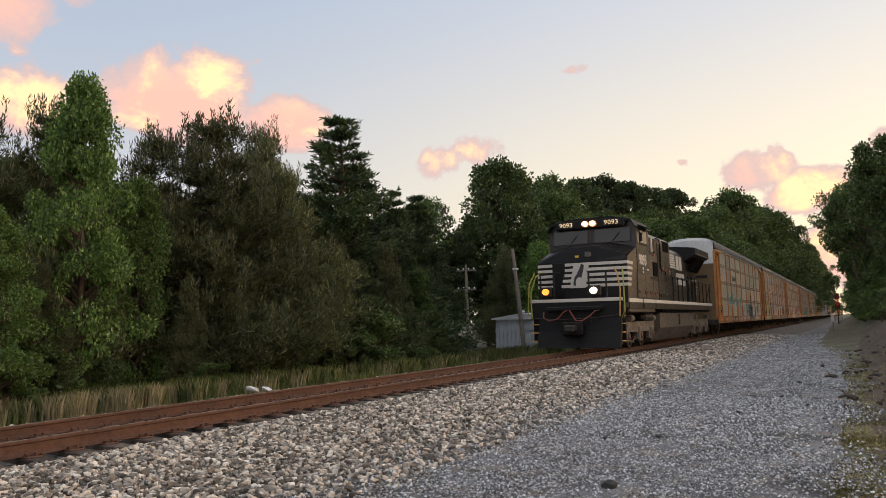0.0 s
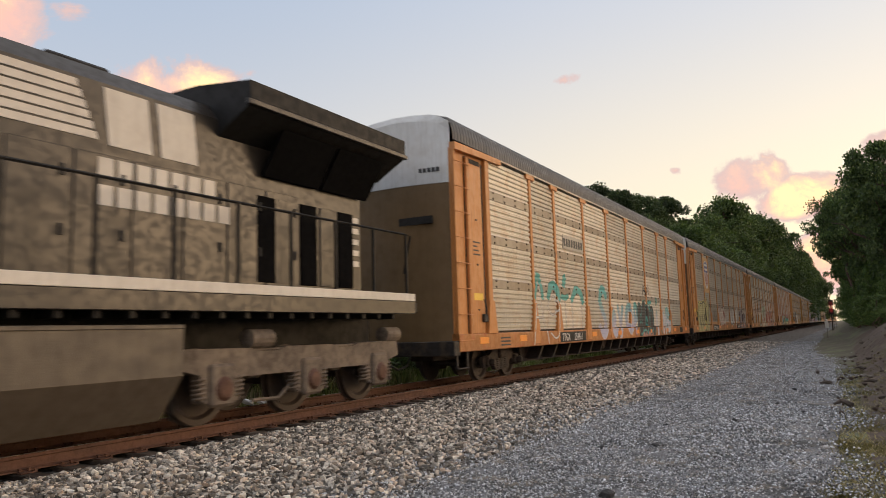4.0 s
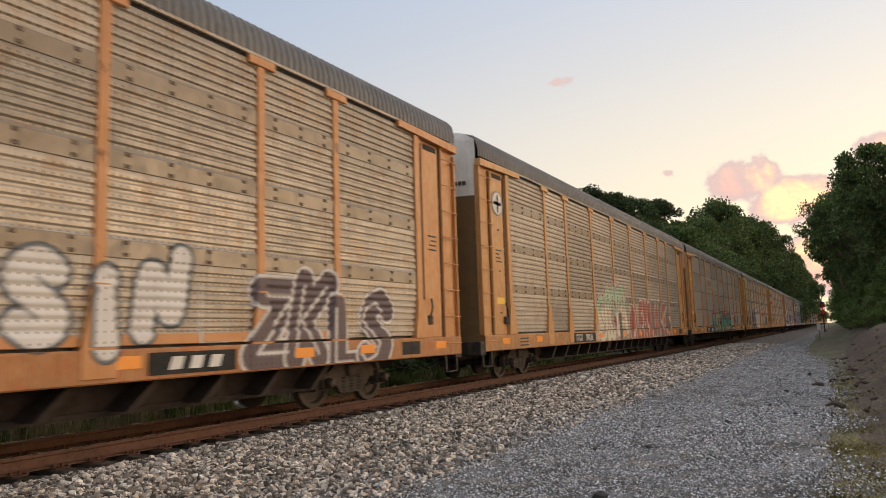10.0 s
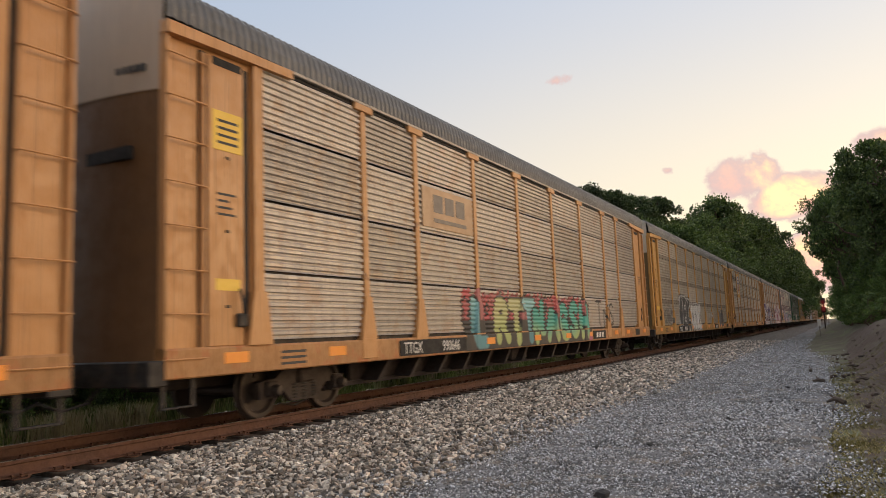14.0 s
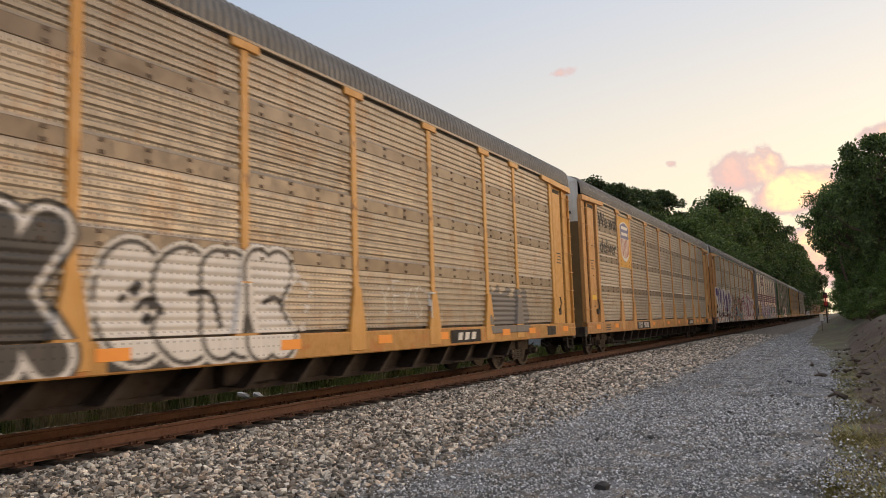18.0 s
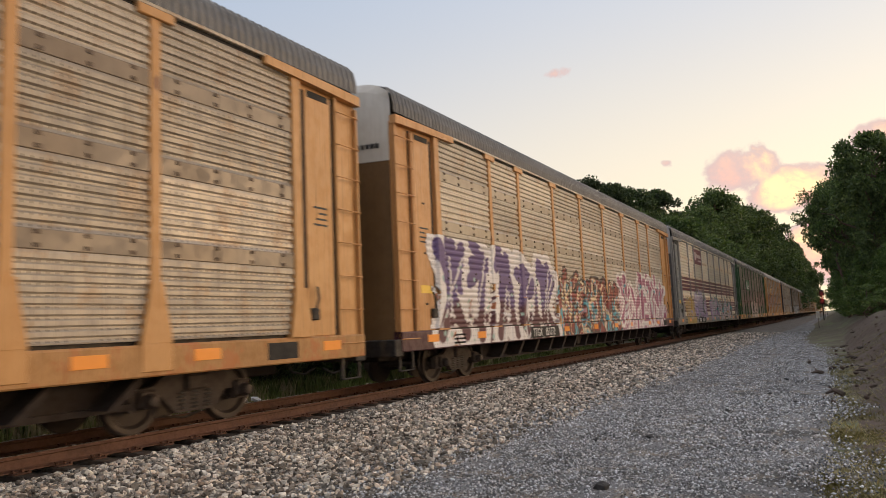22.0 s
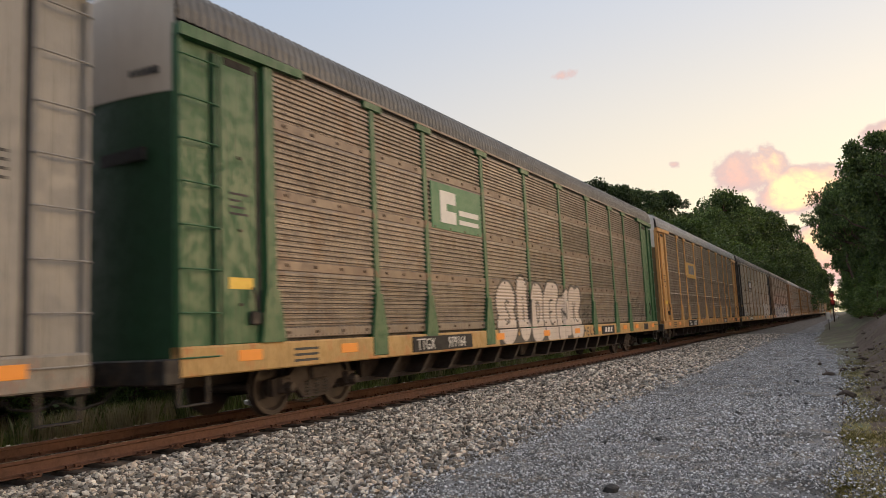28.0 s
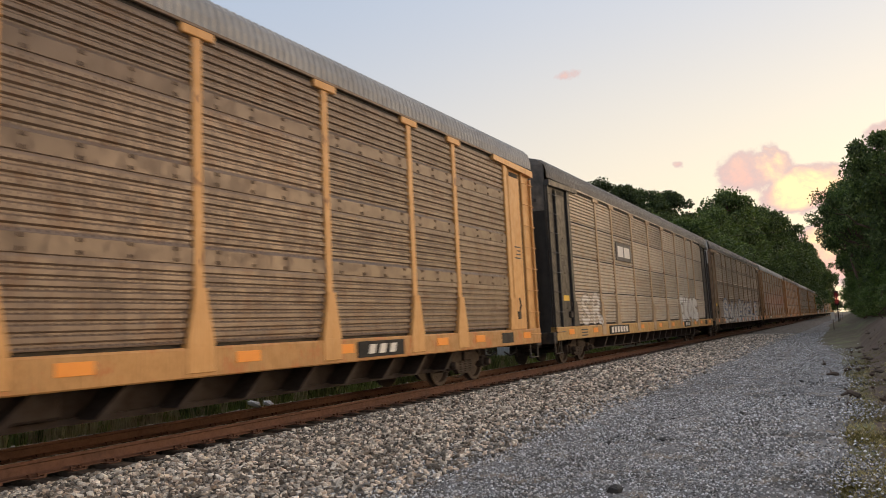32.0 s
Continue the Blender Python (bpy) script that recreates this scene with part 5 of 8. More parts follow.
def art_teal(m):
    m.word("VL", -11.4, -9.6, 1.5, 2.9, [(0.025, (0.30, 0.06, 0.05))], 0, 2, 0.7, strength=0.25)
    m.field(-5.0, 4.7, 0.77, lambda y: 2.1 + 0.08 * np.sin(4 * y), K, 0.95, 0.1)
    m.field(-4.9, 4.6, 1.5, 2.2, patches([(0.45, 0.09, 0.10), K, (0.40, 0.12, 0.12)], 1.4, 4), 0.9, 0.12)
    blue, lime = shade((0.09, 0.26, 0.30), (0.25, 0.50, 0.52), 1.5, 0.35), shade((0.36, 0.42, 0.16), (0.50, 0.50, 0.26), 1.5, 0.3)
    for k, (ch, fill) in enumerate(zip("LRTTNAGSH", (blue, lime, lime, blue, None, None, None, None, None))):
        a = (-4.7, -3.35, -2.35, -1.45, -0.7, 0.4, 1.45, 2.5, 3.55)[k]
        fill = fill or shade((0.34, 0.42, 0.16), (0.07, 0.38, 0.31), 1.15, 0.25)
        m.word(ch, a, a + 1.12, 0.98, 1.95, [(0.22, K), (0.16, fill)], 1, 30 + k, 0.66, 0.05)
    m.field(4.3, 4.8, 0.77, 1.0, (0.4, 0.1, 0.2), 0.9)
    m.word("TNS", 5.6, 8.0, 1.3, 2.1, [(0.05, K)], 2, 5, 0.75, strength=0.6)


def art_white(m):
    m.field(-11.4, -9.1, 1.25, 2.0, (0.13, 0.12, 0.11), 0.4, 0.3, 14)
    m.word("XS", -11.4, -9.0, 1.3, 2.2, [(0.05, (0.34, 0.31, 0.28))], 1, 3, 0.8, strength=0.7)
    m.word("MEK", -7.15, -4.2, 1.05, 2.5, [(0.36, (0.04, 0.04, 0.04)), (0.30, (0.68, 0.66, 0.64)), (0.225, (0.05, 0.05, 0.052))], 0, 8, 0.74, 0.05)
    m.field(-3.7, -0.5, 0.77, 1.25, K, 0.97, 0.12)
    m.word("eSnK", -3.7, -0.45, 1.1, 2.1, [(0.42, (0.66, 0.64, 0.61)), (0.36, K), (0.295, (0.70, 0.68, 0.66))], 2, 4, 0.62, 0.08)
    m.stroke([rounded([(-3.25, 1.55), (-3.05, 1.7), (-2.85, 1.5)], 2), rounded([(-2.4, 1.75), (-2.0, 1.8), (-1.85, 1.3)], 2), rounded([(-1.45, 1.2), (-1.4, 1.5), (-1.3, 1.2)], 1), rounded([(-0.95, 1.65), (-0.7, 1.75), (-0.55, 1.6)], 2)], 0.045, K)
    m.dots(-3.5, -3.0, 1.3, 1.9, 5, 0.07, K, 4)
    m.dots(-0.5, 0.15, 1.2, 2.1, 9, 0.09, W)
    m.dots(-3.95, -3.6, 1.4, 2.0, 5, 0.08, W, 8)
    m.word("YEKST", 2.2, 4.3, 1.45, 2.05, [(0.026, W)], 0, 6, 0.7, 0.12, strength=0.85)
    m.field(7.15, 9.7, 0.95, 2.05, (0.15, 0.145, 0.145), 0.65, 0.18, 7)


def art_wild(m):
    fill = shade((0.095, 0.028, 0.045), PURPLE, 1.75, 0.1)
    m.field(-12.1, -4.3, 0.77, lambda y: 2.3 + 0.25 * np.sin(2.2 * y), patches([(0.40, 0.14, 0.06), (0.70, 0.67, 0.66), (0.10, 0.03, 0.045), (0.72, 0.69, 0.68), (0.70, 0.67, 0.66)], 2.2, 5, 1.0, 0.3), 0.97, 0.2)
    m.word("XTAQK", -12.1, -4.2, 1.0, 2.8, [(0.46, (0.74, 0.71, 0.70)), (0.20, fill)], 0, 7, 0.72, 0.12, 0.05, spike=3)
    m.word("XTAQK", -12.1, -4.2, 1.0, 2.8, [(0.05, (0.60, 0.58, 0.60))], 1, 9, 0.4, 0.14, 0.3, 0.8)
    m.field(-12.0, -4.2, 1.20, 1.36, (0.09, 0.022, 0.035), 0.75, 0.16)
    m.dots(-12.0, -4.3, 0.8, 2.6, 40, 0.05, (0.34, 0.50, 0.46), 11)
    blue, red, dark, buff = (0.09, 0.36, 0.46), (0.24, 0.04, 0.032), (0.045, 0.03, 0.028), (0.66, 0.54, 0.34)
    m.field(-4.15, 3.6, 0.77, lambda y: 2.35 + 0.2 * np.sin(3 * y), patches([blue, dark, blue, blue, red], 2.0, 15), 0.97, 0.12)
    m.word("WEBNS", -4.1, 3.7, 0.95, 2.4, [(0.25, dark), (0.17, patches([red, red, dark, red, buff], 1.9, 21, 1.0, 0.4))], 0, 12, 0.7, 0.1, 0.15, spike=2)
    m.word("WEBNS", -4.0, 3.5, 1.0, 2.3, [(0.07, patches([buff, (0.50, 0.30, 0.34), blue, buff], 1.6, 25))], 2, 13, 0.6, 0.15)
    m.dots(-4.0, 3.4, 0.85, 2.3, 16, 0.16, patches([buff, (0.56, 0.32, 0.36), blue, dark], 1.5, 31), 17)
    mauve = patches([(0.34, 0.12, 0.19), (0.70, 0.66, 0.64), (0.46, 0.23, 0.29), (0.74, 0.70, 0.68)], 1.1, 41, 1.7, 0.75)
    m.field(3.2, 11.75, 0.77, lambda y: 2.25 + 0.22 * np.sin(2.6 * y), mauve, 0.97, 0.2)
    m.word("XYEWX", 3.4, 11.6, 1.0, 2.55, [(0.30, (0.74, 0.70, 0.68)), (0.15, (0.36, 0.13, 0.20))], 0, 14, 0.75, 0.15, 0.1, spike=4)
    m.word("XYEWX", 3.4, 11.6, 1.0, 2.5, [(0.05, (0.62, 0.60, 0.58))], 0, 15, 0.6, 0.15, 0.25, 0.9, spike=2)
    m.dots(3.4, 11.0, 2.2, 2.7, 14, 0.09, (0.12, 0.34, 0.40), 19)


def art_lilac(m):
    ochre, lilac, ink = (0.46, 0.30, 0.10), shade((0.30, 0.21, 0.36), (0.50, 0.42, 0.52), 1.7, 0.4), (0.10, 0.085, 0.10)
    m.word("SGA", -10.7, -7.9, 1.0, 2.2, [(0.36, (0.52, 0.42, 0.14)), (0.30, ochre)], 2, 3, 0.7, 0.1, strength=0.9)
    m.word("SGA", -10.6, -8.0, 1.0, 2.2, [(0.05, (0.42, 0.35, 0.42))], 2, 4, 0.5, 0.1, strength=0.8)
    m.field(-7.7, -3.4, 0.95, lambda y: 2.2 + 0.2 * np.sin(2.5 * y), patches([ink, (0.10, 0.34, 0.30), ink], 1.6, 5), 0.85, 0.15)
    m.word("GYRLM", -7.8, -3.4, 1.15, 2.35, [(0.27, ink), (0.235, W), (0.205, lilac)], 1, 5, 0.72, 0.1, spike=1)
    m.word("GYRLM", -7.7, -3.5, 1.2, 2.3, [(0.025, ink)], 1, 5, 0.55, 0.1)
    m.word("KNXR", -1.8, 2.6, 1.0, 2.05, [(0.28, (0.12, 0.40, 0.37)), (0.22, ink), (0.18, lilac)], 1, 6, 0.72, 0.1, spike=1)
    m.word("KNXR", -1.7, 2.5, 1.0, 2.0, [(0.03, W)], 1, 7, 0.5, 0.12)
    m.word("ANEXS", 3.0, 8.6, 1.0, 2.0, [(0.28, (0.16, 0.42, 0.40)), (0.22, (0.08, 0.07, 0.07)), (0.17, (0.55, 0.48, 0.54))], 1, 8, 0.72, 0.1, spike=1)
    m.word("ANEXS", 3.1, 8.4, 1.0, 2.0, [(0.03, (0.48, 0.26, 0.12))], 1, 9, 0.5, 0.12)
    m.stroke([rounded([(8.6, 2.0), (9.0, 1.5), (9.2, 1.9), (9.5, 1.6)], 2)], 0.10, (0.14, 0.42, 0.42))


def art_bubble(m):
    m.field(-3.6, 2.7, 0.77, 1.0, (0.05, 0.045, 0.04), 0.95, 0.14)
    m.word("SiDENK", -3.6, 2.9, 1.05, 2.15, [(0.42, (0.04, 0.036, 0.034)), (0.345, (0.60, 0.52, 0.46))], 2, 6, 0.6, 0.1)
    m.word("SiDENK", -3.5, 2.8, 1.3, 1.95, [(0.035, (0.05, 0.045, 0.04))], 2, 6, 0.28, 0.1)
    m.word("HE", 3.0, 3.9, 1.25, 1.75, [(0.03, (0.05, 0.05, 0.05))], 1, 7, 0.7, strength=0.8)
    m.word("MELS", 2.9, 4.2, 0.82, 1.05, [(0.025, (0.05, 0.05, 0.05))], 1, 7, 0.7, strength=0.8)
    m.word("GNSK", 9.3, 11.5, 1.3, 2.1, [(0.025, (0.07, 0.06, 0.05))], 2, 8, 0.85, 0.15, strength=0.8)
    m.word("ESX", 9.4, 11.4, 1.35, 2.1, [(0.02, (0.07, 0.06, 0.05))], 2, 9, 0.85, 0.15, strength=0.8)


def art_far(m):
    m.word("SR", -11.2, -8.9, 1.3, 2.2, [(0.15, (0.2, 0.18, 0.16)), (0.11, W)], 2, 3, 0.7)
    m.word("EKOS", 4.3, 9.0, 1.2, 2.2, [(0.24, (0.2, 0.18, 0.16)), (0.2, W)], 2, 4, 0.7)


def art_low(m):
    m.word("SNARKOLE", -10.0, 10.0, 0.95, 2.1, [(0.40, (0.16, 0.22, 0.34)), (0.28, W)], 1, 5, 0.7)
    m.word("SNARKOLE", -10.0, 10.0, 0.95, 2.1, [(0.06, (0.16, 0.22, 0.34))], 1, 5, 0.5)


def autorack(number, scheme):
    """One enclosed car carrier, with its parts."""
    car = thing("autorack_wagon", (TRACK_X, 0, TRAIN_Z), scheme["label"], "freight wagon", "autorack wagons of the train")
    kind = scheme["kind"]
    extra = {"banded": perforated, "fine": perforated, "bold": stripes if scheme.get("stripes") else perforated}.get(kind)
    c, p = scheme["panel"], tuple(v * f for v, f in zip(scheme["post"], (0.90, 0.76, 0.62)))
    pm = surface("side_panel_%d" % number, tuple(v * 0.92 for v in c), 0.44, 0.10, 0.2, tuple(v * 0.66 for v in c), 4.5, 0.9, 0.28, 0.03, 18, per_object=0.2,
                 second=tuple(v * f for v, f in zip(c, (0.82, 0.72, 0.63))), overlay=chain(extra, flat_bands(None if extra is stripes else c, kind, scheme.get("band", (0.58, 0.50, 0.43)))), holder=car)
    tm = surface("trim_paint_%d" % number, p, 0.5, 0, 0.2, tuple(v * 0.66 for v in p), 5, 0.8, 0.12, 0.02, 20, overlay=rust_marks, holder=car)
    km = surface("corner_paint_%d" % number, scheme.get("trim", p), 0.5, 0, 0.2, tuple(v * 0.66 for v in scheme.get("trim", p)), 5, 0.8, 0.3, 0.02, 20, holder=car)
    # End paint cut to about a third: shade between the wagons put into colour.
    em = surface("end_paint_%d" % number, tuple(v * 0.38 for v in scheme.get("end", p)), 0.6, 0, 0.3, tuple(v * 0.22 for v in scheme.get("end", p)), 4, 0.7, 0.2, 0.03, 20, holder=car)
    sm = surface("sill_paint_%d" % number, tuple(v * 0.85 for v in scheme.get("sill", p)), 0.6, 0, 0.35, tuple(v * 0.45 for v in scheme.get("sill", p)), 5, 0.8, 0.15, 0.03, 20, holder=car,
                 second=tuple(v * f for v, f in zip(scheme.get("sill", p), (0.75, 0.55, 0.5))))
    rm = surface("roof_metal_%d" % number, scheme.get("roof", (0.19, 0.183, 0.175)), 0.48, 0.1, 0.3, tuple(v * 0.6 for v in scheme.get("roof", (0.15, 0.145, 0.14))), 5, 0.5, 0.2)
    cm = surface("end_cap_%d" % number, scheme.get("cap", (0.55, 0.55, 0.54)), 0.6, 0.1, 0.25, (0.40, 0.36, 0.32), 4, 0.9, 0.3)
    part("roof", ROOF, rm, car, "grey corrugated metal roof")
    piece("underframe", UNDERFRAME, car, label="dirty brown steel underframe with diagonal braces, darkened for the shade there")
    piece("inner_lining", INNER, car)
    part("far_wall", far_wall, pm, car)
    # side panels between the posts
    spans = list(zip(POSTS, POSTS[1:]))
    made = {}
    for a, b in spans:
        w = round(b - a, 2)
        for row in range(4):
            if (w, row) not in made:
                made[w, row] = panel_mesh(w - 0.04, row, kind, pm)
            piece("panel", made[w, row], car, (1.563, (a + b) / 2, ROWS[row][0]))
    post = Shape().box(1.50, 1.60, -0.085, 0.085, 1.15, 5.60, 0.015)
    flare = [(-0.095, 1.95), (0.095, 1.95), (0.13, 1.72), (0.40 * 0.6, 1.17), (-0.24, 1.17), (-0.13, 1.72)]
    post.prism(flare, "x", 1.52, 1.635)
    post.box(1.50, 1.63, -0.24, 0.24, 0.80, 1.18, 0.012)
    post.box(1.52, 1.63, -0.30, 0.30, 5.52, 5.66, 0.012)
    pmesh = post.mesh("post", tm)
    for y in POSTS[1:-1]:
        piece("post", pmesh, car, (0, y, 0))
    sill = Shape().prism([(1.42, 0.76), (1.595, 0.74), (1.615, 0.76), (1.615, 1.12), (1.595, 1.15), (1.42, 1.15)], "y", -HALF, HALF)
    part("side_sill", sill, sm, car, scheme.get("sill_label", "scuffed painted side sill"))
    rail = Shape().box(1.52, 1.625, -11.2, 11.2, 5.655, 5.715, 0.01)
    part("top_rail", rail, pm, car, "thin steel rail along the eaves")
    # Solid black bar stands in for the shadowed slot below the eaves.
    part("roof_slot", Shape().box(1.50, 1.555, -11.2, 11.2, 5.595, 5.66), BLACK_PAINT, car, "black strip standing for the shadowed gap under the eaves")
    if scheme.get("skirt"):
        for a, b in spans[1:-1]:
            part("skirt", Shape().box(1.56, 1.60, a + 0.26, b - 0.26, 1.19, 1.33, 0.008), tm, car)
    for s in (-1, 1):
        corner = Shape().box(1.46, 1.52, -0.0, 1.75, 1.05, 5.52).box(1.50, 1.555, 0.78, 1.50, 1.15, 5.42, 0.012).box(1.50, 1.61, 1.66, 1.88, 1.15, 5.55, 0.012)
        corner.prism([(1.62, 1.95), (1.90, 1.95), (2.02, 1.15), (1.50, 1.15)], "x", 1.50, 1.64)
        corner.box(1.49, 1.53, 1.50, 1.60, 1.2, 5.4)
        hood = Shape().prism([(-0.02, 5.46), (1.1, 5.50), (2.55, 5.54), (2.55, 5.68), (1.1, 5.66), (-0.02, 5.64)], "x", 1.50, 1.66)
        for sh in (corner, hood):
            if s > 0:
                sh.v = [(x, -y, z) for x, y, z in sh.v]
            sh.v = [(x, y + s * HALF, z) for x, y, z in sh.v]
        door = part("end_door_jamb", corner, km, car, "painted steel door jamb panel")
        part("door_hood", hood, km, car)
        at_y = (lambda v: -HALF + v) if s < 0 else (lambda v: HALF - v)
        a, b = sorted((at_y(0.62), at_y(0.775)))
        part("door_gap", Shape().box(1.50, 1.535, a, b, 1.12, 5.44), BLACK_PAINT, car)
        a, b = sorted((at_y(1.51), at_y(1.60)))
        part("door_gap", Shape().box(1.515, 1.537, a, b, 1.2, 5.40), BLACK_PAINT, car)
        # Black strip laid in as the shadow under the door hood.
        a, b = sorted((at_y(0.86), at_y(1.44)))
        part("hood_shadow_strip", Shape().box(1.53, 1.562, a, b, 5.30, 5.42), BLACK_PAINT, car, "black strip painted in as the hood's shadow")
        lock = part("door_lock", Shape().box(1.55, 1.64, min(at_y(1.3), at_y(1.5)), max(at_y(1.3), at_y(1.5)), 1.42, 1.62, 0.02), STEEL_DARK, car, "dark steel door lock")
        part("lock_lever", Shape().tube([(1.63, at_y(1.42), 1.56), (1.66, at_y(1.36), 1.78), (1.62, at_y(1.34), 1.98)], 0.022, 6), STEEL_DARK, lock)
        for k in range(4):
            y1, y2 = sorted((at_y(0.95), at_y(1.32 - 0.07 * (k % 3))))
            part("stencil_bar", Shape().box(1.553, 1.558, y1, y2, 3.05 + 0.1 * k, 3.085 + 0.1 * k), BLACK_MARK, car)
        y0 = -HALF if s < 0 else HALF - 0.70
        lad = part("ladder", ladder_shape, km, car, at=(0, y0, 0))
        for k in range(8):
            part("rung", rung_shape, km, lad, at=(0, 0, 1.0 + 0.60 * k))
        # bowed end doors with a light gable above
        bow = []
        gable = []
        for i in range(13):
            x = -1.5 + 3.0 * i / 12
            y = s * (HALF - 0.04 + 0.20 * (1 - (x / 1.5) ** 2))
            bow.append((x, y))
            gable.append((x, y + s * 0.015))
        part("end_door", Shape().sheet([[(x, y, z) for x, y in bow] for z in (0.95, 3.4, 4.72)]), em, car, "rounded steel end door, body paint darkened for the shaded gap")
        part("end_gable", Shape().sheet([[(x, y, 4.70) for x, y in gable], [(x, y, 5.30) for x, y in gable],
                                         [(x, y, roof_z(x) - 0.17) for x, y in gable],
                                         [(x, s * (HALF + 0.005), roof_z(x) + 0.02) for x, y in gable],
                                         [(x, s * (HALF - 1.2), roof_z(x) + 0.045) for x, y in gable]]), cm, car, "pale streaked metal end gable")
        for k in range(5):
            part("stencil_bar", Shape().box(0.72 + 0.11 * k, 0.80 + 0.11 * k, s * (HALF + 0.10 - 0.012 * k) - 0.03, s * (HALF + 0.10 - 0.012 * k) + 0.03, 4.98, 5.08), BLACK_MARK, car)
        if scheme.get("slot_end", True):
            part("end_slot", Shape().box(0.15, 1.05, s * (HALF + 0.13) - 0.03, s * (HALF + 0.13) + 0.05, 3.75, 3.93), BLACK_PAINT, car)
        part("end_crossbar", Shape().box(-1.5, 1.6, s * HALF - 0.25, s * HALF + 0.05, 0.66, 1.0, 0.02), STEEL_DARK, car)
        piece("corner_step", CORNER_STEP, car, (1.5, s * (HALF - 0.3) - 0.25, 0))
        piece("coupler", COUPLER, car, (0, s * HALF * 0.985, 0), turn=(0, 0, 0 if s < 0 else math.pi))
        truck = thing("truck", (0, s * 10.1, 0), "", "")
        truck.parent = car
        piece("truck_frame", TRUCK_FRAME, truck)
        tagged(piece("spring_nest", SPRINGS, truck, (0.96, 0, 0)), kind="stuff")
        piece("brake_rigging", BRAKE, truck)
        for y in (-0.875, 0.875):
            piece("bearing_cap", CAP, truck, (1.12, y, 0.39))
            ws = piece("wheelset", WHEELSET, car, (0, s * 10.1 + y, 0.388))
            WHEELS.append((ws, car, 0.452))
    # reflectors and stencils along the sill
    for y in (-12.3, -9.9, -3.6, -0.4, 2.3, 4.6, 8.0, 9.8, 12.6):
        part("reflector", Shape().box(1.612, 1.622, y - 0.24, y + 0.24, 0.90, 1.06, 0.003), ORANGE_REFLECTOR, car)
    b0, b1 = scheme.get("board", (-8.3, -5.75))
    part("name_board", Shape().box(1.60, 1.638, b0, b1, 0.79, 1.10, 0.003), BLACK_PAINT, car)
    if scheme.get("marks"):
        word, digits = scheme["marks"]
        piece("reporting_marks", lettering("reporting_marks", word, 0.33, WHITE_MARK, 0.004, 0.82), car, (1.640, b0 + 0.15, 0.83), turn=FACING)
        piece("wagon_number", lettering("wagon_number", digits, 0.33, WHITE_MARK, 0.004, 0.82), car, (1.640, b1 - 1.16, 0.83), turn=FACING)
    else:
        for k in range(6):
            part("stencil_bar", Shape().box(1.636, 1.641, b0 + 0.2 + 0.38 * k, b0 + 0.45 + 0.38 * k, 0.84, 1.05), WHITE_MARK, car)
    if scheme.get("owner", True):
        owner = part("owner_board", Shape().box(1.60, 1.634, 4.95, 6.45, 0.80, 1.09, 0.003), BLACK_PAINT, car)
    for k in range(3 if scheme.get("owner", True) else 0):
        y = 5.25 + 0.34 * k
        part("owner_mark", Shape().prism([(y, 0.86), (y + 0.20, 0.86), (y + 0.26, 1.03), (y + 0.06, 1.03)], "x", 1.632, 1.638), WHITE_MARK, owner)
    for k in range(3):
        part("stencil_bar", Shape().box(1.613, 1.619, -11.35, -10.75, 0.82 + 0.09 * k, 0.86 + 0.09 * k), BLACK_MARK, car)
    part("builder_plate", Shape().box(1.612, 1.62, 11.0, 11.7, 0.82, 1.08), BLACK_PAINT, car)
    part("door_label", Shape().box(1.553, 1.560, -HALF + 0.92, -HALF + 1.40, 1.95, 2.12), YELLOW_LABEL, car, "small yellow warning label")
    if number == 4:
        pl = part("placard", Shape().box(1.553, 1.562, -HALF + 0.86, -HALF + 1.46, 4.02, 4.62, 0.004), YELLOW_LABEL, car, "orange-yellow notice plate")
        for k in range(4):
            part("notice_bar", Shape().box(1.561, 1.566, -HALF + 0.95, -HALF + 1.36, 4.12 + 0.11 * k, 4.16 + 0.11 * k), BLACK_MARK, pl)
    for k in range(3):
        part("door_rivet", Shape().box(1.555, 1.575, -HALF + 1.12, -HALF + 1.18, 1.7 + 1.1 * k, 1.74 + 1.1 * k), STEEL_DARK, car)
    if scheme.get("logo"):
        scheme["logo"](car, scheme)
    if scheme.get("art"):
        mural = Mural(-12.6, 12.6, 3.3, kind, scheme.get("skirt", False), 0.025 if number < 10 else 0.06)
        scheme["art"](mural)
        mural.build(car, spray_paint(number, car, extra is perforated), "graffiti sprayed along the lower side")
    return car



def plate_logo(colour, bar, y0, y1, z0, z1, bars):
    """A painted plate with plain bars in place of the lettering."""
    def run(car, scheme):
        pl = part("sign_plate", Shape().box(1.57, 1.592, y0, y1, z0, z1, 0.004), surface("sign_plate", colour, 0.6, 0, 0.25, tuple(v * 0.6 for v in colour), 5, 1), car, "painted sign plate on the side")
        ink = surface("sign_ink", bar, 0.6, 0, 0.2)
        for a, b, c, d in bars:
            part("sign_bar", Shape().box(1.590, 1.598, y0 + (y1 - y0) * a, y0 + (y1 - y0) * b, z0 + (z1 - z0) * c, z0 + (z1 - z0) * d), ink, pl)
    return run


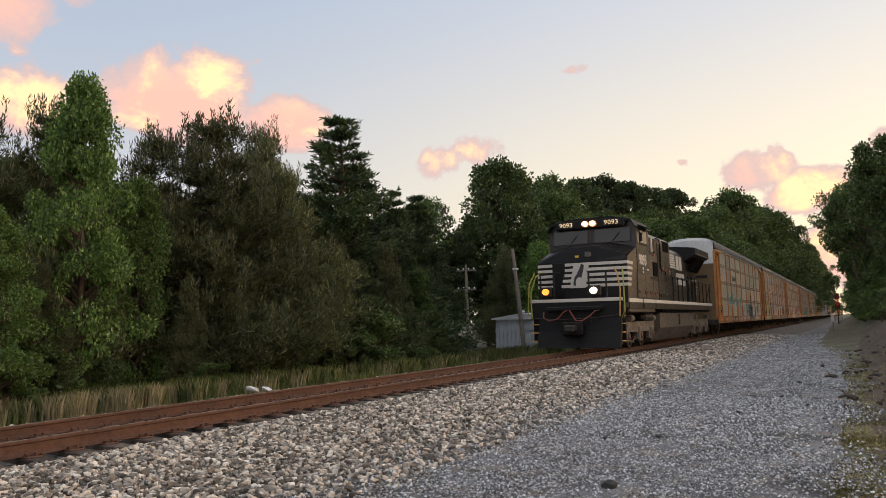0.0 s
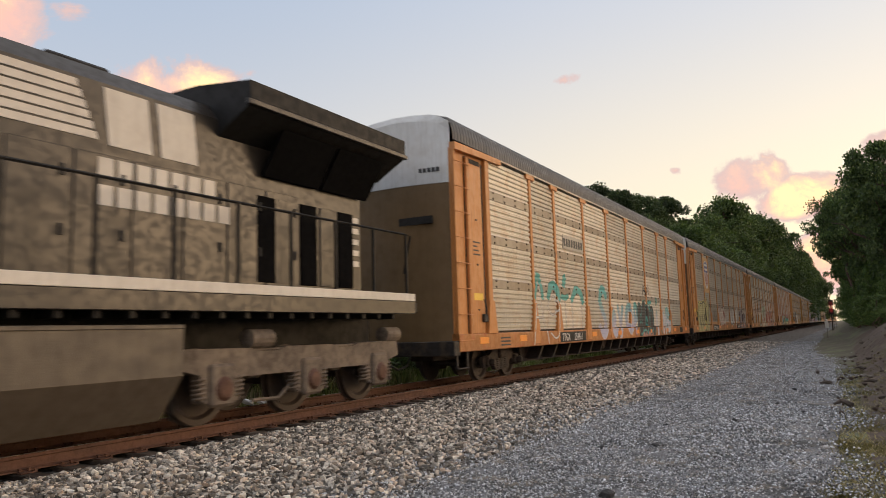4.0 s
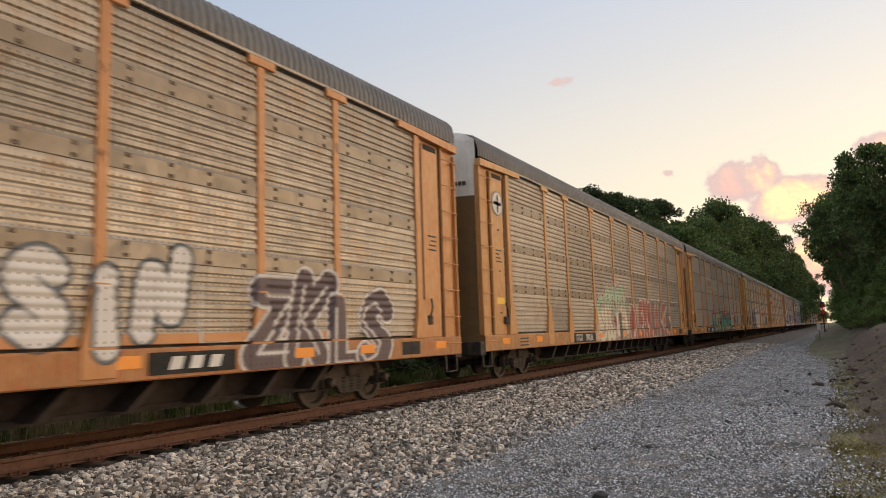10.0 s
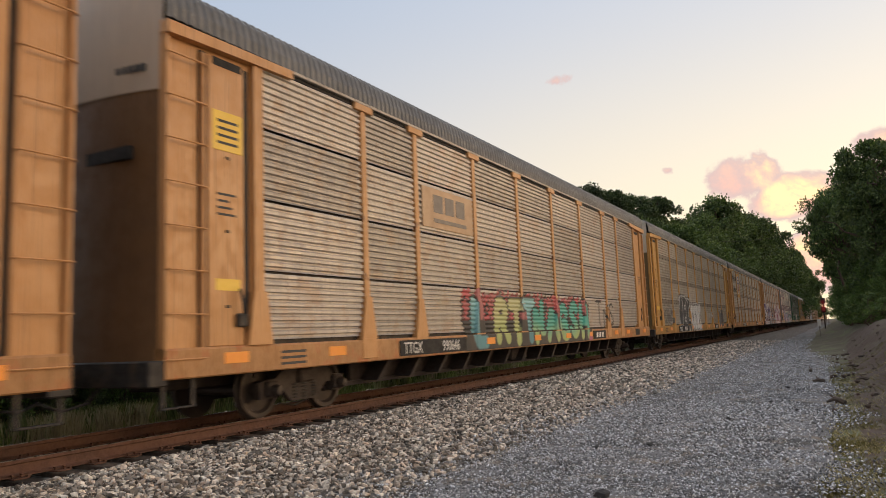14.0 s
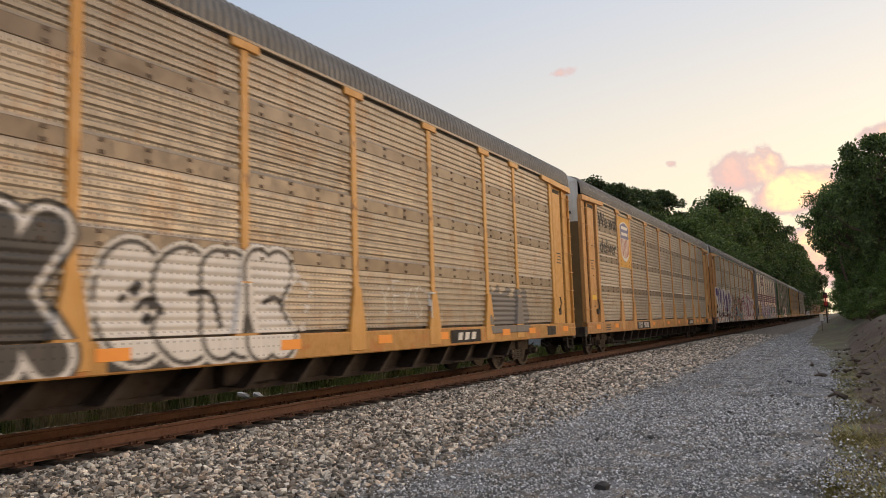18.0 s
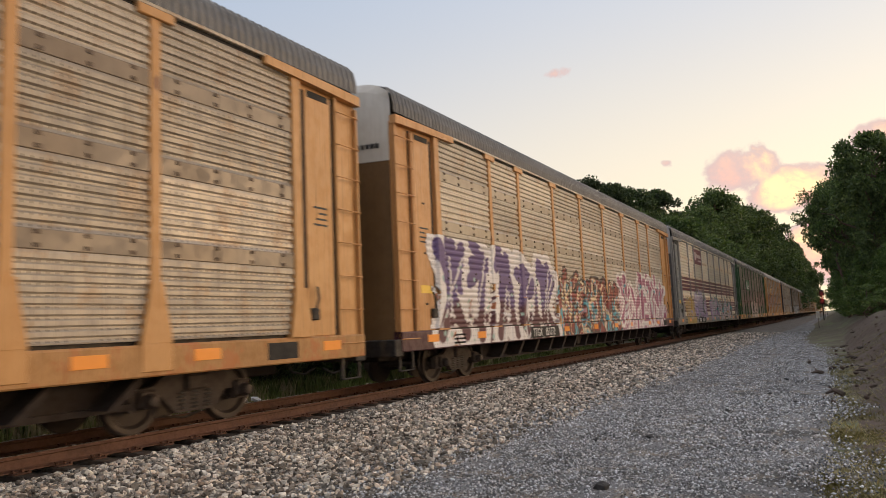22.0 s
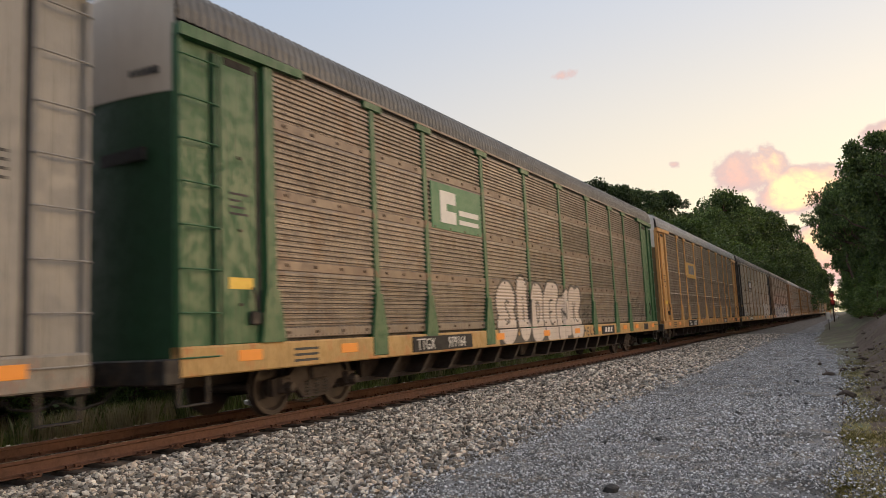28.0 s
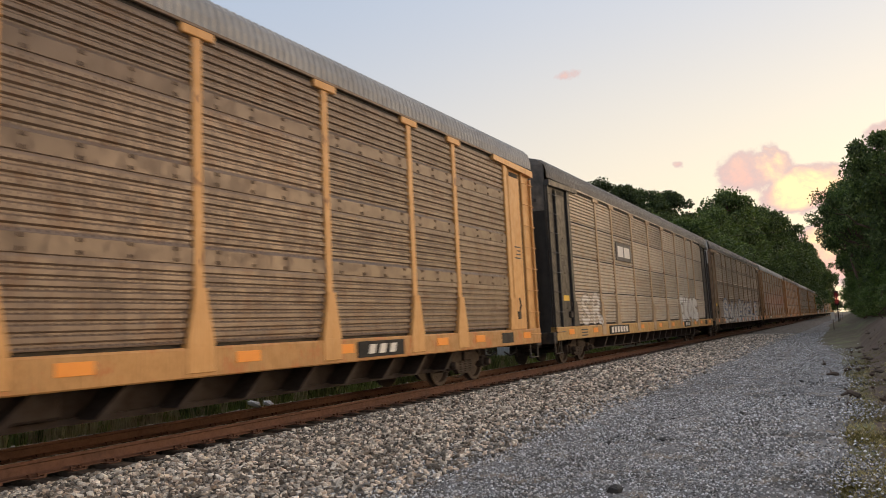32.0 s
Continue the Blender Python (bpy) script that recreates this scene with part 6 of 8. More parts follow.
def shield_logo(y0, y1, z0, z1):
    def run(car, scheme):
        back = part("sign_plate", Shape().box(1.57, 1.590, y0, y1, z0, z1, 0.004), surface("sign_yellow", scheme["sign"], 0.6, 0, 0.2), car, "painted yellow sign panel with a shield")
        w, h, cy = (y1 - y0) * 0.78, (z1 - z0) * 0.82, (y0 + y1) / 2
        zb = z0 + (z1 - z0) * 0.1

        def at(u, v):
            return (cy + w * (u - 0.5), zb + h * v)

        outline = [at(u, v) for u, v in ((0.5, 0.0), (0.28, 0.06), (0.10, 0.16), (0.02, 0.32), (0.04, 0.62), (0.0, 0.88), (0.16, 0.94), (0.5, 1.0), (0.84, 0.94), (1.0, 0.88), (0.96, 0.62),
                                         (0.98, 0.32), (0.90, 0.16), (0.72, 0.06))]
        part("shield", Shape().prism(outline, "x", 1.588, 1.596), WHITE_MARK, back, "white shield")
        blue = surface("shield_blue", (0.17, 0.18, 0.33), 0.6)
        red = surface("shield_red", (0.46, 0.14, 0.09), 0.6)
        part("shield_head", Shape().prism([at(u, v) for u, v in ((0.06, 0.58), (0.94, 0.58), (0.97, 0.87), (0.84, 0.91), (0.5, 0.97), (0.16, 0.91), (0.03, 0.87))], "x", 1.595, 1.60), blue, back, "blue head of the shield")
        for z in (0.65, 0.80):
            part("sign_bar", Shape().prism([at(0.16, z), at(0.84, z), at(0.84, z + 0.075), at(0.16, z + 0.075)], "x", 1.599, 1.604), WHITE_MARK, back)
        for k in range(6):
            u = 0.10 + 0.15 * k
            low = 0.10 + 0.45 * abs(u + 0.035 - 0.5) ** 1.5
            part("shield_stripe", Shape().prism([at(u, low), at(u + 0.07, low), at(u + 0.07, 0.57), at(u, 0.57)], "x", 1.595, 1.60), red, back)
    return run


def disc_logo(car, scheme):
    d = part("round_sign", Shape().lathe([(0.02, 0.0), (0.34, 0.0), (0.34, 0.012), (0.02, 0.012)], "x", (1.556, -HALF + 1.14, 4.63), 28), surface("disc_grey", (0.24, 0.28, 0.28), 0.7), car, "round grey and blue sign")
    d2 = surface("disc_blue", (0.06, 0.16, 0.40), 0.6)
    for a, b in ((0.045, 0.24), (0.24, 0.045)):
        part("sign_cross", Shape().box(1.566, 1.574, -HALF + 1.14 - a, -HALF + 1.14 + a, 4.63 - b, 4.63 + b), d2, d)
    part("sign_ring", Shape().lathe([(0.27, 0.0), (0.30, 0.0), (0.30, 0.006), (0.27, 0.006)], "x", (1.568, -HALF + 1.14, 4.63), 28), WHITE_MARK, d)


def slogan_logo(car, scheme):
    shield_logo(-8.80, -7.05, 3.35, 5.45)(car, scheme)
    piece("slogan", lettering("slogan", "We will", 0.80, BLACK_MARK), car, (1.590, -11.6, 4.75), turn=FACING)
    piece("slogan", lettering("slogan", "deliver", 0.80, BLACK_MARK), car, (1.590, -11.5, 3.75), turn=FACING)


SCHEMES = [
    dict(label="tan enclosed car carrier wagon with turquoise and white graffiti", kind="banded", panel=(0.62, 0.57, 0.48), post=ORANGE, cap=(0.62, 0.64, 0.65), end=(0.45, 0.28, 0.12), marks=("TTGX", "254411"), board=(-7.05, -4.6),
         owner=False, art=art_turquoise,
         logo=plate_logo((0.44, 0.41, 0.36), (0.05, 0.05, 0.05), -6.3, -4.3, 3.75, 4.2, [(0.02 + 0.12 * i, 0.10 + 0.12 * i, 0.2, 0.75) for i in range(8)])),
    dict(label="orange-tan car carrier wagon with a yellow shield sign and cream graffiti", kind="banded", band=(0.84, 0.76, 0.66), panel=(0.41, 0.36, 0.295), post=(0.60, 0.32, 0.14), end=(0.40, 0.20, 0.08), cap=(0.60, 0.60, 0.58), sign=(0.62, 0.36, 0.14), marks=("TTGX", "994323"), board=(-6.6, -4.4), slot_end=False, skirt=True,
         art=art_cream,
         logo=shield_logo(-8.80, -7.05, 3.2, 5.45)),
    dict(label="tan car carrier wagon with a round blue sign and faded graffiti", kind="banded", band=(0.80, 0.71, 0.61), panel=(0.40, 0.35, 0.285), post=TAN, end=(0.36, 0.21, 0.07), cap=(0.62, 0.62, 0.60), marks=("TTGX", "989136"), board=(-6.8, -4.42), slot_end=False,
         owner=False, art=art_mint, logo=disc_logo),
    dict(label="silver-grey ribbed car carrier wagon with teal and black graffiti", kind="slit", panel=(0.43, 0.39, 0.35), post=TAN, end=(0.40, 0.20, 0.08), cap=(0.42, 0.32, 0.24), marks=("TTGX", "990646"), board=(-7.9, -5.0),
         art=art_teal,
         logo=plate_logo((0.52, 0.34, 0.20), (0.20, 0.17, 0.15), -6.75, -4.3, 3.55, 4.45, [(0.2, 0.38, 0.4, 0.85), (0.42, 0.60, 0.4, 0.85), (0.64, 0.82, 0.4, 0.85), (0.2, 0.85, 0.15, 0.25)])),
    dict(label="weathered tan car carrier wagon with white bubble graffiti", kind="banded", panel=(0.40, 0.345, 0.28), post=YELLOW, end=(0.42, 0.27, 0.09), cap=(0.48, 0.44, 0.36), marks=("TTGX", "992045"), board=(-7.9, -5.2), slot_end=False,
         art=art_white),
    dict(label="tan car carrier wagon with a shield sign and a large slogan", kind="banded", panel=(0.44, 0.385, 0.315), post=(0.60, 0.37, 0.16), end=(0.42, 0.26, 0.09), cap=(0.58, 0.60, 0.60), sign=(0.62, 0.33, 0.05), marks=("TTGX", "982708"), board=(-6.75, -4.42), logo=slogan_logo),
    dict(label="car carrier wagon covered low down in purple, red and white graffiti", kind="banded", band=(1.0, 0.94, 0.86), panel=(0.47, 0.425, 0.36), post=TAN, end=(0.40, 0.22, 0.08), cap=(0.56, 0.55, 0.52), marks=("TTGX", "851772"), board=(-6.72, -4.42), sill=(0.09, 0.03, 0.04), slot_end=False,
         owner=False, art=art_wild),
    dict(label="white car carrier wagon with maroon stripes and lilac graffiti", kind="bold", band=(0.92, 0.80, 0.66), panel=(0.86, 0.77, 0.63), post=(0.29, 0.33, 0.385), end=(0.22, 0.22, 0.23), cap=(0.36, 0.36, 0.37), sill=(0.34, 0.31, 0.27), stripes=True, marks=("TTGX", "705567"), board=(-7.1, -4.45), slot_end=False,
         art=art_lilac,
         logo=plate_logo((0.17, 0.03, 0.04), (0.66, 0.52, 0.50), -6.85, -4.25, 4.5, 5.45, [(0.08, 0.24, 0.25, 0.8), (0.32, 0.42, 0.45, 0.72), (0.45, 0.55, 0.45, 0.68), (0.58, 0.68, 0.45, 0.68), (0.71, 0.81, 0.45, 0.68), (0.84, 0.93, 0.45, 0.68), (0.5, 0.93, 0.22, 0.30)])),
    dict(label="green-trimmed car carrier wagon with rusty ribbed sides and bubble graffiti", kind="fine", band=(1.05, 0.84, 0.76), panel=(0.20, 0.165, 0.14), post=(0.034, 0.145, 0.07), end=(0.026, 0.13, 0.055), cap=(0.42, 0.38, 0.33), sill=(0.60, 0.38, 0.14), marks=("TTGX", "979164"), board=(-7.8, -5.2),
         art=art_bubble,
         logo=plate_logo((0.085, 0.22, 0.11), (0.74, 0.73, 0.70), -6.75, -4.3, 3.45, 4.5, [(0.16, 0.28, 0.15, 0.85), (0.28, 0.46, 0.58, 0.85), (0.28, 0.46, 0.15, 0.42), (0.52, 0.93, 0.38, 0.50), (0.52, 0.93, 0.18, 0.28)])),
    dict(label="dark brown perforated car carrier wagon with yellow-tan posts", kind="banded", band=(1.25, 1.2, 1.15), panel=(0.165, 0.12, 0.09), post=(0.66, 0.42, 0.18), end=(0.40, 0.26, 0.10), cap=(0.62, 0.62, 0.60), roof=(0.36, 0.36, 0.36), marks=("TTGX", "160127"), board=(-7.6, -5.0),
         logo=plate_logo((0.60, 0.35, 0.09), (0.16, 0.17, 0.20), -6.8, -4.3, 3.5, 4.35, [(0.22, 0.42, 0.25, 0.85), (0.45, 0.62, 0.25, 0.85), (0.66, 0.84, 0.25, 0.85)])),
    dict(label="pale ribbed car carrier wagon with black ends", kind="slit", panel=(0.44, 0.39, 0.33), post=(0.42, 0.36, 0.28), end=(0.02, 0.02, 0.022), cap=(0.03, 0.03, 0.032), trim=(0.03, 0.03, 0.032), sill=(0.58, 0.36, 0.13),
         art=art_far,
         logo=plate_logo((0.08, 0.08, 0.085), (0.75, 0.74, 0.72), -6.6, -4.5, 3.6, 4.3, [(0.1, 0.45, 0.2, 0.8), (0.52, 0.9, 0.2, 0.8)])),
    dict(label="brown ribbed car carrier wagon with white and blue graffiti low down", kind="banded", panel=(0.30, 0.24, 0.19), post=(0.26, 0.20, 0.15), end=(0.12, 0.08, 0.06), cap=(0.5, 0.5, 0.5), sill=(0.35, 0.22, 0.12),
         art=art_low),
    dict(label="grey-brown car carrier wagon with a pale roof", kind="fine", panel=(0.36, 0.30, 0.25), post=(0.40, 0.27, 0.16), end=(0.2, 0.12, 0.08), roof=(0.45, 0.44, 0.43)),
    dict(label="rust-brown car carrier wagon far down the train", kind="banded", panel=(0.30, 0.22, 0.16), post=(0.45, 0.26, 0.12), end=(0.25, 0.14, 0.07)),
]
for me in (WHEELSET, TRUCK_FRAME, SPRINGS, BRAKE, CAP):       # running gear reaches down to the rail heads
    for v in me.vertices:
        if me is WHEELSET:
            v.co = (v.co.x, v.co.y * 1.077, v.co.z * 1.077)
        elif me is not CAP:
            v.co.z -= 0.065 * max(0.0, 1 - v.co.z)
wagons = [autorack(i + 1, s) for i, s in enumerate(SCHEMES)]
for k in range(len(SCHEMES), 22):
    src = wagons[(12, 13, 4, 10, 3, 12, 9, 13)[k - len(SCHEMES)]]
    far = copy_thing(src, Matrix.Translation(src.location))
    wagons.append(far)

# ---- locomotive ----
LOCO_BLACK = surface("dusty_black_paint", (0.024, 0.021, 0.019), 0.42, 0, 0.25, (0.045, 0.036, 0.028), 9, 0.5, 0.3, 0.01, 20, shine=0.5)
LOCO_DUST = surface("dust_caked_black_paint", (0.085, 0.064, 0.047), 0.45, 0, 0.3, (0.04, 0.031, 0.024), 9, 0.5, 0.3, 0.01, 20, shine=0.55)
# Nose black kept darker and duller than the sides: shade put into colour.
LOCO_NOSE = surface("clean_black_paint", (0.012, 0.0118, 0.0122), 0.40, 0, 0.3, (0.020, 0.018, 0.016), 6, 0.7, bump=0.03, shine=0.15)
LOCO_ROOF = surface("sooty_black_paint", (0.014, 0.0135, 0.0138), 0.6, 0, 0.35, (0.015, 0.014, 0.012), 6, 0.7, shine=0.2)
LOCO_TANK = surface("mud_splashed_tank", (0.115, 0.093, 0.068), 0.55, 0, 0.35, (0.065, 0.05, 0.038), 4, 0.5, 0.4)
LOCO_WHITE = surface("dirty_white_stripe", (0.68, 0.64, 0.58), 0.6, 0, 0.25, (0.42, 0.37, 0.32), 7, 0.8, 0.2, 0.03)
LOCO_GREY = surface("dusty_grey_truck", (0.21, 0.165, 0.125), 0.8, 0.0, 0.5, (0.06, 0.046, 0.036), 9, 1.5, 0.4)
GLASS = surface("dark_cab_glass", (0.02, 0.022, 0.026), 0.08, 0, 0.1, bump=0)
# Pale pane: a bright reflection put into the base colour of the glass.
PALE_PANE = surface("sunlit_window_blind", (0.40, 0.35, 0.29), 0.4, 0, 0.15, bump=0)
GRILLE = surface("black_grille", (0.005, 0.005, 0.0055), 0.9, 0, 0.3, shine=0.05)
LOUVRE = surface("rusty_louvre", (0.13, 0.06, 0.04), 0.7, 0.2, 0.4, (0.05, 0.03, 0.02))
SAFETY = surface("yellow_green_handrail", (0.42, 0.40, 0.08), 0.5, 0, 0.2)
STEP_EDGE = surface("orange_step_edge", (0.62, 0.34, 0.10), 0.6, 0, 0.2)
HOSE = surface("dull_red_hose", (0.20, 0.05, 0.04), 0.7)
BULB = glow("headlight_bulb", (1.0, 0.74, 0.42), 6.0)
# Emissive rim imitates the amber halo round the headlight bulb.
RIM_GLOW = glow("lit_lamp_reflector", (1.0, 0.34, 0.08), 1.1)
DITCH = glow("ditch_light_bulb", (1.0, 0.70, 0.38), 7.0)
DITCH_DIM = glow("amber_ditch_light", (1.0, 0.26, 0.04), 2.2)
BOARD = glow("lit_number_board", (1.0, 0.72, 0.42), 0.75)
LOCO = thing("diesel_locomotive", (TRACK_X, 0, TRAIN_Z), "black six-axle freight diesel locomotive with white stripes and lit headlights", "locomotive")
L0 = LOCO
deck = Shape().box(-1.5, 1.5, -10.2, 10.2, 1.62, 1.84, 0.02).box(-0.5, 0.5, -10.3, 10.3, 1.0, 1.65, 0.03)
for k in range(26):
    y = -3.2 + 0.5 * k
    deck.box(1.15, 1.46, y, y + 0.1, 1.5, 1.64, 0.01)
part("deck", deck, LOCO_ROOF, L0, "black walkway deck")
for a, b in ((-9.35, -7.3), (-7.05, -5.0), (-4.9, 10.05)):
    part("walkway_stripe", Shape().box(1.49, 1.53, a, b, 1.86, 2.0, 0.006), LOCO_WHITE, L0, "white stripe along the walkway edge")
    part("walkway_edge", Shape().box(1.44, 1.525, a, b, 1.60, 1.86, 0.01), LOCO_BLACK, L0)
part("battery_box", Shape().box(0.9, 1.5, -9.35, -5.0, 1.45, 1.85, 0.02), LOCO_DUST, L0)
# nose: front face leaned back a little, creased in the middle
NOSE_FRONT = -9.45
nose = Shape()
lo = [(-1.48, NOSE_FRONT + 0.12), (-0.55, NOSE_FRONT), (0.55, NOSE_FRONT), (1.48, NOSE_FRONT + 0.12)]
nose.sheet([[(x, y, 1.84) for x, y in lo], [(x, y + 0.05, 3.45) for x, y in lo]])
nose.add([(-1.48, NOSE_FRONT + 0.17, 3.45), (-0.55, NOSE_FRONT + 0.05, 3.45), (0.55, NOSE_FRONT + 0.05, 3.45), (1.48, NOSE_FRONT + 0.17, 3.45),
          (-1.40, NOSE_FRONT + 0.32, 3.62), (-0.52, NOSE_FRONT + 0.24, 4.0), (0.52, NOSE_FRONT + 0.24, 4.0), (1.40, NOSE_FRONT + 0.32, 3.62),
          (-1.48, -7.75, 4.0), (-0.55, -7.75, 4.28), (0.55, -7.75, 4.28), (1.48, -7.75, 4.0)],
         [(0, 1, 5, 4), (1, 2, 6, 5), (2, 3, 7, 6), (4, 5, 9, 8), (5, 6, 10, 9), (6, 7, 11, 10)])
for s in (-1, 1):
    nose.add([(s * 1.48, NOSE_FRONT + 0.12, 1.84), (s * 1.48, -7.75, 1.84), (s * 1.48, -7.75, 4.0), (s * 1.40, NOSE_FRONT + 0.32, 3.62), (s * 1.48, NOSE_FRONT + 0.17, 3.45)], [(0, 1, 2, 3, 4)])
part("nose", nose, LOCO_NOSE, L0, "wide black nose")
for s in (-1, 1):
    # The dust colour also carries the light that falls on this side.
    part("nose_side", Shape().prism([(NOSE_FRONT + 0.16, 1.84), (-7.75, 1.84), (-7.75, 3.99), (NOSE_FRONT + 0.34, 3.6), (NOSE_FRONT + 0.2, 3.44)], "x", s * 1.479 - 0.004, s * 1.479 + 0.004), LOCO_DUST, L0, "dust-brown side of the nose, lighter for the light on it")
for k in range(5):
    z = 2.46 + 0.205 * k
    part("nose_stripe", Shape().prism([(-1.487, NOSE_FRONT + 0.105 + 0.008 * k), (-0.55, NOSE_FRONT - 0.012 + 0.006 * k), (0.55, NOSE_FRONT - 0.012 + 0.006 * k), (1.487, NOSE_FRONT + 0.105 + 0.008 * k),
                                       (1.487, NOSE_FRONT + 0.16), (0.55, NOSE_FRONT + 0.06), (-0.55, NOSE_FRONT + 0.06), (-1.487, NOSE_FRONT + 0.16)], "z", z, z + 0.11), LOCO_WHITE, L0, "white stripe across the nose")
    end = -8.85 + 0.09 * k
    part("side_stripe", Shape().prism([(NOSE_FRONT + 0.14, z), (end, z), (end + 0.05, z + 0.11), (NOSE_FRONT + 0.14, z + 0.11)], "x", 1.478, 1.497), LOCO_WHITE, L0)
part("emblem_panel", Shape().prism([(-0.36, 2.44), (0.16, 2.44), (0.30, 3.38), (-0.20, 3.38)], "y", NOSE_FRONT - 0.03, NOSE_FRONT + 0.02), LOCO_WHITE, L0, "white emblem panel on the nose")
part("emblem", Shape().prism([(-0.24, 2.55), (-0.16, 2.52), (-0.14, 2.75), (-0.06, 2.85), (0.04, 2.82), (0.10, 3.05), (0.14, 3.28), (0.05, 3.36), (0.0, 3.2), (-0.10, 2.98), (-0.2, 2.8)], "y", NOSE_FRONT - 0.045, NOSE_FRONT - 0.028), BLACK_MARK, L0, "plain dark emblem shape")
part("nose_door", Shape().box(-0.95, -0.50, NOSE_FRONT + 0.0, NOSE_FRONT + 0.12, 2.0, 3.42, 0.02), LOCO_NOSE, L0)
part("nose_window", Shape().box(0.12, 0.36, NOSE_FRONT + 0.06, NOSE_FRONT + 0.16, 3.58, 3.80, 0.03), GLASS, L0)
part("nose_label", Shape().box(-0.18, -0.06, NOSE_FRONT + 0.09, NOSE_FRONT + 0.14, 3.60, 3.68, 0.005), YELLOW_LABEL, L0)
part("deck_front_stripe", Shape().box(-1.5, 1.5, -10.24, -10.19, 1.90, 2.02, 0.008), LOCO_WHITE, L0, "white stripe on the front deck edge")
part("front_plate", Shape().box(-1.5, 1.5, -10.22, -10.05, 1.2, 1.92, 0.02), LOCO_ROOF, L0)
# cab
cab = Shape()
cab.prism([(-1.5, 1.84), (1.5, 1.84), (1.5, 4.75), (1.36, 5.06), (0.7, 5.22), (-0.7, 5.22), (-1.36, 5.06), (-1.5, 4.75)], "y", -7.75, -5.65)
part("cab", cab, LOCO_BLACK, L0, "black cab body dusted grey-brown")
roof = Shape().prism([(-1.53, 4.80), (-1.38, 5.10), (-0.7, 5.26), (0.7, 5.26), (1.38, 5.10), (1.53, 4.80), (1.50, 4.78), (1.34, 5.04), (-1.34, 5.04), (-1.50, 4.78)], "y", -8.0, -5.55)
part("cab_roof", roof, LOCO_ROOF, L0, "sooty black cab roof")
for x0, x1 in ((-1.32, -0.12), (0.12, 1.32)):
    part("windscreen", Shape().add([(x0, -7.83, 4.26), (x1, -7.83, 4.26), (x1, -7.79, 4.80), (x0, -7.79, 4.80), (x0, -7.75, 4.26), (x1, -7.75, 4.26), (x1, -7.75, 4.80), (x0, -7.75, 4.80)],
                                   [(0, 1, 2, 3), (0, 4, 5, 1), (1, 5, 6, 2), (2, 6, 7, 3), (3, 7, 4, 0)]), GLASS, L0, "dark windscreen pane")
    part("wiper", Shape().tube([((x0 + x1) / 2, -7.86, 4.28), ((x0 + x1) / 2 + 0.25, -7.86, 4.62)], 0.012, 5), BLACK_PAINT, L0)
part("brow", Shape().box(-1.2, 1.2, -8.02, -7.72, 4.84, 5.20, 0.04), LOCO_ROOF, L0)
for s, x in ((-1, -0.78), (1, 0.78)):
    nb = part("number_board", Shape().box(x - 0.30, x + 0.30, -8.06, -8.0, 4.91, 5.12, 0.01), BLACK_PAINT, L0, "black number board with lit digits")
    piece("number", lettering("number", "9093", 0.26, BOARD, 0.004, 0.95), nb, (x - 0.27, -8.066, 4.935), turn=FRONTAL)
for x in (-0.13, 0.13):
    hl = part("headlight", Shape().lathe([(0.03, -8.12), (0.115, -8.12), (0.125, -8.0), (0.03, -8.0)], "y", (x, 0, 5.02), 18), RIM_GLOW, L0, "round headlight with a glowing amber rim for its halo")
    part("bulb", Shape().lathe([(0.01, -8.15), (0.07, -8.14), (0.10, -8.118), (0.01, -8.118)], "y", (x, 0, 5.02), 18), BULB, hl, "glowing warm headlight")
for x, m in ((-0.95, DITCH_DIM), (0.62, DITCH)):
    bx = part("ditch_light", Shape().box(x - 0.2, x + 0.2, -10.3, -10.05, 2.12, 2.48, 0.03), BLACK_PAINT, L0)
    part("bulb", Shape().lathe([(0.01, -10.37), (0.09, -10.36), (0.12, -10.30), (0.01, -10.30)], "y", (x, 0, 2.3), 18), m, bx, "glowing amber ditch light")
part("cab_side_window", Shape().box(1.49, 1.515, -7.18, -6.66, 4.22, 4.72, 0.01), PALE_PANE, L0, "side window with a pale reflection in its colour")
part("cab_side_window", Shape().box(1.49, 1.515, -6.60, -6.05, 4.22, 4.72, 0.01), PALE_PANE, L0, "side window with a pale reflection in its colour")
part("quarter_window", Shape().prism([(-7.62, 4.22), (-7.36, 4.15), (-7.36, 4.52), (-7.62, 4.62)], "x", 1.49, 1.512), PALE_PANE, L0)
part("window_frame", Shape().box(1.495, 1.52, -7.26, -5.96, 4.14, 4.22).box(1.495, 1.52, -7.26, -7.18, 4.2, 4.74).box(1.495, 1.52, -6.05, -5.97, 4.2, 4.74).box(1.495, 1.52, -7.26, -5.96, 4.72, 4.80), LOCO_ROOF, L0)
part("awning", Shape().prism([(1.50, 4.92), (1.78, 4.76), (1.78, 4.74), (1.50, 4.86)], "y", -7.42, -6.05), LOCO_ROOF, L0, "window awning")
part("mirror_box", Shape().box(1.5, 1.6, -7.3, -7.2, 4.25, 4.6, 0.02), BLACK_PAINT, L0)
piece("road_number", lettering("road_number", "9093", 0.62, LOCO_WHITE, 0.004, 1.02, 0.022), L0, (1.502, -7.45, 3.36), turn=FACING)
for k, (y0, y1, z0, z1) in enumerate(((-6.9, -6.72, 3.16, 3.26), (-6.88, -6.76, 3.02, 3.10), (-6.2, -5.85, 3.16, 3.22))):
    part("stencil_bar", Shape().box(1.498, 1.506, y0, y1, z0, z1), LOCO_WHITE, L0)
TAG_RED = surface("red_warning_tag", (0.50, 0.10, 0.08), 0.6, 0, 0.2, bump=0)
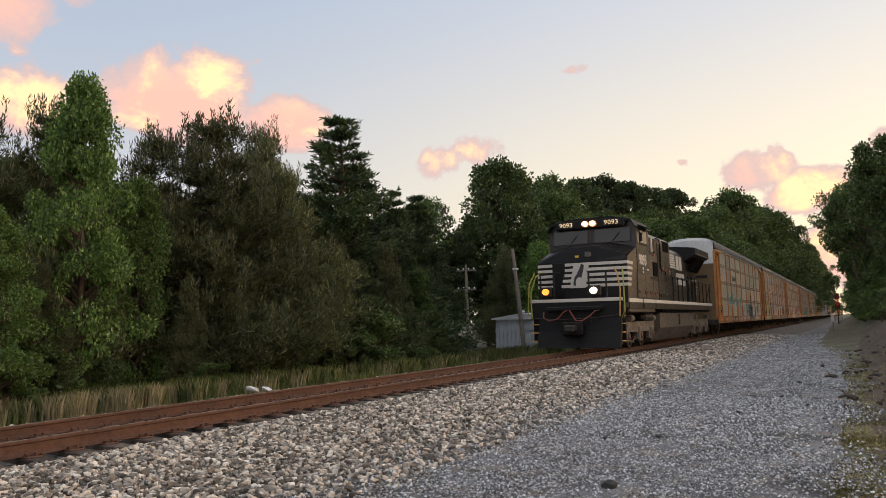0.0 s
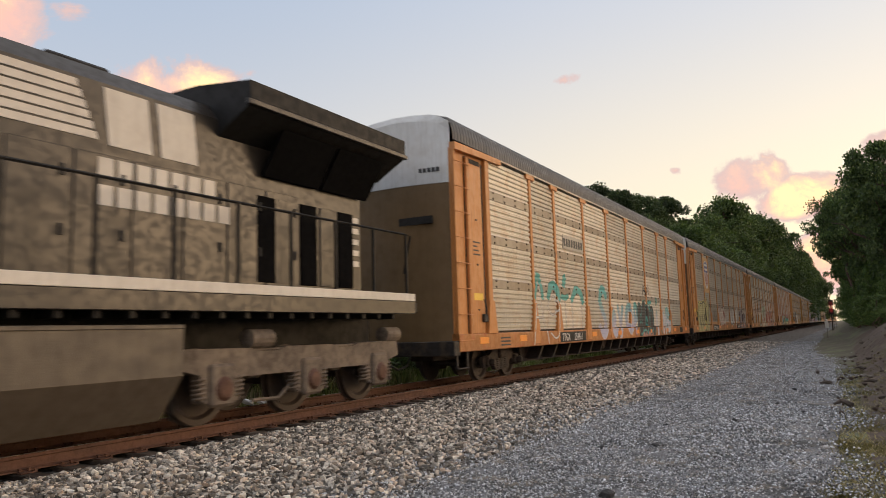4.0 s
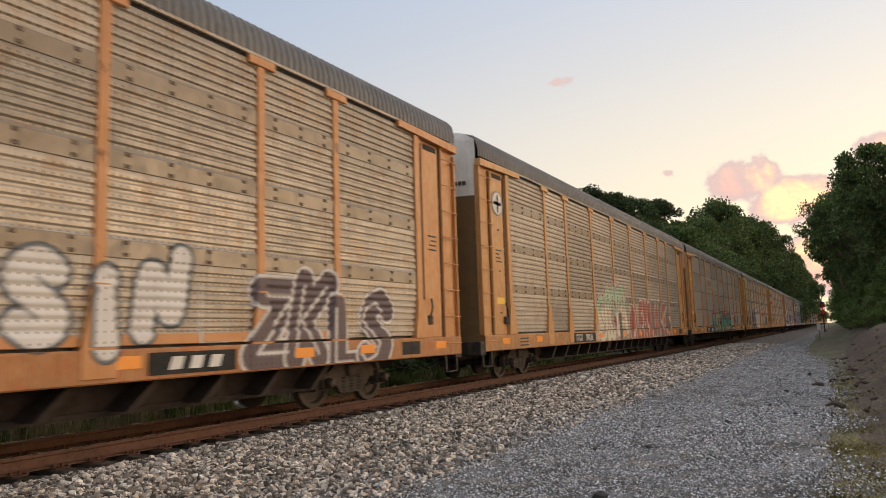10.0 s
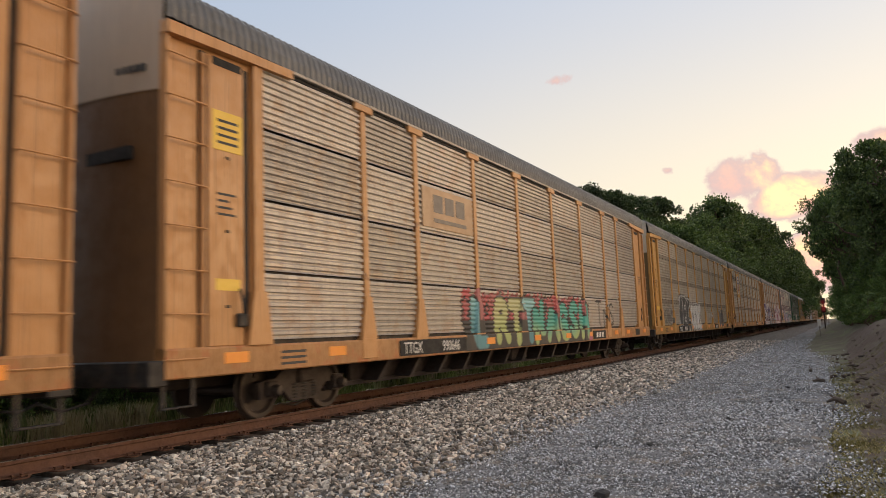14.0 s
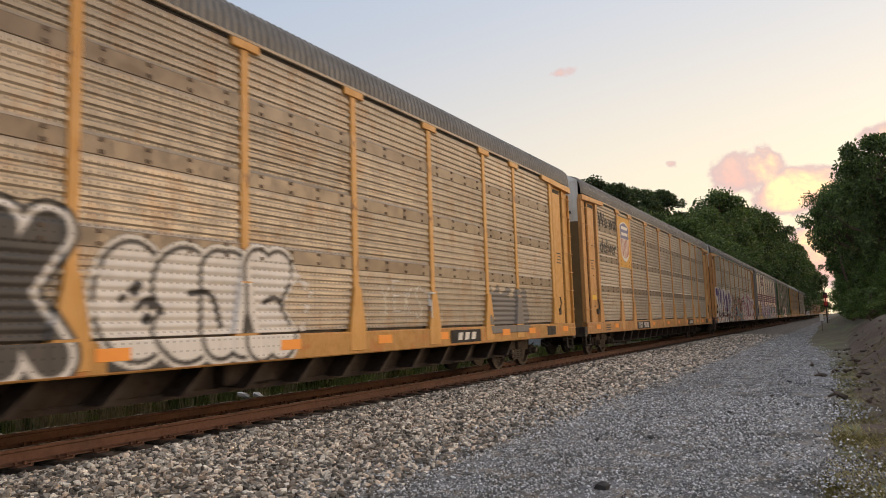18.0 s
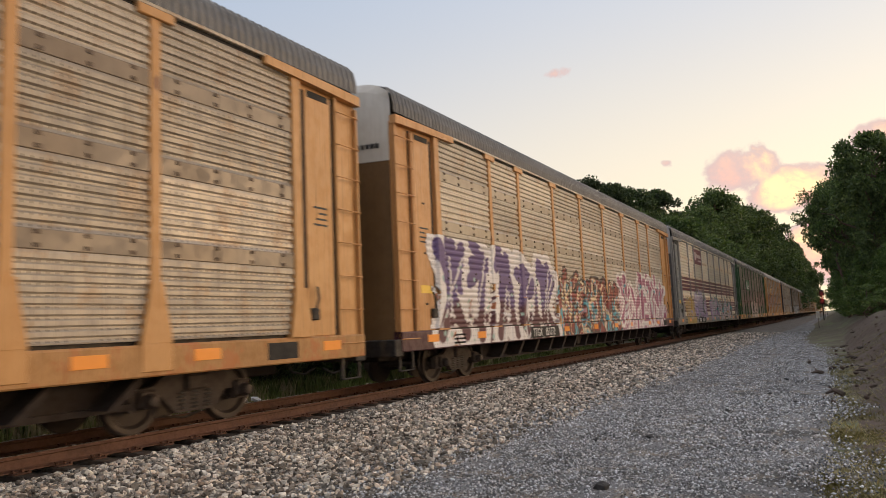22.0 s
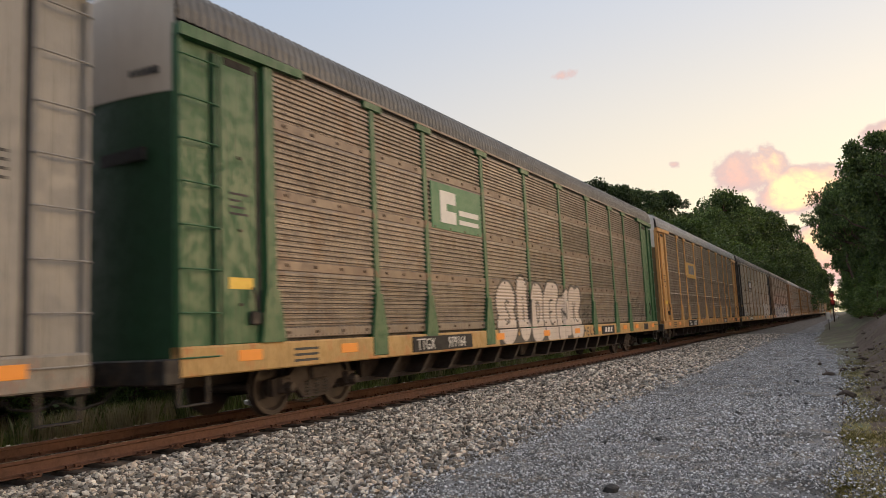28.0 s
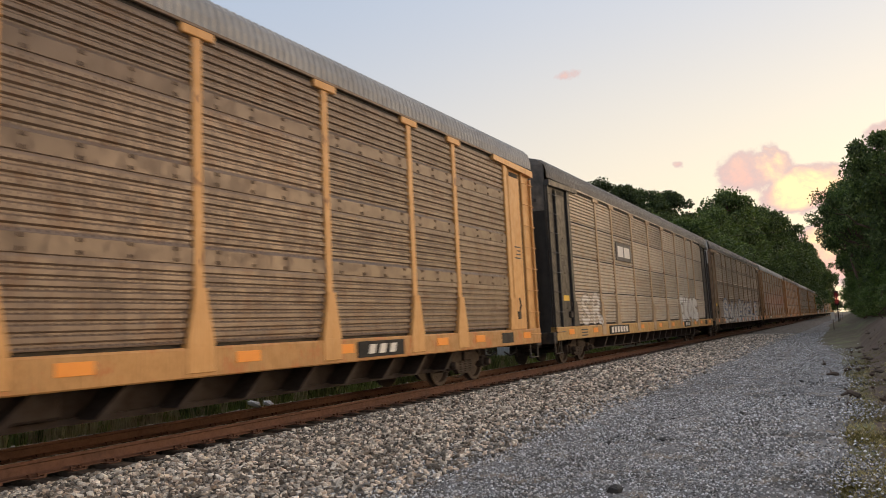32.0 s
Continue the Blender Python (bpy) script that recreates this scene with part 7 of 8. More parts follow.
for x, y, z in ((1.52, -6.3, 2.25), (1.41, -5.0, 2.22), (1.41, -3.95, 2.22), (1.41, -3.2, 3.30), (1.41, -2.5, 3.45), (1.41, -1.8, 3.40), (1.41, -1.2, 3.38), (1.41, -5.3, 3.92), (1.41, -4.2, 3.92)):
    part("warning_tag", Shape().box(x, x + 0.012, y - 0.09, y + 0.09, z - 0.04, z + 0.04), TAG_RED, L0)
# full-width equipment section behind the cab
part("equipment_section", Shape().prism([(-1.38, 1.84), (1.38, 1.84), (1.38, 4.62), (1.26, 4.80), (-1.26, 4.80), (-1.38, 4.62)], "y", -5.65, -0.75), LOCO_BLACK, L0, "black equipment cabinet body")
for k, (y0, y1, z0, z1) in enumerate(((-7.9, -6.6, 2.05, 2.95), (-6.55, -5.7, 2.05, 2.95), (-5.55, -4.6, 2.05, 2.8), (-4.55, -3.6, 2.05, 2.8), (-3.45, -2.9, 2.0, 4.5), (-2.85, -2.2, 2.0, 3.8), (-2.15, -1.5, 2.0, 3.8), (-1.45, -0.85, 2.0, 3.8))):
    x = 1.5 if y1 < -5.6 else 1.38
    dr = part("access_door", Shape().box(x - 0.01, x + 0.022, y0, y1, z0, z1, 0.008), LOCO_DUST if z1 < 3 else LOCO_BLACK, L0)
    for yy in (y0 + 0.2, y1 - 0.2):
        part("latch", Shape().box(x + 0.02, x + 0.04, yy - 0.03, yy + 0.03, z0 + 0.15, z0 + 0.28, 0.006), BLACK_PAINT, dr)
part("filter_hatch", Shape().box(1.37, 1.42, -5.5, -3.75, 2.95, 3.85, 0.012), surface("grey_brown_hatch", (0.10, 0.082, 0.064), 0.6, 0, 0.3), L0, "grey-brown filter hatch")
part("dark_screen", Shape().box(1.41, 1.44, -4.65, -3.80, 3.0, 3.6, 0.01), GRILLE, L0, "black mesh screen")
for y0, y1 in ((-5.5, -4.85), (-4.65, -3.95)):
    lv = part("louvre_frame", Shape().box(1.37, 1.40, y0, y1, 4.02, 4.60, 0.008), LOCO_ROOF, L0)
    for k in range(6):
        part("louvre_slat", Shape().prism([(1.39, 4.06 + 0.088 * k), (1.44, 4.05 + 0.088 * k), (1.40, 4.12 + 0.088 * k)], "y", y0 + 0.04, y1 - 0.04), LOUVRE, lv, "rusty louvre slat")
part("louvre_post", Shape().box(1.38, 1.45, -4.82, -4.68, 4.0, 4.62, 0.008), LOCO_WHITE, L0)
part("roof_screen", Shape().box(1.28, 1.385, -2.3, -0.95, 4.20, 4.68, 0.01), GRILLE, L0, "black mesh air intake")
part("conduit", Shape().tube([(1.42, -3.9, 4.66), (1.43, -3.2, 4.64), (1.43, -3.1, 4.4), (1.43, -3.1, 3.4), (1.44, -2.9, 3.3), (1.44, -2.2, 3.3), (1.44, -2.1, 2.9)], 0.03, 6), LOCO_ROOF, L0)
# long hood
part("long_hood", Shape().prism([(-0.95, 1.84), (0.95, 1.84), (0.95, 4.45), (0.80, 4.68), (-0.80, 4.68), (-0.95, 4.45)], "y", -0.75, 9.1), LOCO_BLACK, L0, "black long engine hood")
for k in range(9):
    y = -0.6 + 0.88 * k
    dr = part("hood_door", Shape().box(0.94, 0.97, y, y + 0.82, 1.98, 3.55, 0.008), LOCO_BLACK, L0)
    part("latch", Shape().box(0.968, 0.99, y + 0.68, y + 0.74, 2.5, 2.64, 0.006), BLACK_PAINT, dr)
    part("latch", Shape().box(0.968, 0.99, y + 0.68, y + 0.74, 3.2, 3.34, 0.006), BLACK_PAINT, dr)
for k in range(6):
    z = 3.72 + 0.118 * k
    part("hood_stripe", Shape().prism([(-0.15, z), (3.25 - 0.06 * k, z), (3.22 - 0.06 * k, z + 0.092), (-0.15, z + 0.092)], "x", 0.95, 0.962), LOCO_WHITE, L0, "white stripe on the hood")
for a, b in ((3.42, 4.12), (4.28, 4.95)):                        # plain blocks where the large initials stand
    part("initial_block", Shape().prism([(a, 3.68), (b, 3.68), (b - 0.10, 4.40), (a - 0.10, 4.40)], "x", 0.95, 0.962), LOCO_WHITE, L0)
for row, z in enumerate((3.26, 2.92)):
    for k in range(7 + row):
        y = 3.25 + 0.30 * k
        part("name_block", Shape().box(0.97, 0.978, y, y + 0.23, z, z + 0.25), LOCO_WHITE, L0)
stack = Shape().box(-0.45, 0.45, 2.9, 3.9, 4.66, 4.92, 0.04)
part("exhaust_stack", stack, LOCO_ROOF, L0, "square black exhaust stack")
for y in (0.3, 0.9, 1.3):
    part("roof_hatch", Shape().box(-0.5, 0.5, y, y + 0.45, 4.67, 4.76, 0.03), LOCO_ROOF, L0)
part("horn", Shape().lathe([(0.03, 0), (0.04, 0.25), (0.09, 0.4)], "y", (0.35, 0.9, 4.85), 10), BLACK_PAINT, L0)
# radiator with its overhanging wings
part("radiator", Shape().prism([(-1.5, 4.58), (-0.95, 4.20), (0.95, 4.20), (1.5, 4.58), (1.5, 4.92), (0.6, 5.04), (-0.6, 5.04), (-1.5, 4.92)], "y", 5.35, 9.85), LOCO_ROOF, L0, "overhanging black radiator wings")
part("radiator_lip", Shape().box(1.46, 1.53, 5.3, 9.9, 4.56, 4.64, 0.01), LOCO_BLACK, L0)
for k in range(2):
    part("radiator_screen", Shape().prism([(0.98, 3.75), (1.02, 3.75), (1.38, 4.42), (1.32, 4.42)], "y", 6.3 + 1.55 * k, 7.75 + 1.55 * k), GRILLE, L0, "slanted black radiator screen")
for k in range(5):
    part("rear_door", Shape().box(0.94, 0.972, 6.2 + 0.56 * k, 6.66 + 0.56 * k, 2.1, 3.45, 0.008), GRILLE if k % 2 == 0 else LOCO_BLACK, L0)
part("rear_hood_end", Shape().box(-0.9, 0.9, 9.08, 9.3, 1.9, 4.4, 0.03), LOCO_BLACK, L0)
for k in range(5):
    part("rear_stripe", Shape().box(0.95, 0.965, 8.75, 9.1, 2.5 + 0.2 * k, 2.6 + 0.2 * k), LOCO_WHITE, L0)
# handrails along the walkway
rail_posts = [(-0.75 + 1.18 * k) for k in range(10)]
part("handrail", Shape().tube([(1.45, -2.3, 3.15), (1.46, -0.75, 3.12)] + [(1.46, y, 3.12) for y in rail_posts[1:]] + [(1.46, 10.05, 3.1), (1.3, 10.1, 2.4)], 0.02, 6), LOCO_ROOF, L0)
for y in rail_posts:
    part("handrail_post", Shape().box(1.44, 1.48, y - 0.025, y + 0.025, 1.9, 3.12, 0.005), LOCO_ROOF, L0)
for x in (-1.45, 1.45):
    part("grab_rail", Shape().tube([(x, -9.85, 3.05), (x * 1.06, -10.2, 2.6), (x * 1.08, -10.3, 1.5), (x * 0.98, -10.2, 1.2)], 0.022, 6), SAFETY, L0, "yellow-green corner grab rail")
    part("grab_rail", Shape().tube([(x * 0.8, -9.7, 3.12), (x * 0.92, -10.1, 2.9), (x * 1.0, -10.3, 2.3), (x * 0.98, -10.35, 1.3)], 0.022, 6), SAFETY if x < 0 else STEP_EDGE, L0)
for x in (-0.7, 0.45, -1.15, 1.0):
    part("front_rail_post", Shape().box(x - 0.025, x + 0.025, -10.2, -10.15, 1.95, 3.0, 0.005), BLACK_PAINT, L0)
for a, b in ((-1.3, -0.5), (0.4, 1.2)):
    part("front_rail", Shape().tube([(a, -10.19, 3.01), (b, -10.19, 3.01)], 0.02, 6), BLACK_PAINT, L0)
for k in range(5):
    for x in (-1.5, 1.12):
        part("step", Shape().box(x, x + 0.38, -10.3 + 0.05 * k, -9.95, 0.35 + 0.32 * k, 0.39 + 0.32 * k, 0.006), STEP_EDGE, L0, "orange-edged step")
part("stepwell", Shape().box(1.1, 1.5, -9.95, -9.85, 0.35, 1.85, 0.01), LOCO_ROOF, L0)
part("stepwell", Shape().box(-1.5, -1.1, -9.95, -9.85, 0.35, 1.85, 0.01), LOCO_ROOF, L0)
plow = Shape().prism([(-10.25, 1.25), (-10.34, 0.75), (-10.58, 0.12), (-10.40, 0.12), (-10.2, 0.7), (-10.1, 1.25)], "x", -1.20, 1.44)
part("snow_plow", plow, LOCO_ROOF, L0, "black snow plow pilot")
part("anticlimber", Shape().box(-0.9, 0.9, -10.55, -10.2, 1.55, 1.72, 0.03), LOCO_ROOF, L0)
part("coupler", Shape().box(-0.17, 0.17, -11.15, -10.2, 0.72, 0.98, 0.05), STEEL_DARK, L0)
part("air_hose", Shape().tube([(-1.0, -10.4, 1.5), (-0.95, -10.6, 1.28), (-0.75, -10.68, 1.16), (-0.5, -10.65, 1.22), (-0.3, -10.6, 1.48), (-0.15, -10.5, 1.62)], 0.026, 6), HOSE, L0, "dull red air hose")
part("air_hose", Shape().tube([(-0.15, -10.5, 1.62), (-0.02, -10.6, 1.40), (0.12, -10.68, 1.16), (0.32, -10.68, 1.14), (0.55, -10.6, 1.34), (0.72, -10.45, 1.56)], 0.026, 6), HOSE, L0, "dull red air hose")
part("hose_coupling", Shape().box(0.66, 0.84, -10.52, -10.4, 1.52, 1.62, 0.02), SHINE, L0)
part("uncoupling_lever", Shape().tube([(-1.45, -10.4, 1.3), (-0.6, -10.5, 1.2), (0.5, -10.5, 1.24), (1.4, -10.4, 1.36)], 0.014, 5), STEEL_DARK, L0)
part("coupler_pocket", Shape().box(-0.34, 0.34, -10.75, -10.3, 0.6, 1.1, 0.05), LOCO_ROOF, L0)
tank = Shape().prism([(-1.5, 0.75), (-1.5, 1.38), (1.5, 1.38), (1.5, 0.75), (1.15, 0.18), (-1.15, 0.18)], "y", -4.2, 4.1)
part("fuel_tank", tank, LOCO_TANK, L0, "mud-splashed fuel tank")
part("tank_gauge", Shape().box(1.49, 1.53, -0.1, 0.12, 0.85, 1.38, 0.01), BLACK_PAINT, L0)
part("tank_edge", Shape().box(1.45, 1.515, -4.2, 4.1, 1.36, 1.42, 0.01), LOCO_TANK, L0)
part("air_tank", Shape().lathe([(0.05, -6.0), (0.2, -5.9), (0.2, -4.4), (0.05, -4.3)], "y", (1.15, 0, 1.25), 14), STEEL_DARK, L0)
big = Shape()
for s in (1, -1):
    big.lathe([(0.03, s * 0.72), (0.12, s * 0.80), (0.16, s * 0.76), (0.40, s * 0.74), (0.44, s * 0.80), (0.525, s * 0.80), (0.53, s * 0.70), (0.555, s * 0.69), (0.55, s * 0.66), (0.44, s * 0.68), (0.03, s * 0.68)], "x", (0, 0, 0), 32)
big.lathe([(0.1, -0.95), (0.1, 0.95)], "x", (0, 0, 0), 12)
BIG_WHEEL = big.mesh("wheelset", WHEEL_STEEL)
SIDE = [(-2.75, 0.80), (-2.70, 1.08), (-1.4, 1.06), (-1.2, 1.0), (-0.8, 1.0), (-0.6, 1.06), (0.6, 1.06), (0.8, 1.0), (1.2, 1.0), (1.4, 1.06), (2.70, 1.08), (2.75, 0.80), (2.42, 0.72), (2.38, 0.34), (1.66, 0.34), (1.62, 0.66),
        (0.42, 0.66), (0.38, 0.34), (-0.38, 0.34), (-0.42, 0.66), (-1.62, 0.66), (-1.66, 0.34), (-2.38, 0.34), (-2.42, 0.72)]
for ty in (-7.02, 7.02):
    tr = thing("truck", (0, ty, 0), "", "")
    tr.parent = L0
    fr = Shape().prism(SIDE, "x", 1.06, 1.26).prism(SIDE, "x", -1.14, -0.98).box(-1.0, 1.0, -1.2, -0.9, 0.6, 0.9, 0.03).box(-1.0, 1.0, 0.9, 1.2, 0.6, 0.9, 0.03)
    part("truck_frame", fr, LOCO_GREY, tr, "dusty cast steel truck frame")
    for wy in (-2.02, 0.0, 2.02):
        jb = part("journal_box", Shape().box(1.2, 1.34, wy - 0.24, wy + 0.24, 0.28, 0.86, 0.04), LOCO_GREY, tr)
        part("bearing_cover", Shape().lathe([(0.03, 0.06), (0.12, 0.05), (0.17, 0.0)], "x", (1.34, wy, 0.52), 16), LOUVRE, jb, "rust-brown bearing cover")
        for dy in (-0.36, 0.36):
            turns = [(1.2 + 0.09 * math.cos(a * 0.785), wy + dy + 0.09 * math.sin(a * 0.785), 0.36 + 0.0075 * a) for a in range(45)]
            sp = Shape().tube(turns, 0.022, 5)
            part("coil_spring", sp, LOCO_GREY, tr)
        ws = piece("wheelset", BIG_WHEEL, L0, (0, ty + wy, 0.53))
        WHEELS.append((ws, LOCO, 0.53))
    part("brake_cylinder", Shape().lathe([(0.05, -0.3), (0.15, -0.28), (0.15, 0.2), (0.05, 0.25)], "y", (1.2, -1.15, 1.2), 14), LOCO_GREY, tr)
    part("brake_cylinder", Shape().lathe([(0.05, -0.3), (0.15, -0.28), (0.15, 0.2), (0.05, 0.25)], "y", (1.2, 2.55, 1.2), 14), LOCO_GREY, tr)
    part("brake_rod", Shape().tube([(1.2, -2.6, 1.02), (1.2, 2.6, 1.02)], 0.03, 6).tube([(1.18, -1.3, 0.3), (1.16, -0.7, 0.28), (1.18, -0.4, 0.5)], 0.03, 6), LOCO_GREY, tr)
    part("sand_hose", Shape().tube([(1.0, -2.6, 1.1), (1.05, -2.7, 0.6), (0.9, -2.62, 0.15)], 0.02, 6), BLACK_PAINT, tr)

# the body above the deck is tall and wide: raise and widen it evenly, and set the running gear down on the rails
BIG_WHEEL.transform(Matrix.Diagonal((1, 1.06, 1.06, 1)))
seen = set()
for ob in L0.children_recursive:
    if ob.type != "MESH":
        continue
    plain = ob.name.split(".")[0]
    if plain == "wheelset":
        ob.location.z -= 0.033
        continue
    p, gear = ob.parent, False
    while p is not None:
        gear = gear or p.name.split(".")[0] == "truck"
        p = p.parent
    if ob.location.length > 0:
        ob.location.x = 1.5 - (1.5 - ob.location.x) * 1.30
        if ob.location.z > 1.84:
            ob.location.z = 1.84 + (ob.location.z - 1.84) * 1.10
        if plain == "number":
            ob.data.transform(Matrix.Diagonal((1.3, 1.1, 1, 1)))
        continue
    if ob.data.name in seen:
        continue
    seen.add(ob.data.name)
    for v in ob.data.vertices:
        if v.co.z > 1.84:
            v.co.z = 1.84 + (v.co.z - 1.84) * 1.10
        elif v.co.z < 1.0:
            v.co.z -= 0.065 * (1.0 - v.co.z)
        if not gear:
            v.co.x = 1.5 - (1.5 - v.co.x) * 1.30

# ---- lineside things ----
SHED_METAL = surface("pale_blue_siding", (0.56, 0.60, 0.63), 0.5, 0.1, 0.25, (0.34, 0.35, 0.36), 5, 0.6, 0.3)
SHED_ROOF = surface("pale_roof_metal", (0.7, 0.71, 0.72), 0.5, 0.1, 0.25)
shed = thing("equipment_shed", (-17.6, 42.3, -0.42), "pale blue-grey metal equipment shed with a low roof", "shed")
s = Shape()
for i in range(14):
    a, b = -1.9 + 3.8 * i / 14, -1.9 + 3.8 * (i + 1) / 14
    s.box(a, b - 0.04, -1.5, -1.44, 0, 2.05, 0.008)
    s.box(a, b - 0.04, 1.44, 1.5, 0, 2.05)
s.box(-1.88, 1.88, -1.46, 1.46, 0, 2.03)
part("wall", s, SHED_METAL, shed, "ribbed pale metal wall")
part("roof", Shape().prism([(-2.1, 2.03), (2.1, 2.03), (2.1, 2.12), (0, 2.42), (-2.1, 2.12)], "y", -1.7, 1.7), SHED_ROOF, shed, "low pale gabled roof")
for x in (-0.5, 1.0):
    part("roof_vent", Shape().lathe([(0.09, 0), (0.09, 0.16), (0.16, 0.18), (0.16, 0.26), (0.03, 0.3)], "z", (x, -0.5, 2.3), 12), SHED_ROOF, shed)
part("trim_band", Shape().box(-1.94, 1.94, -1.53, -1.47, 1.30, 1.36), SHED_METAL, shed)
part("door", Shape().box(0.2, 1.1, -1.53, -1.5, 0.05, 1.95, 0.01), SHED_METAL, shed)


def pole(name, x, y, z, top, lean, label, arms):
    p = thing(name, (x, y, z), label, "utility pole")
    part("post", Shape().tube([(0, 0, -0.3), (lean * 0.5, 0, (top - z) * 0.5), (lean, 0, top - z)], [0.15, 0.13, 0.10], 10), POLE_WOOD, p)
    for k in range(arms):
        zz = top - z - 0.5 - 1.6 * k
        arm = part("crossarm", Shape().box(lean - 0.9, lean + 0.9, -0.06, 0.06, zz - 0.06, zz + 0.06, 0.01), POLE_WOOD, p)
        for i in range(4):
            part("insulator", Shape().lathe([(0.03, 0), (0.06, 0.04), (0.05, 0.12), (0.02, 0.15)], "z", (lean - 0.75 + 0.5 * i, 0, zz + 0.06), 8), SHED_ROOF, arm)
    return p


pole("utility_pole", -27.9, 53.1, -0.9, 6.3, -0.1, "weathered wooden utility pole with two crossarms", 2)
lean = pole("wooden_pole", -17.2, 40.0, -0.8, 5.9, -0.65, "leaning bare wooden pole beside the shed", 0)
part("meter_box", Shape().box(0.1, 0.36, -0.22, -0.02, 1.0, 1.5, 0.02), SHED_METAL, lean)
part("bracket", Shape().lathe([(0.13, 0), (0.2, 0.02), (0.2, 0.1), (0.13, 0.12)], "z", (-0.5, 0, 5.4), 10), SHED_ROOF, lean)
wires = thing("overhead_wires", (0, 0, 0), "thin dark wires sagging from the utility pole", "wire")
for dz in (0.0, -1.6):
    part("wire", Shape().tube([(-27.9 + 0.65 * k, 53.1 + 7 * k, 5.9 + dz - 0.05 * k * (10 - k)) for k in range(11)], 0.012, 4), STEEL_DARK, wires)
part("wire", Shape().tube([(-16 + 2.2 * k, 100, 12.5 - 0.06 * k * (8 - k) + 0.1 * k) for k in range(9)], 0.02, 4), STEEL_DARK, wires)

SIGNAL_RED = glow("red_signal_lens", (1.0, 0.03, 0.02), 14)
sig = thing("railway_signal", (-2.05, 122.0, 0.0), "trackside signal mast showing two red lights", "railway signal")
part("mast", Shape().lathe([(0.09, 0), (0.09, 4.6)], "z", (0, 0, 0), 10), STEEL_DARK, sig)
for z in (2.85, 4.15):
    hd = part("signal_head", Shape().box(-0.3, 0.3, -0.12, 0.12, z - 0.42, z + 0.42, 0.05), BLACK_PAINT, sig)
    part("lens", Shape().lathe([(0.02, -0.16), (0.2, -0.15), (0.2, -0.12), (0.02, -0.12)], "y", (0, 0, z), 16), SIGNAL_RED, hd, "glowing red lens")
    part("lens_hood", Shape().lathe([(0.22, -0.14), (0.23, -0.14), (0.23, -0.4), (0.22, -0.4)], "y", (0, 0, z), 14), BLACK_PAINT, hd)
part("ladder", Shape().box(0.2, 0.23, 0.1, 0.13, 0, 4.5).box(0.5, 0.53, 0.1, 0.13, 0, 4.5), STEEL_DARK, sig)
red = new("signal_light", bpy.data.lights.new("signal_light", "POINT"))
red.data.energy, red.data.color, red.data.shadow_soft_size = 70, (1.0, 0.05, 0.03), 0.2
red.location = (-2.05, 121.3, 3.4)
post = thing("marker_post", (-1.52, 66.0, 0), "thin white marker post with a blank plate", "marker")
part("post", Shape().box(-0.04, 0.04, -0.03, 0.03, -0.05, 1.5, 0.008), POLE_WOOD, post)
part("plate", Shape().box(-0.13, 0.13, -0.05, -0.03, 0.92, 1.5, 0.008), WHITE_MARK, post)

# litter beyond the far rail, and a lump of coal-dark stone on the road
PAPER = surface("crumpled_white_plastic", (0.78, 0.77, 0.75), 0.6, 0, 0.1)
for x, y, r in ((-12.62, 12.8, 0.16), (-12.55, 13.2, 0.13)):
    rr = np.random.default_rng(int(y * 10))
    lit = scatter("plastic_litter", np.array([(x, y, -0.02 + r * 0.4)]), np.array([r]), ICO_V, ICO_F, PAPER, rr, 0.4, 0.7)
    tagged(lit, "crumpled white plastic litter beside the rail", "litter")
STONE_DARK = surface("dark_stone", (0.05, 0.05, 0.052), 0.9, 0, 0.4, (0.02, 0.02, 0.02), 20, 4, bump=0.6)
rr = np.random.default_rng(3)
tagged(scatter("dark_stone", np.array([(-2.06, 6.62, 0.03)]), np.array([0.085]), ICO_V, ICO_F, STONE_DARK, rr), "dark lump of stone lying on the gravel road", "stone")
for x, y, r in ((-2.9, 9.2, 0.05), (-2.3, 9.6, 0.06), (-2.6, 11.6, 0.05), (-1.7, 12.4, 0.055), (-1.3, 15.2, 0.06), (-1.2, 18.4, 0.07), (-3.3, 13.6, 0.045), (-0.8, 13.8, 0.05)):
    tagged(scatter("dark_clod", np.array([(x, y, 0.015)]), np.array([r]), ICO_V, ICO_F, STONE_DARK, rr, 0.4), "small dark clod on the gravel road", "clod", "dark clods on the road")
DEAD_WOOD = surface("grey_dead_wood", (0.14, 0.11, 0.09), 0.95, 0, 0.5, (0.05, 0.04, 0.03), 10, 2, bump=0.6)
random.seed(9)
spots = [(0.5, 16.5), (0.9, 18.0), (0.35, 20.5), (0.7, 23.0), (0.2, 26.0), (0.6, 29.0), (1.0, 21.5), (1.3, 17.0), (0.1, 33.0), (0.5, 37.0), (1.6, 19.5), (-0.2, 15.0), (-0.6, 20.0), (-0.9, 24.0)]
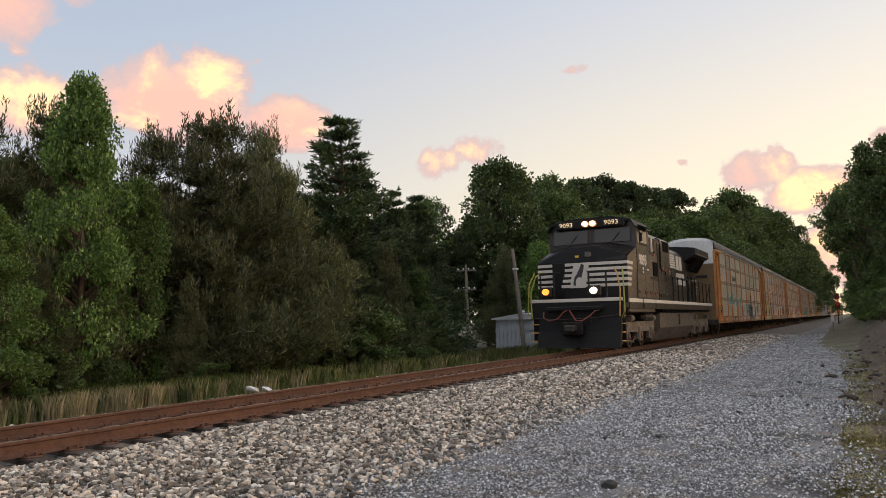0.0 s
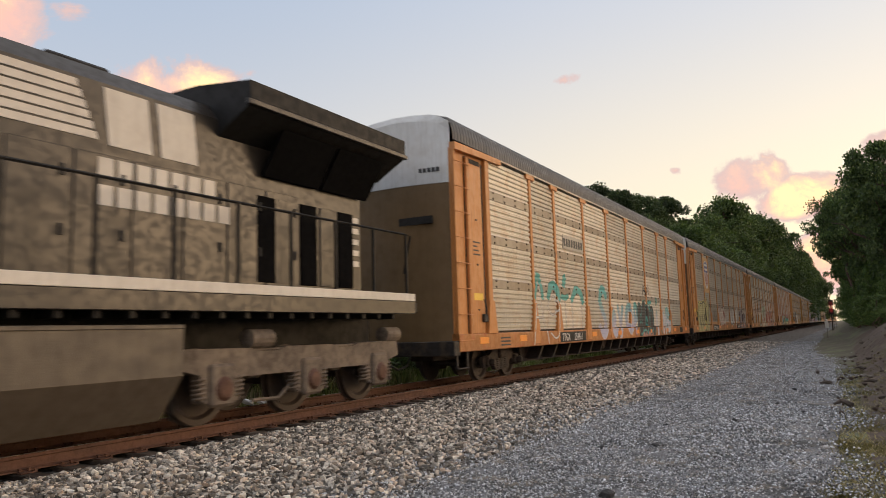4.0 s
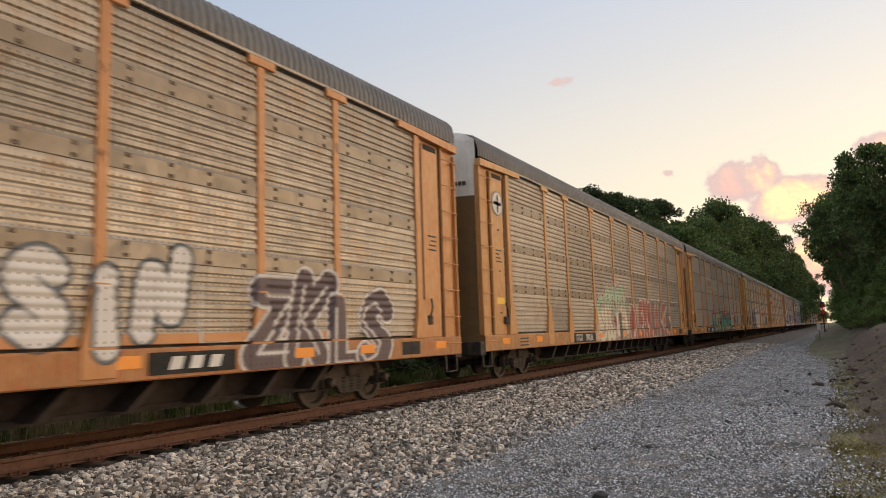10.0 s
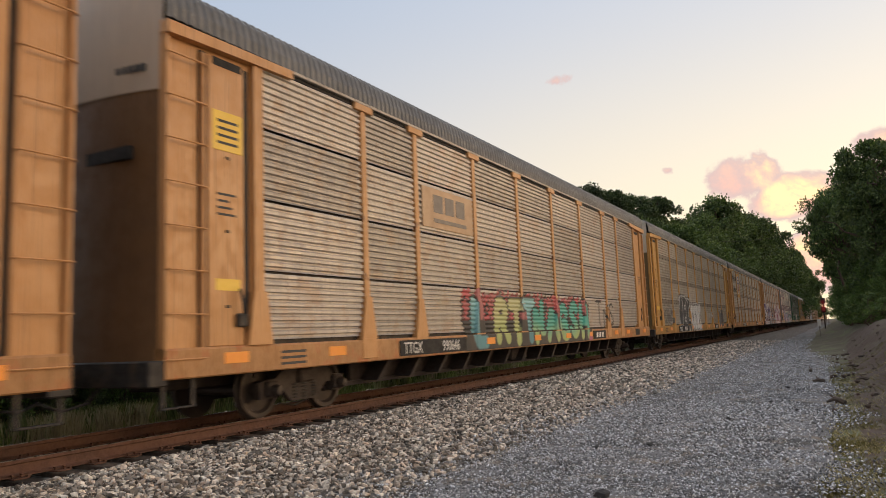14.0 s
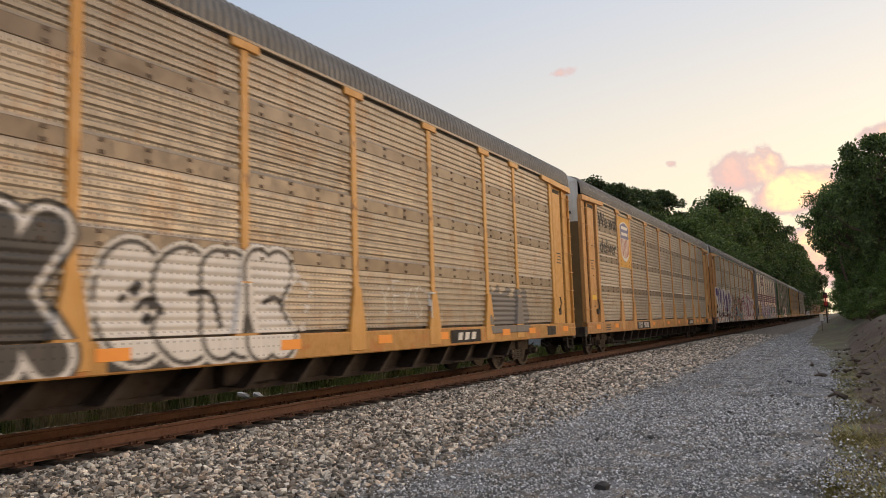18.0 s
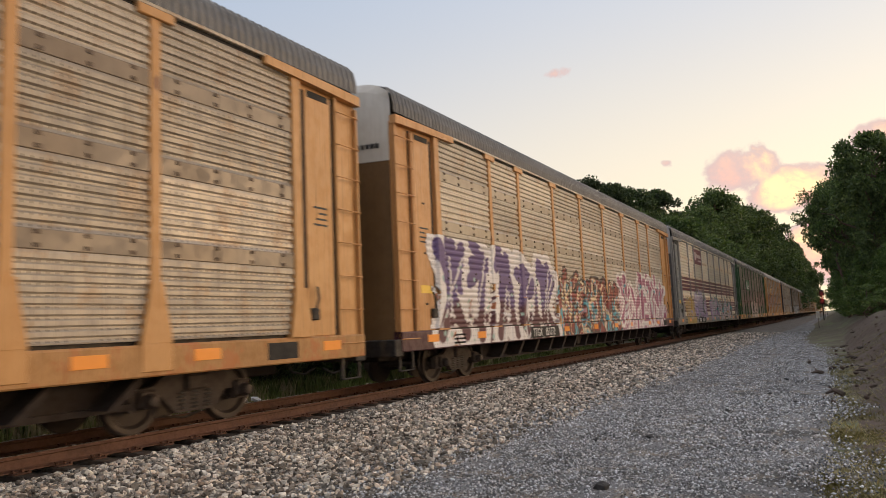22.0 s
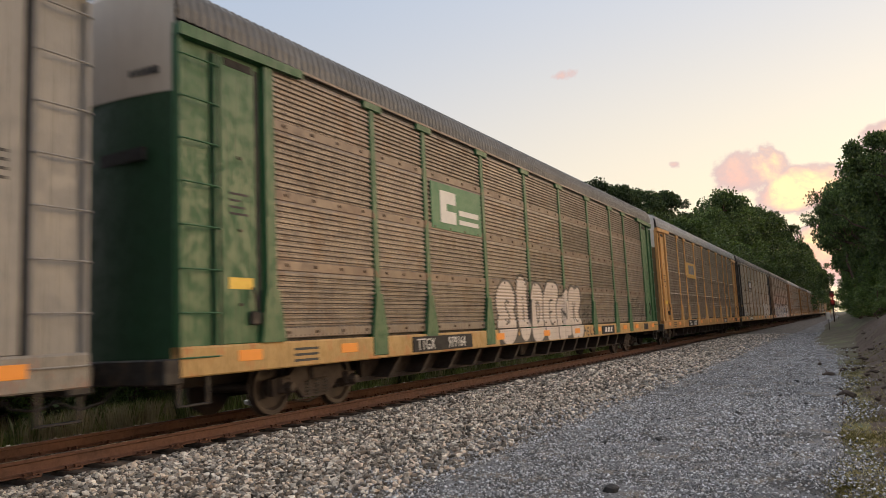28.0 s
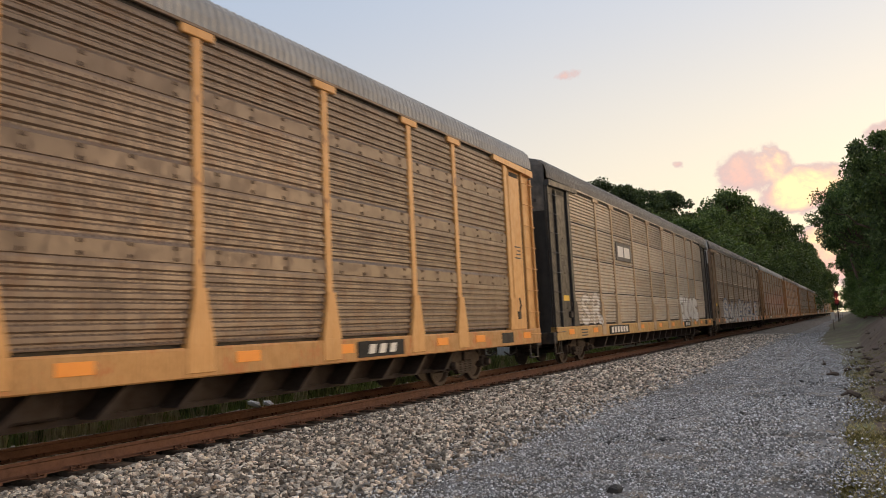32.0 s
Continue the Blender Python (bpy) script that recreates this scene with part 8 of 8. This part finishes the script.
for x, y in spots:
    a, ln = random.uniform(0, 3.14), random.uniform(0.25, 0.75)
    z = max(ground_z(x, y), 0.0) + 0.03
    dx, dy = math.cos(a) * ln / 2, math.sin(a) * ln / 2
    br = part("dead_branch", Shape().tube([(-dx, -dy, 0), (0, 0, random.uniform(0, 0.08)), (dx, dy, 0.0)], [0.05, 0.045, 0.02], 6).tube([(0, 0, 0.03), (dx * 0.3 - dy * 0.3, dy * 0.3 + dx * 0.3, 0.14)], [0.02, 0.008], 5), DEAD_WOOD)
    br.location = (x, y, z)
    tagged(br, "short broken grey-brown branch on the dirt", "branch", "broken branches along the bank")
rr = np.random.default_rng(31)
k = 150
x, y = rr.uniform(-0.4, 2.2, k), rr.uniform(13, 36, k)
rocks = scatter("bank_rubble", np.array([(a, b, max(0, ground_z(a, b)) + 0.01) for a, b in zip(x, y)]), rr.uniform(0.02, 0.075, k), ICO_V, ICO_F, SOIL, rr)
tagged(rocks, "clods and small rubble at the foot of the bank", "rubble", kind="stuff")
soil = []
for y in steps([(9, 44, 0.5)]):
    soil.append([(0.0 + 2.5 * i / 12, y, ground_z(0.0 + 2.5 * i / 12, y) + 0.012 * min(i, 12 - i, 2) - 0.006) for i in range(13)])
tagged(part("bank_soil", Shape().sheet(soil), SOIL, smooth=True), "bare reddish-brown earth on the face of the bank", "ground", kind="structure")

# ---- what moves ----


def train_at(t):
    """Where the first coupling behind the locomotive's first wagon stands along the track."""
    return 77.61 - 8.749 * t - 0.0318 * t * t - 0.0000497 * t ** 3


def motions():
    times = [0, 2, 4, 6, 8, 10, 12, 14, 16, 18, 20, 22, 24, 26, 28, 30, 32]
    for k, car in enumerate(wagons):
        ahead = (k - 1) * PITCH + PITCH / 2 + 0.19
        walk(car, [(t, Matrix.Translation((TRACK_X, train_at(t) + ahead, TRAIN_Z))) for t in times])
    if LOCO is not None:
        walk(LOCO, [(t, Matrix.Translation((TRACK_X, train_at(t) - PITCH - 10.97, TRAIN_Z))) for t in times])
    # wheels roll while they are near enough to be seen turning
    for ws, carrier, r in WHEELS:
        ahead = LOCO_AHEAD if carrier is LOCO else (wagons.index(carrier) - 1) * PITCH + PITCH / 2 + 0.19
        place = ws.location.copy()
        rows, last = [], None
        for f in range(0, 961):
            t = f / FPS
            y = train_at(t) + ahead + place.y
            if -4 < y < 42:
                rows.append((t, Matrix.Translation(place) @ Matrix.Rotation(train_at(t) / r, 4, "X")))
        if len(rows) > 1:
            walk(ws, rows)
        else:
            ws.location = place


LOCO_AHEAD = -PITCH - 10.97
motions()
